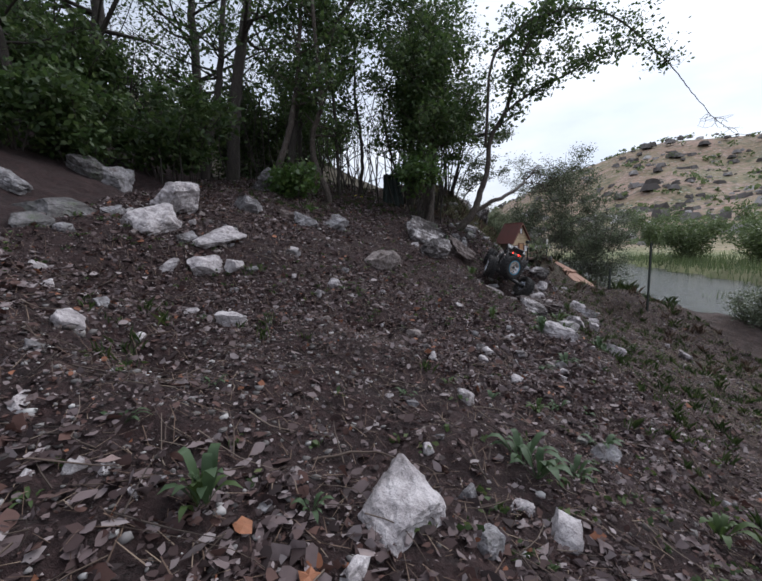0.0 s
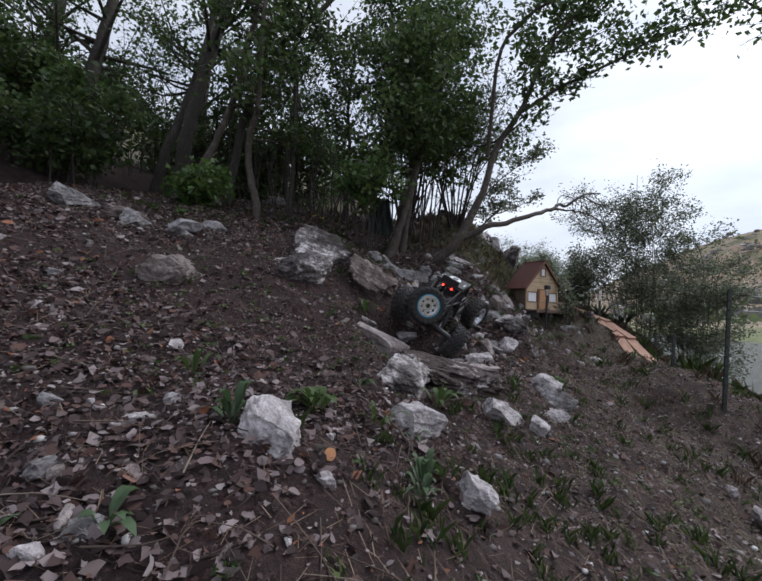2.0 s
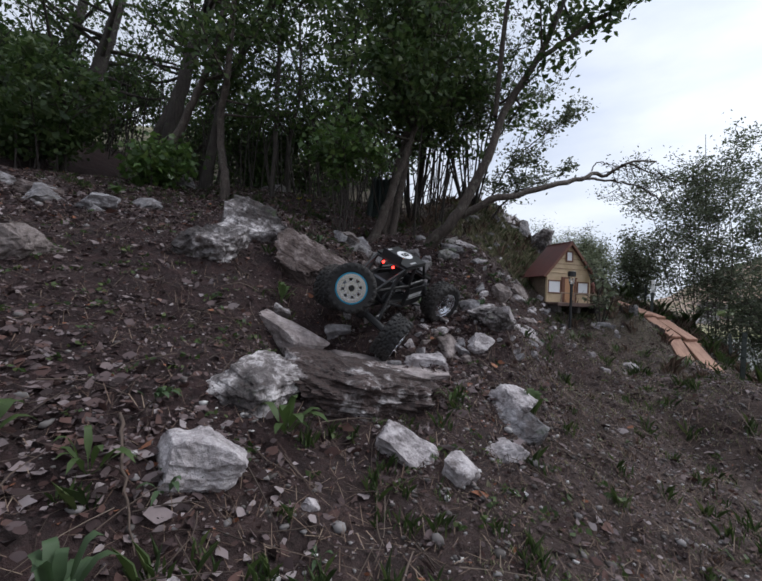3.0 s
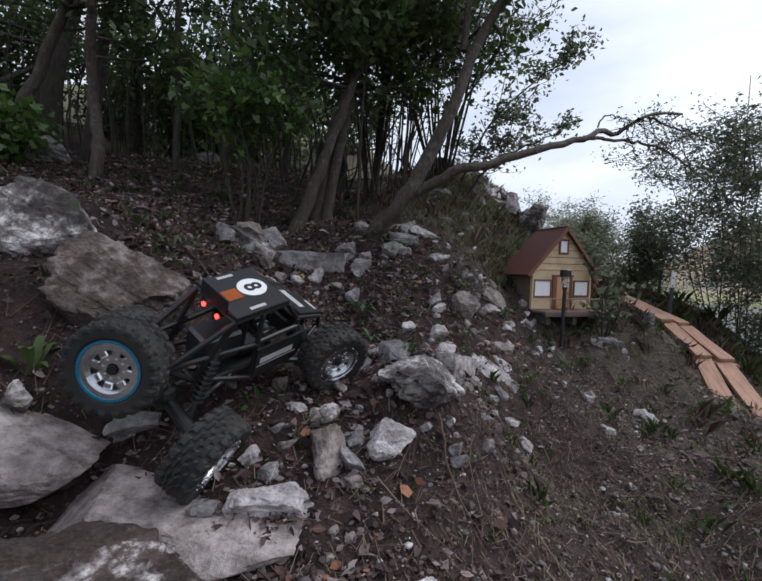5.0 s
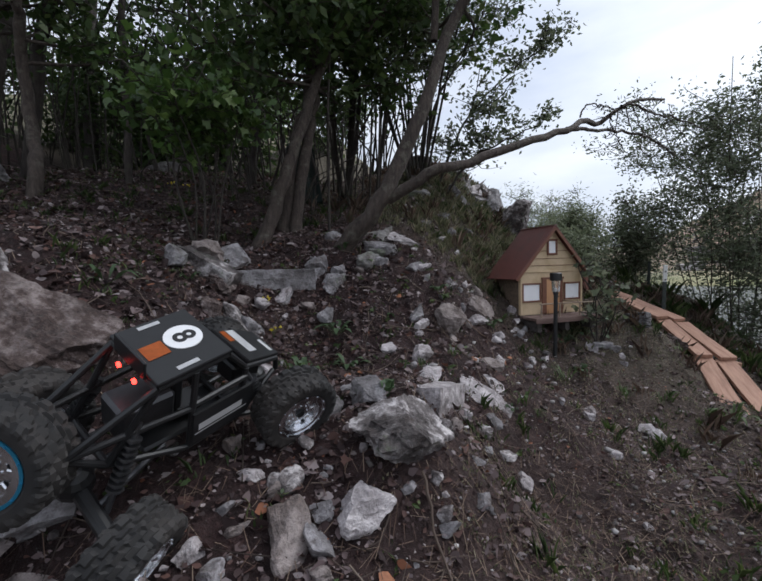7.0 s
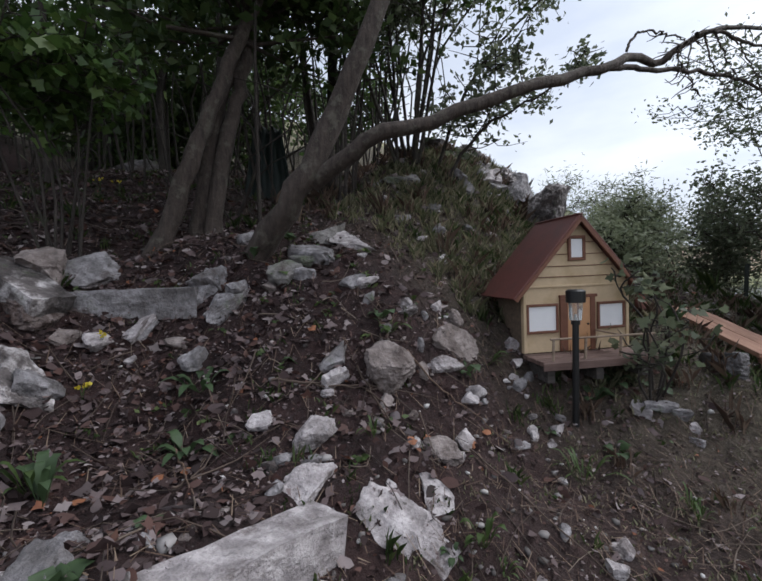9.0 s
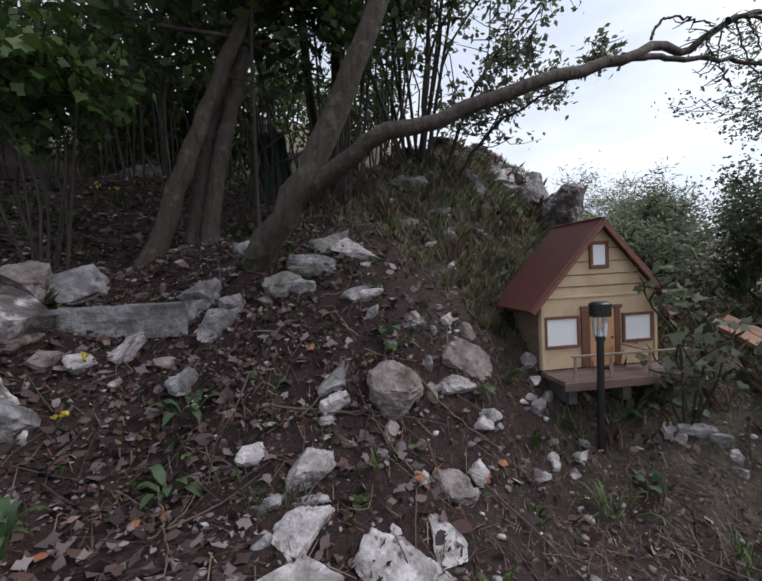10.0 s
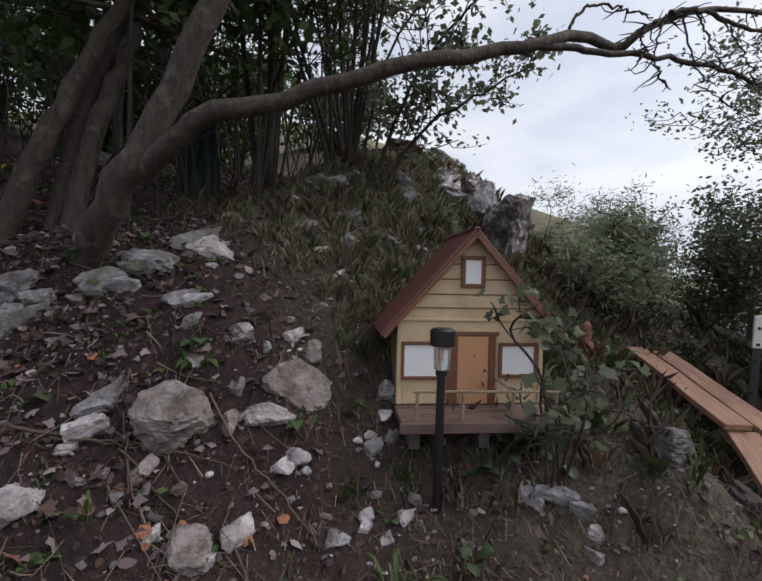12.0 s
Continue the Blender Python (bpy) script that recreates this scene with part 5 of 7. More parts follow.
tree([(0.34, 3.13, 0.52), (0.44, 3.115, 0.655), (0.57, 3.105, 0.767), (0.645, 3.127, 0.886), (0.693, 3.167, 1.01), (0.745, 3.20, 1.147), (0.81, 3.23, 1.30), (0.92, 3.40, 1.72), (1.11, 3.42, 2.02), (1.25, 3.51, 2.44), (1.39, 3.59, 2.74), (1.57, 3.66, 3.00), (1.79, 3.78, 3.28)],
     0.046, 0.012, "leaning grey-barked tree with a long bare side bough", 21, limbs=16, reach=0.85, twigs=8, per=21, size=0.052, start=0.54,
     boughs=[(BOUGH, 0.026, 0.008, 26, 0.09, False), (LOWER, 0.011, 0.005, 14, 0.09, False), (HOOK, 0.005, 0.0025, 4, 0.05, False), (SECOND, 0.008, 0.004, 14, 0.10, False)] + [(d, 0.0035, 0.0015, 9, 0.05, False) for d in DROOP] + [(RIGHT, 0.018, 0.005, 46, 0.26, True), (ARCH, 0.018, 0.007, 60, 0.30, True), (SPRAY, 0.006, 0.002, 24, 0.16, False)])

# slender stems that lean out of the shrub behind the house, with leaves against the sky
for i, pts in enumerate(([(0.66, 4.14, 0.62), (0.76, 4.15, 0.98), (0.92, 4.18, 1.22), (1.14, 4.20, 1.34), (1.36, 4.22, 1.42)],
                         [(0.62, 4.16, 0.62), (0.70, 4.18, 1.05), (0.86, 4.20, 1.45), (1.10, 4.22, 1.72), (1.38, 4.25, 1.92)])):
    tree(pts, 0.012, 0.003, "slender leafy stem leaning out of the shrub on the slope", 141 + i, limbs=16, reach=0.46, twigs=6, per=12, size=0.032, spread=0.03, bark=DARK_BARK, leaf=SMALL_LEAVES, start=0.42, group="leaning stems")

CLUMP = "slender tree of the clump above the track"
tree([(0.03, 3.01, 0.58), (0.11, 3.10, 0.91), (0.16, 3.18, 1.13), (0.20, 3.28, 1.39), (0.24, 3.38, 1.65), (0.28, 3.63, 2.27), (0.27, 3.92, 3.04)], 0.034, 0.016, CLUMP, 22, 22, 1.05, 8, 30, start=0.54, group="clump of trees")
tree([(0.08, 3.16, 0.60), (0.10, 3.22, 1.00), (0.13, 3.29, 1.26), (0.16, 3.39, 1.56), (0.17, 3.49, 1.92), (0.10, 3.69, 2.70)], 0.032, 0.015, CLUMP, 23, 20, 1.05, 8, 30, start=0.54, group="clump of trees")
tree([(0.12, 3.18, 0.60), (0.16, 3.26, 1.05), (0.18, 3.35, 1.35), (0.19, 3.43, 1.68), (0.23, 3.56, 2.17), (0.33, 3.77, 2.87)], 0.032, 0.015, CLUMP, 24, 21, 1.05, 8, 30, start=0.54, group="clump of trees")
WOOD, DEEP = "dark tree in the wood on the slope", "trees of the wood"
tree([(-0.95, 2.70, 0.70), (-1.04, 2.78, 1.06), (-1.11, 2.83, 1.25), (-1.15, 2.83, 1.56), (-1.08, 2.78, 1.77), (-1.04, 2.76, 1.95), (-1.10, 2.90, 3.0)], 0.034, 0.018, WOOD, 25, 13, 0.9, 8, 13, start=0.522, group=DEEP)
tree([(-2.37, 3.18, 0.95), (-2.27, 3.24, 1.61), (-2.18, 3.42, 2.27), (-2.15, 3.56, 2.78), (-2.09, 3.85, 3.97)], 0.05, 0.025, WOOD, 26, 14, 1.1, 8, 11, start=0.52, bark=DARK_BARK, group=DEEP)
tree([(-1.55, 2.60, 0.85), (-1.48, 2.66, 1.25), (-1.36, 2.75, 1.65), (-1.28, 2.85, 2.1), (-1.2, 3.0, 3.0)], 0.036, 0.018, WOOD, 33, 12, 0.9, 8, 12, start=0.52, group=DEEP)
tree([(-0.88, 3.16, 0.76), (-0.90, 3.19, 1.40), (-0.93, 3.22, 2.15), (-1.03, 3.34, 3.14)], 0.022, 0.013, "thin young tree in the wood", 27, 10, 0.8, 8, 16, bark=DARK_BARK, start=0.6, group=DEEP)
tree([(-2.03, 3.12, 1.0), (-1.96, 3.21, 2.06), (-1.81, 3.42, 3.15), (-1.68, 3.74, 4.39)], 0.070, 0.035, "stout " + WOOD, 28, 15, 1.3, 8, 11, start=0.52, bark=DARK_BARK, group=DEEP)
tree([(-1.47, 2.98, 0.8), (-1.29, 3.07, 2.01), (-1.06, 3.23, 2.67), (-0.69, 3.37, 3.14), (-0.23, 3.63, 3.92)], 0.038, 0.018, "crooked dark tree in the wood", 29, 15, 1.0, 8, 19, start=0.52, bark=DARK_BARK, group=DEEP)
tree([(-3.52, 3.2, 1.3), (-3.46, 3.6, 3.0), (-3.51, 4.0, 5.0)], 0.09, 0.04, "stout " + WOOD, 30, 24, 1.6, 9, 16, bark=DARK_BARK, start=0.15, group=DEEP)
tree([(-4.47, 3.4, 1.5), (-4.41, 3.8, 3.2), (-4.50, 4.2, 5.0)], 0.09, 0.04, "stout " + WOOD, 31, 24, 1.6, 9, 16, bark=DARK_BARK, start=0.1, group=DEEP)
tree([(-2.64, 4.32, 1.3), (-2.74, 4.53, 3.5), (-2.84, 4.96, 5.5)], 0.07, 0.03, "tall dark tree deep in the wood", 32, 20, 1.5, 9, 15, bark=DARK_BARK, start=0.2, group=DEEP)
tree([(-1.35, 4.12, 1.30), (-1.38, 4.15, 1.9), (-1.32, 4.22, 2.5), (-1.42, 4.30, 3.5)], 0.030, 0.012, WOOD, 34, 17, 0.85, 8, 17, start=0.34, bark=DARK_BARK, group=DEEP)
tree([(-0.62, 3.95, 1.12), (-0.58, 3.98, 1.75), (-0.64, 4.04, 2.4), (-0.60, 4.12, 3.3)], 0.026, 0.011, WOOD, 35, 15, 0.75, 8, 16, start=0.45, bark=DARK_BARK, group=DEEP)
for i, (tx, ty) in enumerate(((-3.2, 1.9), (-4.2, 2.2), (-1.6, 4.9), (-5.0, 1.3), (-5.8, 2.6), (-3.9, 1.2))):
    z = float(lie(tx, ty))
    rr = np.random.default_rng(400 + i)
    tree([(tx, ty, z - 0.05), (tx + rr.normal(0, 0.1), ty, z + 0.8), (tx + rr.normal(0, 0.2), ty + 0.1, z + 1.7), (tx + rr.normal(0, 0.3), ty + 0.2, z + 2.7)], 0.035, 0.012,
         "young leafy tree in the wood", 50 + i, 16, 1.0, 9, 13, bark=DARK_BARK, start=0.25, group=DEEP)


def shrub(x, y, tall, wide, seed, label, leaf, stems=14, per=24, size=0.035, aspect=0.5, twigs=8, limbs=6, z=None, spread=0.05, low=0.15, corners=4, thick=0.009, reach=0.30, stem_bark=None, fan=0.3):
    r = np.random.default_rng(seed)
    z = float(lie(x, y)) - 0.03 if z is None else z
    top = thing("shrub", Matrix.Translation((x, y, z)), label, "shrub")
    tips = []
    for _ in range(stems):
        a = r.uniform(0, 2 * math.pi)
        q = wide * 0.5 * math.sqrt(r.uniform(0, 1))
        end = np.array([q * math.cos(a), q * math.sin(a), tall * r.uniform(0.60, 1.0)])
        path = spline([np.array([fan * q * math.cos(a), fan * q * math.sin(a), 0]), end * np.array([0.45, 0.45, 0.5]) + r.normal(0, 0.05 * tall ** 0.5, 3), end * np.array([0.75, 0.75, 0.8]) + r.normal(0, 0.05 * tall ** 0.5, 3), end], 11)
        rad = np.linspace(thick * tall ** 0.5, 0.0022, 11)
        groups, lt = growth(r, path, rad, limbs, tall * reach, twigs, low)
        part("stem", tubes_mesh("stem", [(path, rad, 5, 0.08, seed)] + [q2 for g in groups for q2 in g], stem_bark or DARK_BARK), None, top)
        tips += lt
    part("foliage", polygons("foliage", leaves_on(tips, per, size, spread, r, aspect, corners), leaf), None, top, "small leaves")
    return top


POND_SHRUB, BEHIND, UNDER = "tall grey-green shrub by the pond fence", "wispy pale green willow shrub behind the house", "dark leafy undergrowth bush below the trees"
for sx, sy, st, sw, seed in ((2.78, 5.05, 2.05, 1.35, 61), (3.25, 4.75, 1.75, 1.3, 62)):
    shrub(sx, sy, st, sw, seed, POND_SHRUB, SMALL_LEAVES, 13, 24, 0.029, twigs=7, limbs=10, spread=0.05, thick=0.003, reach=0.26, low=0.02, stem_bark=BARK)
shrub(2.25, 5.75, 1.25, 1.1, 72, POND_SHRUB, SMALL_LEAVES, 12, 15, 0.029, twigs=7, limbs=9, spread=0.05, thick=0.003, reach=0.26, low=0.10, stem_bark=BARK)
for sx, sy, st, sw, seed in ((1.35, 5.9, 0.85, 0.9, 63), (1.80, 6.5, 1.15, 1.1, 64), (2.35, 7.4, 1.5, 1.3, 73), (1.70, 5.3, 0.55, 0.7, 75)):
    shrub(sx, sy, st, sw, seed, BEHIND, WILLOW, 14, 14, 0.042, 0.16, twigs=6, limbs=6, thick=0.005)
shrub(1.68, 4.70, 0.36, 0.5, 65, "low green shrub behind the house", WILLOW, 10, 10, 0.035, 0.3, twigs=5, limbs=5, thick=0.005)
shrub(0.57, 4.12, 1.60, 1.35, 66, "dark many-stemmed shrub on the slope", SMALL_LEAVES, 15, 8, 0.033, twigs=6, limbs=7, low=0.30, thick=0.0075, fan=0.12)
shrub(0.30, 3.78, 1.70, 0.85, 78, "leafy sucker shoots beside the clump of trees", LEAVES, 7, 6, 0.045, 0.6, twigs=6, limbs=6, low=0.5, thick=0.006)
# added foliage that closes the bright sky gap in the clump's crown
shrub(0.02, 4.15, 3.1, 1.0, 82, "extra leafy stems added to thicken the crown of the clump", LEAVES, 8, 12, 0.050, 0.6, twigs=7, limbs=9, spread=0.07, low=0.70, thick=0.010, fan=0.10)
shrub(0.05, 4.70, 1.5, 0.9, 74, "dark many-stemmed shrub on the slope", SMALL_LEAVES, 12, 5, 0.036, twigs=5, limbs=6, low=0.45, thick=0.0065)
shrub(-0.10, 2.82, 0.86, 0.46, 67, "bright leafy maple sapling bush below the trees", BRIGHT_LEAVES, 9, 6, 0.040, 1.0, twigs=5, limbs=6, spread=0.035, low=0.50, corners=10, thick=0.005)
shrub(-2.3, 2.4, 0.8, 1.3, 68, UNDER, LEAVES, 12, 16, 0.05, 0.6, twigs=6, limbs=5)
shrub(-3.3, 2.6, 1.0, 1.6, 69, UNDER, LEAVES, 12, 18, 0.05, 0.6, twigs=6, limbs=5)
shrub(-2.75, 1.75, 0.55, 0.9, 76, UNDER, LEAVES, 10, 12, 0.045, 0.6, twigs=6, limbs=5)
shrub(-3.05, 1.45, 0.5, 0.9, 77, UNDER, LEAVES, 10, 12, 0.045, 0.6, twigs=6, limbs=5)
shrub(-1.30, 2.45, 0.34, 0.5, 70, "low dark undergrowth bush between the trunks", BRIGHT_LEAVES, 8, 9, 0.042, 1.0, twigs=5, limbs=4, corners=10)
for i, (sx, sy) in enumerate(((-3.4, 5.0), (-2.4, 5.2), (-1.5, 5.0), (-4.6, 4.4), (-2.0, 4.3), (-1.1, 6.2), (-4.6, 3.2), (-5.4, 4.0), (-4.0, 2.6))):
    shrub(sx, sy, 1.15, 1.6, 90 + i, "dense dark thicket bush deep in the wood", LEAVES, 12, 10, 0.060, 0.6, twigs=6, limbs=6, spread=0.09, low=0.05)
shrub(3.02, 2.02, 0.34, 0.45, 79, "low grey-green bush on the edge of the bank", SMALL_LEAVES, 9, 9, 0.030, twigs=5, limbs=5, thick=0.005)
shrub(1.575, 3.52, 0.42, 0.24, 71, "leafy bramble growing up beside the porch", SMALL_LEAVES, 6, 2, 0.032, 1.0, twigs=3, limbs=4, spread=0.016, corners=10, thick=0.006, low=0.2)
for i, (sx, sy, st, sw) in enumerate(((10.9, 8.9, 1.3, 2.0), (11.4, 11.8, 1.4, 2.0), (13.5, 10.5, 1.8, 2.6), (9.1, 6.4, 0.9, 1.6), (14.5, 17.0, 2.2, 3.2))):
    shrub(sx, sy, st, sw, 80 + i, "loose green bush on the far bank of the pond", FAR_LEAVES, 12, 10, 0.10, 0.5, twigs=7, limbs=6, spread=0.14, thick=0.006)

# thin bare brushwood among the trunks
r = np.random.default_rng(5)
runs = []
for _ in range(210):
    x, y = r.uniform(-4.0, 0.35), r.uniform(3.3, 5.4)
    z = float(lie(x, y)) - 0.03
    h = r.uniform(0.25, 2.4)
    runs.append((spline([(x, y, z), (x + r.normal(0, 0.10), y, z + h * 0.35), (x + r.normal(0, 0.26), y, z + h * 0.7), (x + r.normal(0, 0.50), y + r.normal(0, 0.1), z + h)], 8), np.linspace(r.uniform(0.003, 0.011), 0.002, 8), 5, 0.1, 1))
tagged(new("brushwood", tubes_mesh("brushwood", runs, DARK_BARK)), "thin dark bare stems crowding between the trees", "brushwood", kind="stuff")

# dark tarpaulin hung behind the trunks
bm = bmesh.new()
bmesh.ops.create_grid(bm, x_segments=14, y_segments=14, size=0.5)
for v in bm.verts:
    s = v.co.y + 0.5
    v.co = Vector((v.co.x * (0.30 - 0.12 * s), 0.03 * math.sin(v.co.x * 22) + 0.02 * noise.noise(v.co * 7), s * 0.42))
bmesh.ops.solidify(bm, geom=bm.faces, thickness=0.003)
tarp = new("tarpaulin", bm_mesh("tarpaulin", bm, TARP, True))
tarp.matrix_world = pose(-0.20, 3.90, 0.98, -6, 0, 25)
tagged(tarp, "dark green tarpaulin sheet hung among the trunks", "tarpaulin")

# clay figure on the bank behind the house, as one plain shape
girth = np.interp(np.linspace(0, 1, 22), (0, 0.1, 0.3, 0.5, 0.62, 0.70, 0.82, 0.93, 1), (0.030, 0.034, 0.033, 0.026, 0.018, 0.017, 0.022, 0.018, 0.004))
fig = new("clay_figure", tubes_mesh("clay_figure", [(np.array([(0.004 * math.sin(k), 0, 0.0072 * k) for k in range(22)]), girth, 14, 0.06, 3)], CLAY))
fig.matrix_world = pose(1.60, 4.05, float(lie(1.60, 4.05)) - 0.005, 0, 0, 20) @ Matrix.Diagonal((0.8, 0.7, 0.95, 1))
tagged(fig, "small red-brown clay garden figure standing on the bank", "figurine")


# ---- remote-controlled rock crawler, stopped on the slabs ----
D = 0.161


def tyre_mesh():
    """One rubber shell: plain sidewalls, and a tread raised into staggered lugs."""
    n, lug = 120, 0.030
    side = [(0.29, 0.17), (0.345, 0.203), (0.40, 0.208), (0.425, 0.206), (0.450, 0.200)]
    tread = [0.178, 0.165, 0.120, 0.105, 0.062, 0.050, 0.012]
    half = [(q, w, 0) for q, w in side] + [(0.468 + 0.008 * (1 - abs(w) / 0.2), w, 1) for w in tread]
    prof = [(q, -w, k, -1) for q, w, k in half] + [(q, w, k, 1) for q, w, k in reversed(half)]
    verts, faces = [], []
    m = len(prof)
    for i in range(n):
        a = 2 * math.pi * i / n
        for q, w, k, s in prof:
            block = (i + (3 if s > 0 else 0) + (3 if 0.03 < abs(w) < 0.11 else 0) + int(abs(w) * 12)) % 6 < 4
            edge = (i + (3 if s > 0 else 0)) % 6 < 3
            rise = lug if k and block and abs(w) not in (0.105, 0.050) else lug * 0.6 if not k and abs(q - 0.45) < 0.03 and edge else 0.0
            out = 0.012 if not k and 0.42 < q < 0.46 and edge else 0.0
            verts.append((D * (q + rise) * math.cos(a), D * (w + s * out), D * (q + rise) * math.sin(a)))
    for i in range(n):
        p, q = i * m, (i + 1) % n * m
        faces += [(p + k, p + k + 1, q + k + 1, q + k) for k in range(m - 1)] + [(p + m - 1, p, q, q + m - 1)]
    return faces_mesh("tyre", verts, faces, RUBBER)


def ring(bm, r0, r1, y0, y1, n=32):
    rows = []
    for i in range(n):
        a = 2 * math.pi * i / n
        c, s = math.cos(a), math.sin(a)
        rows.append([bm.verts.new((q * c, y, q * s)) for q, y in ((r0, y0), (r1, y0), (r1, y1), (r0, y1))])
    for i in range(n):
        p, q = rows[i], rows[(i + 1) % n]
        for k in range(4):
            bm.faces.new((p[k], p[(k + 1) % 4], q[(k + 1) % 4], q[k]))
    bmesh.ops.recalc_face_normals(bm, faces=bm.faces)
    return bm


def rim_mesh():
    bm = bmesh.new()
    ring(bm, 0.235 * D, 0.289 * D, -0.16 * D, 0.188 * D)
    ring(bm, 0.060 * D, 0.150 * D, 0.085 * D, 0.122 * D)
    for i in range(8):
        m = Matrix.Rotation(2 * math.pi * i / 8, 4, "Y")
        box(bm, 0.140 * D, 0.245 * D, 0.095 * D, 0.140 * D, -0.045 * D, 0.045 * D, 0.010 * D, m)
        p = m @ Vector((0.105 * D, 0.120 * D, 0))
        rod(bm, p, p + Vector((0, 0.012 * D, 0)), 0.012 * D, 6)
    ring(bm, 0.205 * D, 0.238 * D, 0.120 * D, 0.150 * D)
    return bm_mesh("rim", bm, CHROME)


def bead_mesh(material):
    bm = ring(bmesh.new(), 0.2905 * D, 0.318 * D, 0.163 * D, 0.197 * D)
    for i in range(12):
        a = 2 * math.pi * i / 12
        p = Vector((0.304 * D * math.cos(a), 0.195 * D, 0.304 * D * math.sin(a)))
        rod(bm, p, p + Vector((0, 0.012 * D, 0)), 0.009 * D, 6)
    return bm_mesh("bead_ring", bm, material)


def crawler():
    car = thing("model_car", pose(0.475, 2.016, 0.166, 27.9, -9.7, 71.5), "black remote-controlled rock crawler car with roll cage, halted on slabs", "model car")
    tyre, rim, bead, blue_bead = tyre_mesh(), rim_mesh(), bead_mesh(CHROME), bead_mesh(BLUE)
    hub = rod(rod(bmesh.new(), (0, 0.13 * D, 0), (0, 0.155 * D, 0), 0.05 * D, 6), (0, -0.10 * D, 0), (0, 0.05 * D, 0), 0.10 * D, 14)
    hub = bm_mesh("hub", hub, BLACK)

    def wheel(name, m, ringed, label=""):
        w = part(name, bm_mesh(name, rod(bmesh.new(), (0, -0.03 * D, 0), (0, 0.03 * D, 0), 0.06 * D, 12), STEEL), None, car, label, m=m)
        part("tyre", tyre, None, w, "knobbly black rubber tyre")
        part("rim", rim, None, w, "bright six-spoke rim")
        part("bead_ring", ringed, None, w, "blue bead ring" if ringed is blue_bead else "chrome bead ring")
        part("hub", hub, None, w)
        return w

    def at(x, y, z):
        return Vector((x * D, 1.12 * y * D, 0.88 * z * D))

    # the rear axle hangs to the right, the front one follows the slope
    wheel("wheel", Matrix.Translation(at(-1.12, -0.98, 0.34)) @ Matrix.Rotation(radians(180 + 16), 4, "Z") @ Matrix.Rotation(radians(-12), 4, "X") @ Matrix.Scale(1.12, 4), bead)
    wheel("wheel", Matrix.Translation(at(-1.15, 0.80, 0.62)) @ Matrix.Rotation(radians(-8), 4, "X") @ Matrix.Scale(1.12, 4), bead)
    wheel("wheel", Matrix.Translation(at(1.15, -0.80, 0.86)) @ Matrix.Rotation(radians(180 - 14), 4, "Z") @ Matrix.Scale(1.1, 4), bead)
    wheel("wheel", Matrix.Translation(at(1.15, 0.75, 0.60)) @ Matrix.Rotation(radians(-14), 4, "Z") @ Matrix.Scale(1.1, 4), bead)
    wheel("spare_wheel", Matrix.Translation(at(-1.62, 0.05, 1.18)) @ Matrix.Rotation(radians(124), 4, "Z") @ Matrix.Rotation(radians(20), 4, "X") @ Matrix.Scale(1.14, 4), blue_bead, "spare wheel carried on the tail")
    for name, a, b in (("axle", at(-1.13, -0.84, 0.38), at(-1.15, 0.68, 0.60)), ("axle", at(1.15, -0.66, 0.82), at(1.15, 0.63, 0.62))):
        bm = rod(bmesh.new(), a, b, 0.085 * D, 12)
        mid = (a + b) / 2
        bmesh.ops.create_uvsphere(bm, u_segments=12, v_segments=8, radius=0.19 * D, matrix=Matrix.Translation(mid))
        part(name, bm, BLACK, car, smooth=False)
    part("drive_shaft", rod(bmesh.new(), at(-1.0, 0, 0.5), at(1.0, 0, 0.62), 0.04 * D, 8), STEEL, car)
    part("skid_plate", boxed(-0.55 * D, 0.6 * D, -0.28 * D, 0.28 * D, 0.55 * D, 0.62 * D, 0.03 * D), BLACK, car)
    # cage of tubes
    tube_r = 0.037 * D
    lines = []
    for s in (-1, 1):
        lines += [[(-0.95, 0.34 * s, 0.95), (-0.2, 0.46 * s, 0.72), (0.55, 0.44 * s, 0.76), (1.25, 0.26 * s, 1.05)],
                  [(-1.30, 0.30 * s, 1.28), (-0.50, 0.40 * s, 1.88), (0.30, 0.40 * s, 1.97), (0.62, 0.36 * s, 1.55), (1.25, 0.26 * s, 1.30), (1.30, 0.25 * s, 1.05)],
                  [(-0.95, 0.34 * s, 0.95), (-0.50, 0.40 * s, 1.88)], [(-0.15, 0.46 * s, 0.74), (-0.10, 0.42 * s, 1.92)], [(0.55, 0.44 * s, 0.76), (0.62, 0.38 * s, 1.55)],
                  [(-1.30, 0.30 * s, 1.28), (-0.95, 0.34 * s, 0.95)], [(-0.12, 0.44 * s, 1.40), (0.62, 0.40 * s, 1.42)], [(-1.30, 0.30 * s, 1.28), (-0.12, 0.44 * s, 1.36)]]
    for x, z, w in ((-0.50, 1.88, 0.40), (0.30, 1.97, 0.40), (0.62, 1.55, 0.37), (1.25, 1.30, 0.26), (-1.30, 1.28, 0.30), (-0.95, 0.95, 0.34), (0.55, 0.76, 0.44)):
        lines.append([(x, -w, z), (x, w, z)])
    for ln in lines:
        bm = bmesh.new()
        for p, q in zip(ln, ln[1:]):
            rod(bm, at(*p), at(*q), tube_r, 8)
        part("cage_tube", bm, BLACK, car)
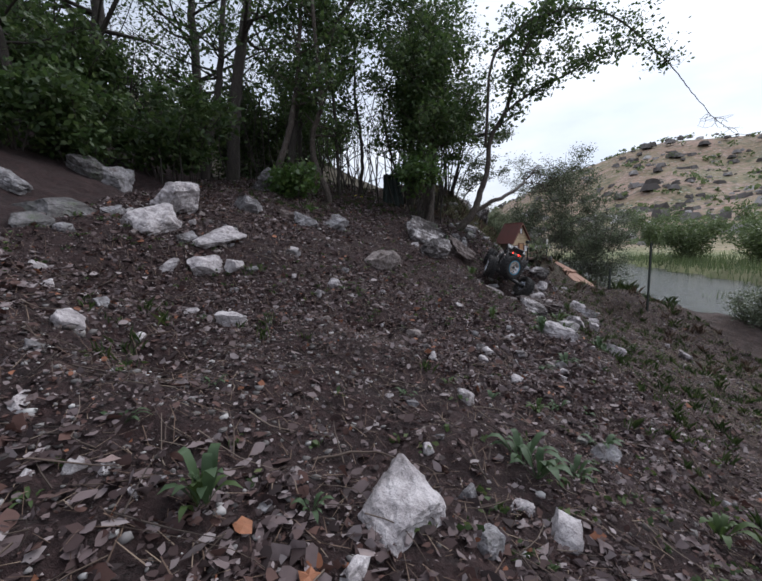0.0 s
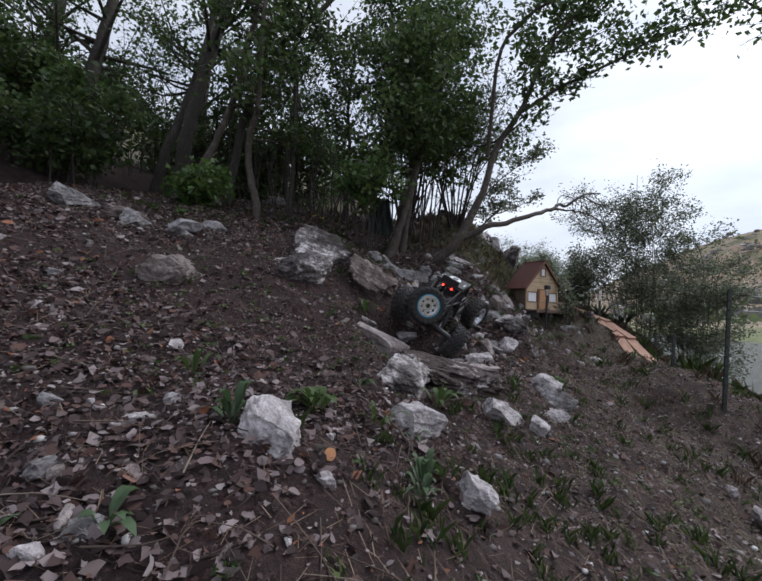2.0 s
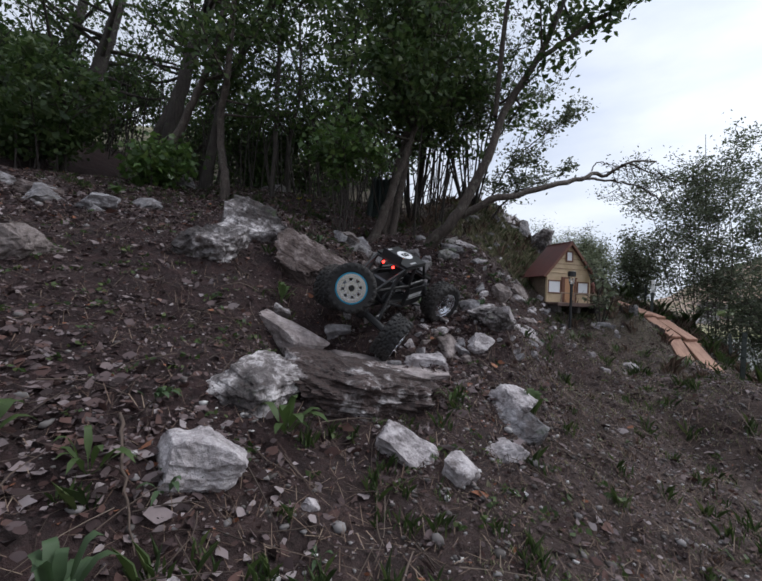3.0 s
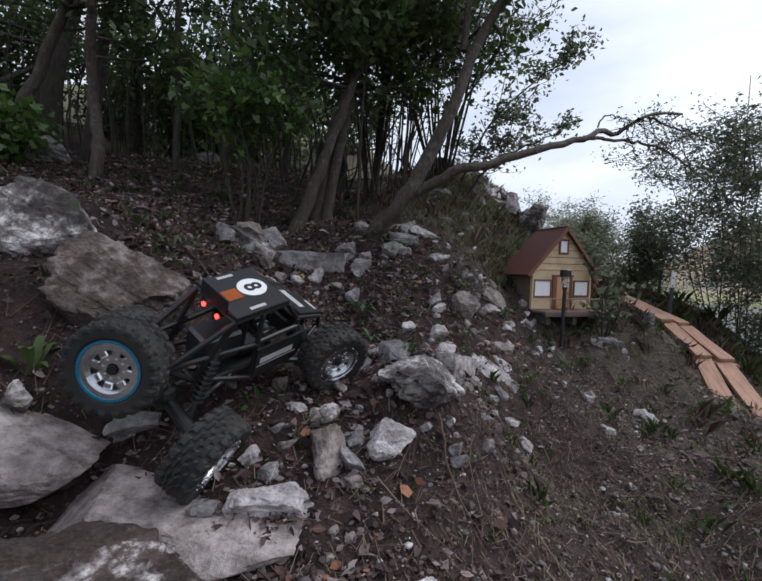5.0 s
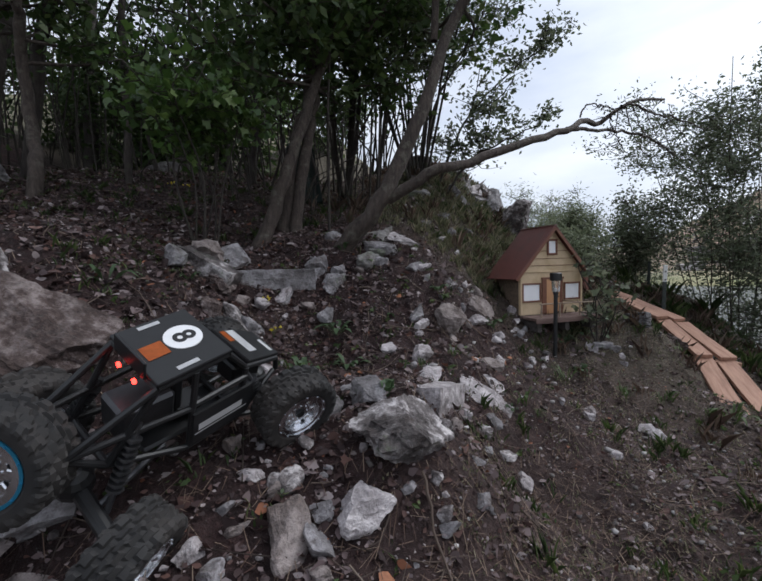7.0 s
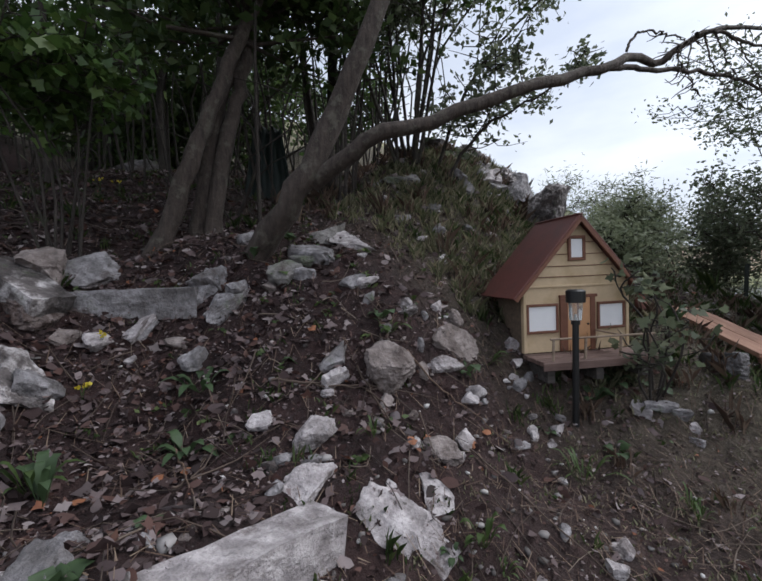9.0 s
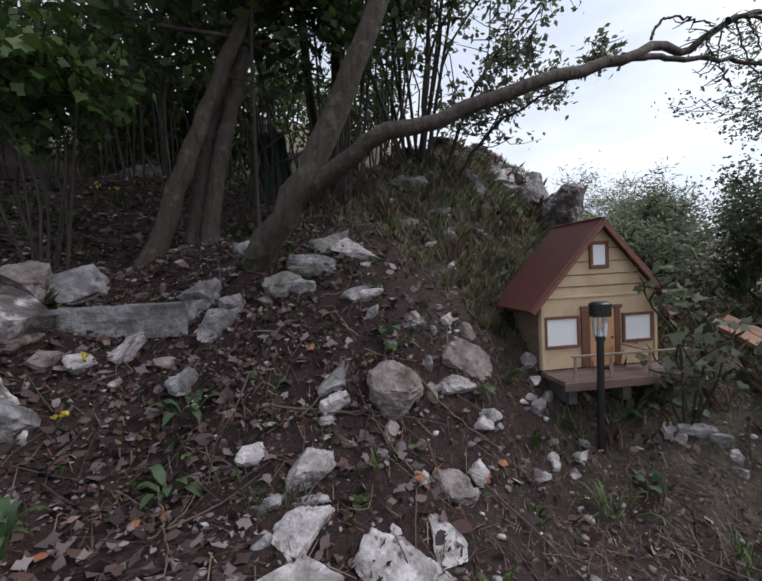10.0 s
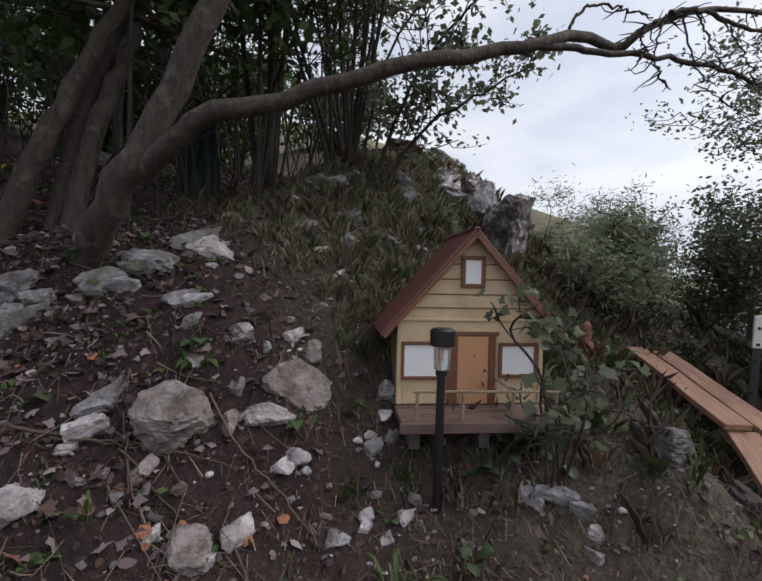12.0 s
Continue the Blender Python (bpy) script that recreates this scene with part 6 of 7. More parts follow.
    # panels
    def panel(name, corners, thick, label=""):
        c = [at(*p) for p in corners]
        n = (c[1] - c[0]).cross(c[3] - c[0]).normalized() * thick * D
        bm = bmesh.new()
        lo, hi = [bm.verts.new(p) for p in c], [bm.verts.new(p + n) for p in c]
        bm.faces.new(lo[::-1])
        bm.faces.new(hi)
        for i in range(4):
            bm.faces.new((lo[i], lo[(i + 1) % 4], hi[(i + 1) % 4], hi[i]))
        bmesh.ops.recalc_face_normals(bm, faces=bm.faces)
        bmesh.ops.bevel(bm, geom=bm.edges, offset=0.008 * D, segments=2, affect="EDGES")
        ob = part(name, bm, BLACK, car, label)
        return ob, c, n * (1.0 / thick / D)

    def decal(name, parent, c, n, u0, u1, v0, v1, material, label, skew=0.0):
        up = n.normalized() * 0.053 * D
        def q(u, v):
            return c[0] + (c[1] - c[0]) * u + (c[3] - c[0]) * v + up
        bm = bmesh.new()
        low = [bm.verts.new(p) for p in (q(u0, v0), q(u1, v0), q(u1, v1 + skew), q(u0, v1 + skew))]
        f = bm.faces.new(low)
        bmesh.ops.solidify(bm, geom=[f], thickness=0.004 * D)
        part(name, bm, material, parent, label)

    roof, c, n = panel("roof_panel", [(-0.52, -0.43, 1.925), (0.33, -0.43, 2.01), (0.33, 0.43, 2.01), (-0.52, 0.43, 1.925)], 0.045, "black roof panel with race number")
    decal("decal", roof, c, n, 0.12, 0.40, 0.36, 0.60, DECAL_ORANGE, "orange patch")
    for v0 in (0.06, 0.88):
        decal("decal", roof, c, n, 0.30, 0.58, v0, v0 + 0.06, DECAL_WHITE, "white bar of lettering")
    mid = c[0] + (c[1] - c[0]) * 0.66 + (c[3] - c[0]) * 0.52
    nn, ux = n.normalized(), (c[1] - c[0]).normalized()
    uy = nn.cross(ux)
    frame_m = Matrix((( ux.x, uy.x, nn.x, mid.x), (ux.y, uy.y, nn.y, mid.y), (ux.z, uy.z, nn.z, mid.z), (0, 0, 0, 1)))
    disc = rod(bmesh.new(), (0, 0, 0.045 * D), (0, 0, 0.055 * D), 0.205 * D, 32)
    bmesh.ops.transform(disc, matrix=frame_m, verts=disc.verts)
    part("number_disc", disc, DECAL_WHITE, roof, "white disc")
    txt = bpy.data.curves.new("digit", "FONT")
    txt.body, txt.size, txt.align_x, txt.align_y, txt.extrude, txt.offset = "8", 0.34 * D, "CENTER", "CENTER", 0.002 * D, 0.008 * D
    tob = new("digit", txt)
    bpy.context.view_layer.update()
    digit = bpy.data.meshes.new_from_object(tob.evaluated_get(bpy.context.evaluated_depsgraph_get()))
    bpy.data.objects.remove(tob)
    digit.materials.clear()
    digit.materials.append(BLACK)
    part("digit", digit, None, roof, "black figure 8", m=frame_m @ Matrix.Translation((0, 0, 0.059 * D)) @ Matrix.Rotation(radians(-90), 4, "Z"))
    hood, c, n = panel("hood_panel", [(0.66, -0.36, 1.58), (1.28, -0.26, 1.33), (1.28, 0.26, 1.33), (0.66, 0.36, 1.58)], 0.045, "black sloping hood panel")
    decal("decal", hood, c, n, 0.25, 0.48, 0.20, 0.85, DECAL_WHITE, "white bar of lettering")
    decal("decal", hood, c, n, 0.08, 0.22, 0.55, 0.85, DECAL_ORANGE, "orange patch")
    decal("decal", hood, c, n, 0.80, 0.90, 0.10, 0.45, DECAL_WHITE, "white bar of lettering")
    for s in (-1, 1):
        cs = [(-0.15, 0.475 * s, 0.76), (0.62, 0.455 * s, 0.80), (0.95, 0.40 * s, 1.28), (-0.15, 0.47 * s, 1.30)]
        side, c, n = panel("side_panel", cs if s < 0 else [cs[1], cs[0], cs[3], cs[2]], 0.035, "black side panel with white lettering bars")
        if s < 0:
            decal("decal", side, c, n, 0.08, 0.85, 0.45, 0.66, DECAL_WHITE, "white bar of lettering")
            decal("decal", side, c, n, 0.02, 0.95, 0.36, 0.40, DECAL_WHITE, "white stripe")
    part("engine_block", boxed(-0.75 * D, -0.15 * D, -0.22 * D, 0.22 * D, 0.80 * D, 1.25 * D, 0.04 * D), STEEL, car)
    part("seat", box(boxed(-0.10 * D, 0.25 * D, -0.16 * D, 0.16 * D, 0.70 * D, 0.86 * D, 0.03 * D), -0.14 * D, -0.02 * D, -0.15 * D, 0.15 * D, 0.86 * D, 1.45 * D, 0.03 * D), BLACK, car)
    part("battery_box", boxed(0.65 * D, 1.10 * D, -0.18 * D, 0.18 * D, 0.85 * D, 1.15 * D, 0.03 * D), BLACK, car)
    part("tail_panel", boxed(-0.56 * D, -0.53 * D, -0.30 * D, 0.30 * D, 1.68 * D, 1.90 * D, 0.01 * D), BLACK, car)
    part("spare_carrier", rod(rod(bmesh.new(), at(-1.30, 0.2, 1.28), at(-1.52, 0.05, 1.20), 0.05 * D, 8), at(-1.30, -0.2, 1.28), at(-1.52, 0.05, 1.20), 0.05 * D, 8), BLACK, car)
    for y in (-0.14, 0.14):
        part("tail_light", rod(bmesh.new(), at(-0.57, y, 1.80), at(-0.595, y, 1.80), 0.032 * D, 14), RED_LAMP, car, "lit red tail light")
    for x, y, z in ((-1.05, -0.5, 0.42), (-1.05, 0.5, 0.60), (1.05, -0.5, 0.62), (1.05, 0.5, 0.56)):
        s = 1 if y > 0 else -1
        e = at(x * 0.62, 0.36 * s, 1.42)
        a = at(x, y, z)
        bm = rod(bmesh.new(), a, e, 0.035 * D, 8)
        for k in range(9):
            p = a + (e - a) * (0.25 + 0.07 * k)
            q = a + (e - a) * (0.275 + 0.07 * k)
            rod(bm, p, q, 0.085 * D, 10)
        part("shock_absorber", bm, STEEL, car)
    for x, s in ((-1, -1), (-1, 1), (1, -1), (1, 1)):
        part("link_arm", rod(bmesh.new(), at(x * 1.1, 0.42 * s, 0.45), at(x * 0.3, 0.25 * s, 0.62), 0.035 * D, 8), STEEL, car)


crawler()


# ---- what covers the ground, too many to count ----
def scatter(n, r, density):
    """Places on the ground thinned by a density between 0 and 1."""
    x, y = r.uniform(-2.3, 2.6, n), r.uniform(-1.5, 5.0, n)
    keep = r.uniform(0, 1, n) < density(x, y)
    x, y = x[keep], y[keep]
    return x, y, lie(x, y)


def slope_normal(x, y):
    e = 0.03
    nz = np.stack([-(height(x + e, y) - height(x - e, y)) / (2 * e), -(height(x, y + e) - height(x, y - e)) / (2 * e), np.ones_like(x)], -1)
    return nz / np.linalg.norm(nz, axis=1, keepdims=True)


def path_side(x, y):
    """1 on the open right-hand track, 0 up on the bank."""
    return ramp(x - 0.22 * (y - 1.0), 0.35, 1.0)


r = np.random.default_rng(31)
def litter(n, size, density, name, label, corners=8, aspect=0.58):
    x, y, z = scatter(n, r, density)
    size = size * r.uniform(0.45, 1.3, len(x))
    P = leaf_polys(np.stack([x, y, z + r.uniform(0.003, 0.014, len(x))], -1), size, r, 0, aspect, slope_normal(x, y), corners)
    tagged(new(name, polygons(name, P, LITTER)), label, "leaf litter", kind="stuff")


def bank(x, y):
    return (1 - 0.72 * path_side(x, y)) * (0.28 + 0.72 * ramp(hash_noise(x, y, 2.2, 9), 0.36, 0.64))


litter(110000, 0.026, bank, "leaf_litter", "brown and grey dead leaves strewn over the soil")
litter(70000, 0.026, lambda x, y: np.exp(-((x - 0.52) / 0.30) ** 2 - ((y - 2.60) / 0.38) ** 2) + 0.8 * np.exp(-((x - 0.75) / 0.25) ** 2 - ((y - 2.98) / 0.25) ** 2) + 0.7 * np.exp(-((x - 0.1) / 0.5) ** 2 - ((y + 0.1) / 0.5) ** 2), "leaf_drift", "drift of grey-mauve dead leaves lying thickly on the bank", 10, 0.9)
litter(200000, 0.010, lambda x, y: 0.35 + 0.65 * ramp(hash_noise(x, y, 4.0, 19), 0.3, 0.7), "leaf_crumbs", "broken leaf crumbs and bark chips on the soil")

x, y, z = scatter(110000, r, lambda x, y: 0.30 + 0.70 * path_side(x, y) * (0.4 + 0.6 * ramp(hash_noise(x, y, 2.0, 51), 0.35, 0.6)) * (1 - 0.5 * ramp(y, 2.5, 3.0)))
n = len(x)
a = r.uniform(0, 2 * math.pi, n)
ln = r.uniform(0.010, 0.050, n)
w = r.uniform(0.0005, 0.0013, n)
dx, dy = np.cos(a) * ln / 2, np.sin(a) * ln / 2
rise = r.uniform(0.0, 0.014, n)
p0, p1 = np.stack([x - dx, y - dy, lie(x - dx, y - dy) + 0.003], -1), np.stack([x + dx, y + dy, lie(x + dx, y + dy) + 0.004 + rise], -1)
sd = np.stack([-np.sin(a) * w, np.cos(a) * w, np.zeros(n)], -1)
up = np.array([0, 0, 0.002])
tagged(new("dry_grass", polygons("dry_grass", np.stack([p0 - sd, p0 + sd, p1 + sd * 0.5, p1 - sd * 0.5], 1) + up, STRAW)), "pale dry grass stalks and needles on the track", "dry grass", kind="stuff")

runs = []
for k in range(4200):
    tx, ty = r.uniform(-2.0, 2.3), r.uniform(-1.3, 4.4)
    a, ln = r.uniform(0, 6.28), r.uniform(0.03, 0.20)
    pts = []
    for s in (-0.5, 0.0, 0.5):
        qx, qy = tx + math.cos(a) * ln * s + r.normal(0, 0.010), ty + math.sin(a) * ln * s + r.normal(0, 0.010)
        pts.append((qx, qy, float(lie(qx, qy)) + 0.006 + abs(r.normal(0, 0.008))))
    runs.append((spline(pts, 5), np.linspace(0.0008 + 0.0018 * r.uniform() ** 2, 0.0006, 5), 3, 0.1, k))
tagged(new("twigs", tubes_mesh("twigs", runs, TWIG)), "thin dead twigs lying on the ground", "twigs", kind="stuff")


def pebbles(n, lo, hi, density, name, label):
    x, y, z = scatter(n, r, density)
    m = len(x)
    bm = bmesh.new()
    bmesh.ops.create_icosphere(bm, subdivisions=1, radius=1)
    S = np.array([v.co for v in bm.verts])
    F3 = np.array([[v.index for v in f.verts] for f in bm.faces])
    bm.free()
    size = lo + (hi - lo) * r.uniform(0, 1, m) ** 3
    shape = r.uniform(0.5, 1.0, (m, 1, 3)) * size[:, None, None] * np.array([1, 0.9, 0.65])
    P = S[None] / (np.abs(S) ** 4).sum(1)[None, :, None] ** 0.25 * (1 + r.uniform(-0.45, 0.10, (m, len(S), 1))) * shape
    a = r.uniform(0, 6.28, m)
    c, s = np.cos(a)[:, None], np.sin(a)[:, None]
    P = np.stack([P[..., 0] * c - P[..., 1] * s, P[..., 0] * s + P[..., 1] * c, P[..., 2]], -1) + np.stack([x, y, z + size * 0.22], -1)[:, None]
    faces = (F3[None] + (np.arange(m) * len(S))[:, None, None]).reshape(-1, 3)
    me = bpy.data.meshes.new(name)
    me.vertices.add(m * len(S))
    me.vertices.foreach_set("co", P.astype(np.float32).ravel())
    me.loops.add(faces.size)
    me.loops.foreach_set("vertex_index", faces.astype(np.int32).ravel())
    me.polygons.add(len(faces))
    me.polygons.foreach_set("loop_start", np.arange(0, faces.size, 3, dtype=np.int32))
    me.update(calc_edges=True)
    me.materials.append(GRAVEL)
    tagged(new(name, me), label, "gravel", kind="stuff")


pebbles(46000, 0.0022, 0.014, lambda x, y: (0.10 + 0.90 * ramp(hash_noise(x, y, 1.7, 12), 0.4, 0.7)) * (0.35 + 0.65 * np.maximum(path_side(x, y), 1 - ramp(y, 0.6, 1.6))), "gravel", "small pale limestone chips scattered over the soil")
pebbles(3000, 0.008, 0.022, lambda x, y: (0.12 + 0.88 * ramp(hash_noise(x, y, 1.9, 22), 0.45, 0.7)) * (0.4 + 0.6 * np.maximum(path_side(x, y), 1 - ramp(y, 0.6, 1.6))), "rubble", "fist-broken grey and pale limestone rubble on the soil")


def tufts(n, density, tall, wide, blades, material, name, label):
    x, y, z = scatter(n, r, density)
    k = blades
    X, Y = np.repeat(x, k) + r.normal(0, wide * 0.35, len(x) * k), np.repeat(y, k) + r.normal(0, wide * 0.35, len(x) * k)
    Z = lie(X, Y) - 0.004
    m = len(X)
    h = np.repeat(tall * r.uniform(0.5, 1.2, len(x)), k) * r.uniform(0.4, 1.1, m)
    a = r.uniform(0, 6.28, m)
    bend = h * r.uniform(0.15, 0.9, m)
    tip = np.stack([X + np.cos(a) * bend, Y + np.sin(a) * bend, Z + h], -1)
    mid = np.stack([X + np.cos(a) * bend * 0.3, Y + np.sin(a) * bend * 0.3, Z + h * 0.62], -1)
    b = np.stack([X, Y, Z], -1)
    w = r.uniform(0.0010, 0.0024, m)
    sd = np.stack([-np.sin(a) * w, np.cos(a) * w, np.zeros(m)], -1)
    tagged(new(name, polygons(name, np.stack([b - sd, b + sd, mid + sd, tip, mid - sd], 1), material)), label, "grass", kind="stuff")


tufts(9000, lambda x, y: 0.12 * ramp(x, 0.7, 1.4) + 0.25 * ramp(x - 0.25 * y, 0.0, 0.5) * (1 - ramp(y, 1.2, 2.2)) * ramp(hash_noise(x, y, 2.4, 41), 0.4, 0.6) + 0.16 * ramp(hash_noise(x, y, 1.4, 15), 0.55, 0.75) + 0.9 * ramp(y, 3.45, 4.0) * ramp(x, 0.3, 0.6), 0.05, 0.03, 14, GRASS, "grass", "sparse green grass tufts on soil and bank")
tufts(2200, lambda x, y: ramp(y, 3.3, 3.9) * ramp(x, -0.2, 0.5) + 0.25 * ramp(x, 1.3, 1.9), 0.09, 0.04, 16, STRAW, "dry_tufts", "dry grass tufts on the bank")
tufts(34000, lambda x, y: 0.9 * ramp(y, 3.4, 3.7) * ramp(x - 0.1 * y, -0.1, 0.2) * ramp(1.75 - x, 0, 0.3), 0.055, 0.03, 10, BANK_GRASS, "bank_grass", "olive and straw-coloured grass matting the slope behind the house")
tufts(5200, lambda x, y: (0.10 + 0.90 * ramp(hash_noise(x, y, 2.1, 61), 0.52, 0.68)) * ramp(y, 1.6, 2.1) * (1 - ramp(y, 3.2, 3.6)) * (1 - 0.7 * path_side(x, y)), 0.030, 0.035, 9, GRASS, "grass_wisps", "low green grass wisps creeping through the litter")
x, y, z = scatter(3200, r, lambda x, y: 0.14 + 0.88 * ramp(hash_noise(x, y, 1.5, 33), 0.55, 0.75))
c = np.repeat(np.stack([x, y, z + 0.010], -1), 7, axis=0) + r.normal(0, 0.011, (7 * len(x), 3)) * [1, 1, 0.4]
tagged(new("seedlings", polygons("seedlings", leaf_polys(c, 0.017, r, -0.1, 0.6), GRASS)), "small green seedlings sprouting through the litter", "seedlings", kind="stuff")
tufts(500, lambda x, y: ramp(x, 2.0, 2.4) * ramp(y, 1.5, 3.0), 0.15, 0.06, 18, GRASS, "tall_grass", "tall green grass by the fence")


tufts(4200, lambda x, y: np.exp(-((x - 1.15) / 0.22) ** 2 - ((y - 1.85) / 0.30) ** 2) + 0.5 * np.exp(-((x - 1.45) / 0.35) ** 2 - ((y - 1.9) / 0.5) ** 2) + 0.8 * np.exp(-((x - 1.02) / 0.10) ** 2 - ((y - 2.10) / 0.12) ** 2), 0.022, 0.05, 12, STRAW, "needle_mats", "matted rusty dry grass and needles below the boulder")


tufts(30000, lambda x, y: ramp(x - 0.12 * y, 0.60, 1.05) * (0.25 + 0.75 * ramp(hash_noise(x, y, 3.1, 71), 0.35, 0.6)) * (1 - 0.6 * ramp(y, 2.7, 3.2)), 0.016, 0.045, 9, BANK_GRASS, "trodden_grass", "trodden olive and straw-coloured grass on the open slope")


# scrub and stones on the far hill, reeds along the far bank of the pond
turn, reach = r.uniform(0.35, 1.35, 2600), r.uniform(34, 125, 2600)
x, y = reach * np.sin(turn), reach * np.cos(turn)
z = lie(x, y) + swell(x, y)
c = np.repeat(np.stack([x, y, z + 0.2], -1)[:330], 14, axis=0) + r.normal(0, 0.5, (4620, 3)) * [1, 1, 0.45]
tagged(new("hill_scrub", polygons("hill_scrub", leaf_polys(c, 0.6, r, -0.1, 0.7), FAR_LEAVES)), "low green scrub dotted over the far hill", "scrub", kind="stuff")
n = 1100
size = r.uniform(0.25, 1.3, n) * r.uniform(0.4, 1, n)
corner = np.array([[-1, -1, -0.4], [1, -0.8, -0.4], [0.9, 1, -0.4], [-0.8, 0.9, -0.4], [-0.6, -0.5, 0.5], [0.5, -0.6, 0.6], [0.6, 0.4, 0.45], [-0.5, 0.6, 0.55]])
V = corner[None] * size[:, None, None] * r.uniform(0.6, 1.2, (n, 8, 3)) + np.stack([x, y, z], -1)[1500:, None]
faces = [tuple(8 * k + i for i in f) for k in range(n) for f in ((0, 1, 5, 4), (1, 2, 6, 5), (2, 3, 7, 6), (3, 0, 4, 7), (4, 5, 6, 7))]
tagged(new("hill_stones", faces_mesh("hill_stones", V.reshape(-1, 3), faces, GRAVEL)), "pale stones scattered over the far hill", "stones", kind="stuff")
n = 9000
y = r.uniform(2.0, 16.0, n)
x = 3.7 + 0.36 * y + np.abs(r.normal(0, 1.0, n)) * 3.0
b = np.stack([x, y, lie(x, y) - 0.02], -1)
h = r.uniform(0.10, 0.42, n)
a = r.uniform(0, 6.28, n)
side = np.stack([np.cos(a), np.sin(a), np.zeros(n)], -1) * 0.012
tip = b + np.stack([np.cos(a + 1.2) * h * 0.35, np.sin(a + 1.2) * h * 0.35, h], -1)
tagged(new("reeds", polygons("reeds", np.stack([b - side, b + side, tip], 1), FAR_LEAVES)), "green reeds and long grass along the far bank", "reeds", kind="stuff")


# broad-leaved weeds
def weed(x, y, n, size, seed, label="broad-leaved green weed growing in the soil", aspect=0.45, material=None, rise=0.8):
    r = np.random.default_rng(seed)
    z = float(lie(x, y))
    top = thing("weed", Matrix.Translation((x, y, z - 0.004)), label, "weed", "weeds on the slope")
    for k in range(n):
        a = r.uniform(0, 6.28)
        ln = size * r.uniform(0.6, 1.1)
        el = rise * r.uniform(0.5, 1.2)
        d = np.array([math.cos(a) * math.cos(el), math.sin(a) * math.cos(el), math.sin(el)])
        s = np.array([-math.sin(a), math.cos(a), 0])
        u = np.cross(d, s)
        b0 = d * ln * 0.25
        w = ln * aspect * 0.5
        c = d * ln - np.array([0, 0, ln * 0.30])
        steps = [np.zeros(3), b0 * 0.9] + [b0 + (c - b0) * f + np.array([0, 0, 0.22 * ln * math.sin(f * 3.1)]) for f in (0, 0.25, 0.5, 0.75, 1)]
        wid = [0.10, 0.10, 0.15, 0.85, 1.0, 0.7, 0.05]
        rows = []
        for i in range(7):
            jag = 1 + 0.14 * ((i % 2) * 2 - 1)
            rows.append([steps[i] - s * w * wid[i] * jag + u * 0.12 * w, steps[i], steps[i] + s * w * wid[i] * jag + u * 0.12 * w])
        verts = [p for row in rows for p in row]
        faces = [(3 * i + j, 3 * i + j + 1, 3 * i + j + 4, 3 * i + j + 3) for i in range(6) for j in range(2)]
        part("leaf", faces_mesh("leaf", verts, faces, material or WEED_LEAVES, True), None, top)
    return top


LOW, CLOVER = "low rosette of jagged green leaves in the soil", "small round-leaved green seedling"
# weeds over the slope
weed(-1.145, -0.854, 12, 0.125, 101, "broad-leaved green weed growing in the soil", 0.16, None, 1.15)
weed(-1.156, -0.863, 9, 0.086, 102, "broad-leaved green weed growing in the soil", 0.16, GRASS, 1.15)
weed(-0.501, -0.536, 12, 0.125, 103, "broad-leaved green weed growing in the soil", 0.17, None, 1.15)
weed(-0.491, -0.591, 10, 0.125, 104, "broad-leaved green weed growing in the soil", 0.19, None, 1.15)
weed(0.241, 0.752, 12, 0.125, 105, "low rosette of rounded green leaves", 0.25, GRASS, 0.80)
weed(-1.338, -0.696, 9, 0.062, 106, "broad-leaved green weed growing in the soil", 0.15, None, 0.80)
weed(-1.254, -0.431, 8, 0.048, 107, "broad-leaved green weed growing in the soil", 0.15, None, 0.80)
weed(-1.370, -0.878, 9, 0.034, 108, "broad-leaved green weed growing in the soil", 0.19, GRASS, 0.80)
weed(-0.995, -0.811, 10, 0.048, 109, "broad-leaved green weed growing in the soil", 0.19, None, 0.80)
weed(-0.145, -0.326, 10, 0.105, 110, "broad-leaved green weed growing in the soil", 0.19, None, 0.80)
weed(-0.043, -0.622, 12, 0.106, 111, "broad-leaved green weed growing in the soil", 0.19, GRASS, 1.15)
weed(-0.382, -0.560, 10, 0.083, 112, "broad-leaved green weed growing in the soil", 0.19, None, 0.80)
weed(0.104, 0.548, 12, 0.125, 113, "broad-leaved green weed growing in the soil", 0.19, None, 1.15)
weed(0.384, 0.828, 8, 0.125, 114, "broad-leaved green weed growing in the soil", 0.12, GRASS, 1.15)
weed(-0.751, -0.304, 10, 0.052, 115, "broad-leaved green weed growing in the soil", 0.19, None, 0.80)
weed(0.070, 0.253, 10, 0.080, 116, "broad-leaved green weed growing in the soil", 0.22, None, 0.80)
weed(-0.291, -0.193, 12, 0.076, 117, "broad-leaved green weed growing in the soil", 0.19, GRASS, 1.15)
weed(-0.071, 0.193, 10, 0.064, 118, "broad-leaved green weed growing in the soil", 0.22, None, 0.80)
weed(-0.456, -0.205, 9, 0.050, 119, "broad-leaved green weed growing in the soil", 0.19, None, 0.80)
weed(-0.596, -0.197, 9, 0.051, 120, "broad-leaved green weed growing in the soil", 0.15, GRASS, 0.80)
weed(-0.169, -0.113, 10, 0.065, 121, "broad-leaved green weed growing in the soil", 0.19, None, 0.80)
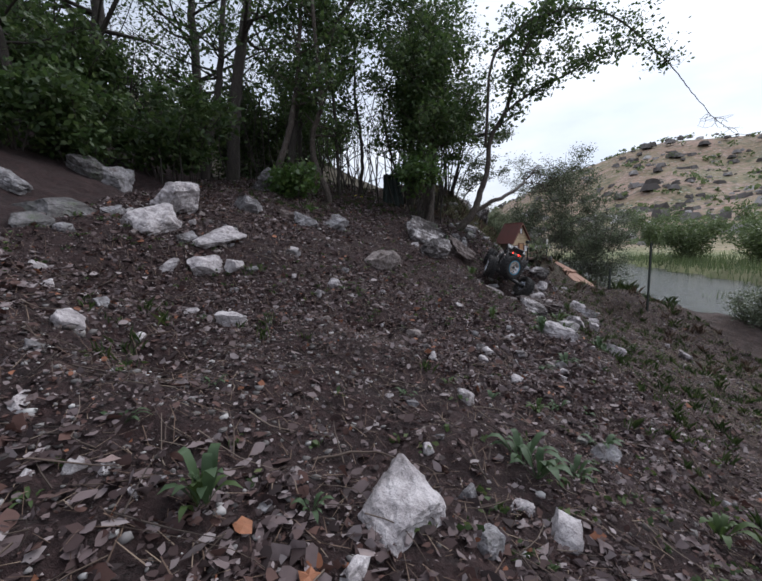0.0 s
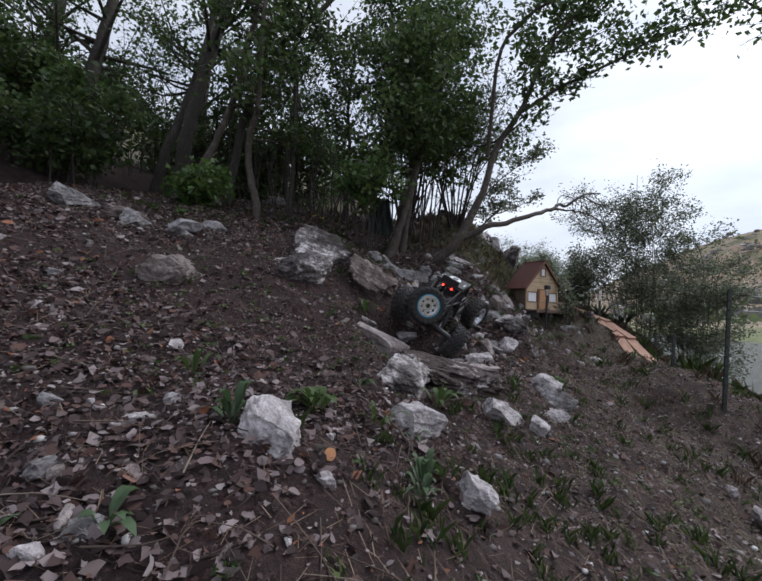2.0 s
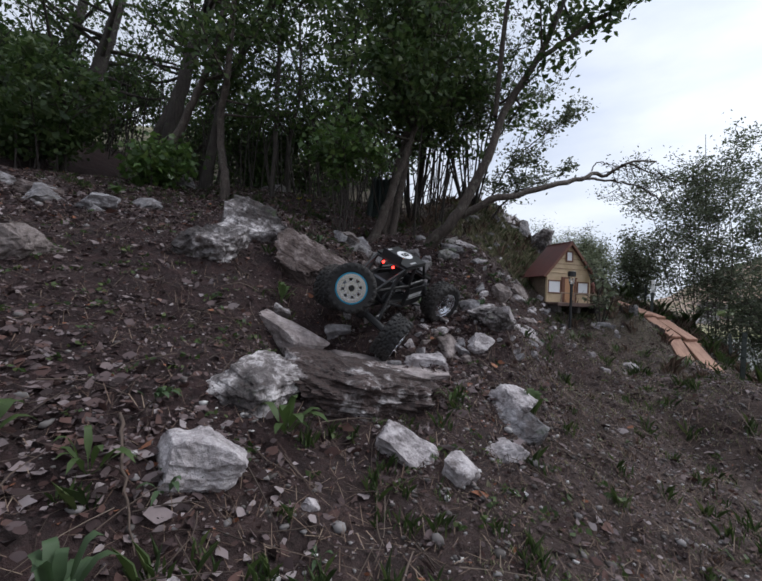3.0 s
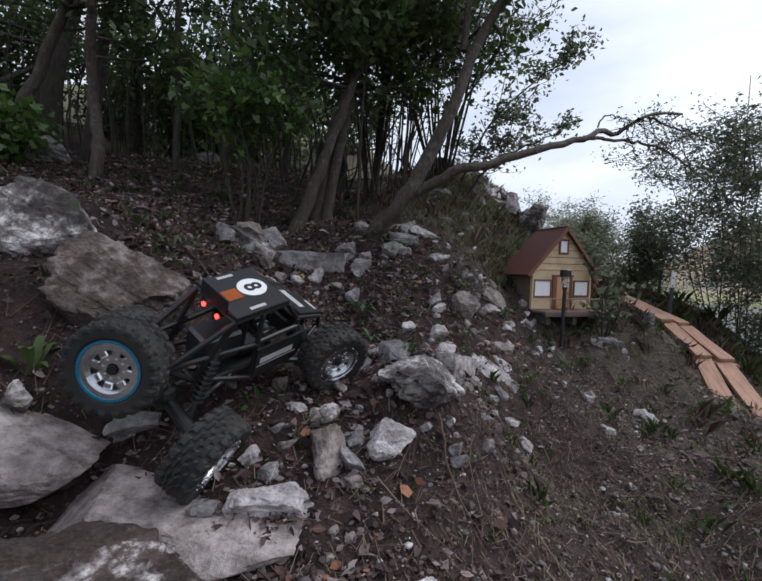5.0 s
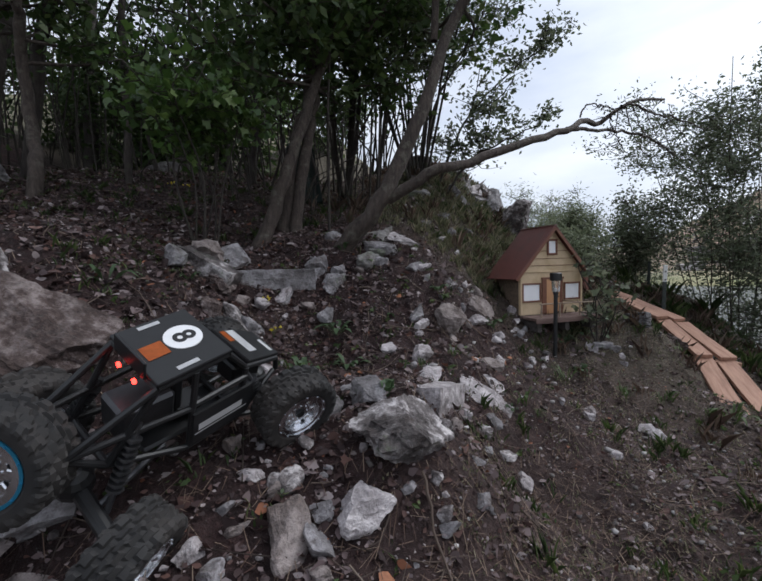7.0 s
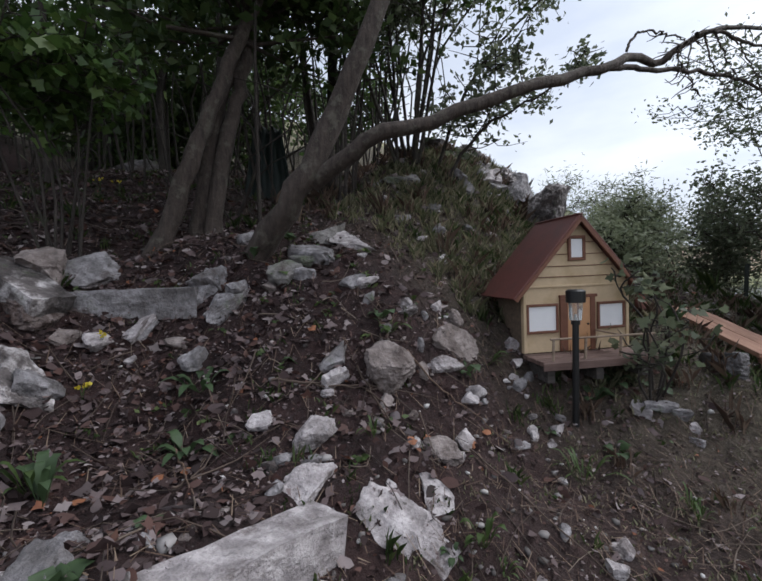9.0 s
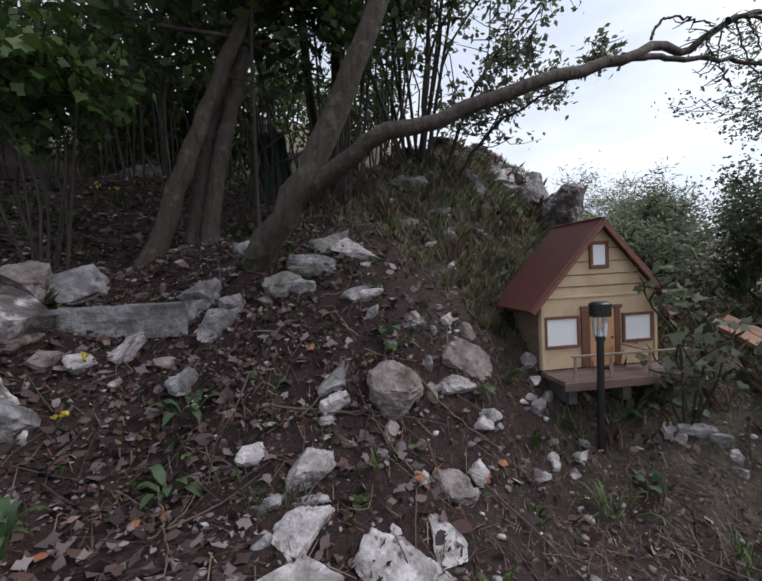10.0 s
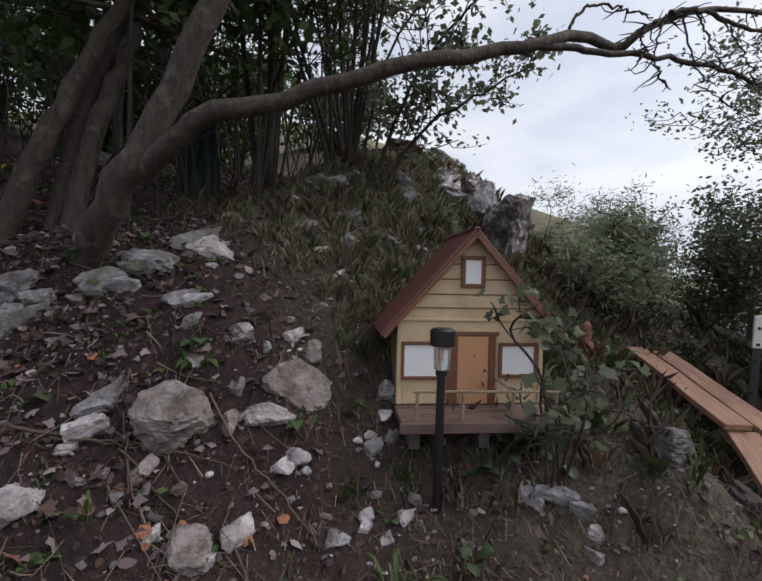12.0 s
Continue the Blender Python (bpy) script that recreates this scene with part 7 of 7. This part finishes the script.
weed(-0.046, -0.093, 10, 0.057, 122, "broad-leaved green weed growing in the soil", 0.22, None, 0.80)
weed(0.216, 0.754, 11, 0.099, 123, "broad-leaved green weed growing in the soil", 0.15, GRASS, 1.15)
weed(0.524, 0.691, 13, 0.125, 124, "broad-leaved green weed growing in the soil", 0.15, None, 1.15)
weed(0.524, 0.640, 11, 0.092, 125, "broad-leaved green weed growing in the soil", 0.15, None, 1.15)
weed(0.537, 1.170, 11, 0.124, 126, "broad-leaved green weed growing in the soil", 0.19, GRASS, 1.15)
weed(0.288, 1.038, 9, 0.065, 127, "broad-leaved green weed growing in the soil", 0.22, None, 0.80)
weed(0.478, 0.897, 9, 0.075, 128, "broad-leaved green weed growing in the soil", 0.15, None, 0.80)
weed(-0.104, 0.708, 7, 0.125, 129, "broad-leaved green weed growing in the soil", 0.14, GRASS, 1.15)
weed(0.727, 0.980, 9, 0.044, 130, "broad-leaved green weed growing in the soil", 0.19, None, 0.80)
weed(1.050, 1.140, 9, 0.047, 131, "low rosette of rounded green leaves", 0.25, None, 0.80)
weed(1.083, 1.754, 6, 0.125, 132, "broad-leaved green weed growing in the soil", 0.19, GRASS, 1.15)
weed(0.852, 1.597, 12, 0.084, 133, "tuft of long thin green grass blades", 0.10, GRASS, 1.15)
weed(0.700, 1.548, 8, 0.070, 134, "tuft of long thin green grass blades", 0.12, GRASS, 1.15)
weed(0.136, 1.761, 12, 0.125, 135, "broad-leaved green weed growing in the soil", 0.16, GRASS, 1.15)
weed(0.527, 2.779, 11, 0.123, 136, "broad-leaved green weed growing in the soil", 0.22, None, 0.80)
weed(0.622, 2.656, 10, 0.094, 137, "low rosette of rounded green leaves", 0.25, None, 0.80)
weed(1.211, 2.820, 9, 0.093, 138, "tuft of long thin green grass blades", 0.15, GRASS, 1.15)
weed(0.044, 2.234, 10, 0.111, 139, "broad-leaved green weed growing in the soil", 0.14, None, 0.80)
weed(0.100, 2.498, 9, 0.075, 140, "broad-leaved green weed growing in the soil", 0.19, None, 0.80)
weed(1.943, 3.122, 14, 0.125, 141, "tuft of long thin green grass blades", 0.08, GRASS, 1.15)
weed(0.868, 2.291, 8, 0.068, 142, "low rosette of rounded green leaves", 0.45, None, 1.15)
weed(0.571, 2.420, 10, 0.125, 143, "broad-leaved green weed growing in the soil", 0.15, None, 1.15)
weed(0.535, 2.421, 9, 0.101, 144, "broad-leaved green weed growing in the soil", 0.15, GRASS, 1.15)
weed(1.608, 3.173, 12, 0.073, 145, "tuft of long thin green grass blades", 0.06, GRASS, 1.15)
weed(1.378, 3.139, 14, 0.125, 146, "tuft of long thin green grass blades", 0.05, GRASS, 1.15)
weed(1.112, 3.345, 5, 0.098, 147, "broad-leaved green weed growing in the soil", 0.19, GRASS, 0.80)
weed(1.685, 3.942, 12, 0.125, 148, "broad-leaved green weed growing in the soil", 0.19, None, 1.15)
weed(0.814, 2.440, 6, 0.040, 149, "low rosette of rounded green leaves", 0.50, None, 0.80)
weed(0.646, 2.269, 6, 0.042, 150, "low rosette of rounded green leaves", 0.50, GRASS, 0.80)
weed(1.738, 3.193, 14, 0.106, 151, "tuft of long thin green grass blades", 0.06, GRASS, 1.15)
weed(1.163, 2.774, 9, 0.040, 152, "low rosette of rounded green leaves", 0.25, None, 0.80)
weed(1.246, 2.799, 9, 0.049, 153, "tuft of long thin green grass blades", 0.10, GRASS, 1.15)
weed(1.581, 3.673, 5, 0.125, 154, "low rosette of rounded green leaves", 0.45, None, 1.15)
weed(1.099, 3.227, 2, 0.084, 155, "low rosette of rounded green leaves", 0.45, None, 0.80)
weed(0.530, 3.084, 6, 0.074, 156, "low rosette of rounded green leaves", 0.50, GRASS, 0.80)
weed(1.411, 3.448, 7, 0.066, 157, "low rosette of rounded green leaves", 0.60, None, 0.80)
weed(1.462, 3.530, 6, 0.081, 158, "low rosette of rounded green leaves", 0.50, None, 0.80)
weed(0.889, 3.110, 9, 0.084, 159, "broad-leaved green weed growing in the soil", 0.22, GRASS, 0.80)
weed(0.724, 2.919, 7, 0.057, 160, "low rosette of rounded green leaves", 0.50, None, 0.80)
weed(1.287, 3.274, 5, 0.040, 161, "low rosette of rounded green leaves", 0.60, None, 0.80)
weed(0.953, 2.798, 6, 0.042, 162, "low rosette of rounded green leaves", 0.50, GRASS, 0.80)
weed(0.960, 2.870, 12, 0.069, 163, "tuft of long thin green grass blades", 0.08, GRASS, 1.15)
weed(1.08, 3.22, 3, 0.09, 16, aspect=0.35, rise=1.25)
weed(1.58, 3.56, 5, 0.10, 17, aspect=0.45, rise=0.3)
weed(1.35, 3.17, 12, 0.07, 41, "tuft of long thin green grass blades", 0.06, GRASS, 1.1)
weed(1.60, 3.20, 12, 0.08, 42, "tuft of long thin green grass blades", 0.06, GRASS, 1.1)
weed(0.44, 3.08, 6, 0.07, 18)
weed(0.86, 3.14, 6, 0.07, 19, LOW)
weed(0.42, 3.28, 7, 0.06, 35, LOW)
weed(1.46, 3.30, 6, 0.05, 20, CLOVER, 0.8)
weed(-1.35, 2.35, 7, 0.13, 21, material=LEAVES)
weed(-1.15, 2.05, 7, 0.12, 22, material=LEAVES)


# longer sticks and roots lying across the slope
def stick(points, r0, seed, label="long thin dead stick lying on the slope", bark=None):
    pts = [(x, y, float(lie(x, y)) + up) for x, y, up in points]
    ob = new("stick", tubes_mesh("stick", [(spline(pts, 16) + np.random.default_rng(seed).normal(0, 0.002, (16, 3)), np.linspace(r0, r0 * 0.4, 16), 6, 0.1, seed)], bark or TWIG))
    return tagged(ob, label, "stick", "sticks on the slope")


stick([(0.949, 3.101, 0.03), (1.03, 3.105, 0.02), (1.12, 3.12, 0.015), (1.21, 3.133, 0.008)], 0.0024, 1, "long pale dry stem lying across the slope", STRAW)
stick([(0.70, 2.84, 0.012), (0.80, 2.90, 0.015), (0.92, 2.97, 0.012)], 0.0040, 2)
stick([(0.86, 2.98, 0.02), (0.95, 2.94, 0.01), (1.02, 2.93, 0.006)], 0.0026, 3)
stick([(0.72, 2.55, 0.008), (0.73, 2.60, 0.02), (0.70, 2.66, 0.012)], 0.0026, 4)
stick([(0.99, 2.12, 0.06), (1.04, 2.05, 0.02), (1.12, 2.00, 0.006)], 0.0036, 5)
stick([(0.62, 0.42, 0.01), (0.72, 0.50, 0.03), (0.86, 0.52, 0.008)], 0.0036, 6)
stick([(0.45, 0.30, 0.008), (0.58, 0.25, 0.012), (0.72, 0.28, 0.006)], 0.0036, 7)
stick([(-0.45, 0.05, 0.01), (-0.30, 0.14, 0.012), (-0.20, 0.26, 0.008)], 0.0030, 8)
stick([(-1.00, -0.66, 0.01), (-0.86, -0.60, 0.015), (-0.72, -0.62, 0.006)], 0.0030, 9)
stick([(0.30, 0.95, 0.01), (0.42, 0.86, 0.03), (0.52, 0.80, 0.01)], 0.0036, 10)
stick([(1.10, 3.02, 0.008), (1.30, 2.95, 0.012), (1.46, 2.90, 0.006)], 0.0022, 11)
stick([(0.80, 2.881, 0.02), (0.92, 2.985, 0.012), (1.045, 3.083, 0.008)], 0.0024, 12, "thin brown twig lying across the stones")
stick([(0.589, 2.652, 0.010), (0.68, 2.60, 0.022), (0.788, 2.537, 0.008)], 0.0026, 13, "short pale peeled twig on the leaf litter", STRAW)
stick([(0.903, 2.948, 0.015), (0.97, 2.962, 0.010), (1.038, 2.981, 0.006)], 0.0022, 14, "thin brown twig lying across the stones")


# cut branch half buried in the litter
log = thing("cut_log", Matrix.Translation((0.334, 0.539, float(lie(0.334, 0.539)))), "short sawn log with a pale orange cut end", "log")
part("bark", tubes_mesh("bark", [(spline([(0.0, 0.0, 0.014), (-0.021, 0.021, 0.008), (-0.052, 0.042, -0.002), (-0.101, 0.071, -0.018)], 12), np.interp(np.arange(12), (0, 3, 11), (0.014, 0.016, 0.018)), 12, 0.10, 4)], BARK), None, log)
part("cut_face", rod(bmesh.new(), (0.0, 0.0, 0.014), (0.0021, -0.0021, 0.0148), 0.0135, 14), simple("fresh_cut_wood", (0.42, 0.20, 0.09), 0.7, 0, 0.2, 80), log, "pale orange sawn end")


# flowers, and bright maple leaves that have fallen
def flower(x, y, tall, seed):
    r = np.random.default_rng(seed)
    top = thing("flower", Matrix.Translation((x, y, float(lie(x, y)) - 0.004)), "small yellow wild flower on a thin green stalk", "flower", "wild flowers")
    heads = [np.array([r.normal(0, 0.012), r.normal(0, 0.012), tall * r.uniform(0.7, 1.0)]) for _ in range(4)]
    part("stalk", tubes_mesh("stalk", [(np.array([np.zeros(3), h * [0.3, 0.3, 0.6], h]), np.full(3, 0.0009), 4, 0.0, 0) for h in heads], GRASS), None, top)
    for h in heads:
        part("blossom", polygons("blossom", leaf_polys(h + r.normal(0, 0.0025, (7, 3)), 0.008, r, -0.4, 0.8), YELLOW), None, top, "yellow petals")


for x, y, tall in ((0.36, 2.60, 0.045), (0.27, 2.70, 0.05), (-0.63, 3.34, 0.10), (-0.72, 3.30, 0.09)):
    flower(x, y, tall, int(1000 * y))


def maple_leaf(x, y, size, seed):
    r = np.random.default_rng(seed)
    lobes = [0.78, 1.0, 0.82, 0.95, 0.80, 1.05, 0.78, 0.93, 0.84, 1.0]
    verts = [(0, 0, 0.003)] + [(size * 0.5 * q * r.uniform(0.85, 1.1) * math.cos(i * 0.628 + 0.3), size * 0.5 * q * math.sin(i * 0.628 + 0.3), size * 0.16 * q * r.uniform(-0.3, 1)) for i, q in enumerate(lobes)]
    me = faces_mesh("fallen_leaf", verts, [(0, 1 + i, 1 + (i + 1) % 10) for i in range(10)], ORANGE_LEAF)
    ob = new("fallen_leaf", me)
    n = slope_normal(np.array([x]), np.array([y]))[0]
    ob.matrix_world = Matrix.Translation((x, y, float(lie(x, y)) + 0.011)) @ Vector(n).to_track_quat("Z", "Y").to_matrix().to_4x4() @ pose(0, 0, 0, r.uniform(-12, 12), r.uniform(-12, 12), r.uniform(0, 360))
    tagged(ob, "fallen orange maple leaf on the dark soil", "fallen leaf", "fallen leaves")


for k, (x, y) in enumerate(((0.65, 2.57), (0.68, 2.61), (1.03, 2.92), (1.14, 3.03), (1.16, 3.10), (1.05, 2.97), (-0.83, -0.81), (-0.99, -0.94), (-1.09, -0.87), (-0.17, -0.06), (-0.62, 0.26), (0.72, 2.99), (0.60, 2.46), (-0.10, -0.01), (0.95, 1.98))):
    maple_leaf(x, y, 0.026 if y > 2 else 0.032, 300 + k)
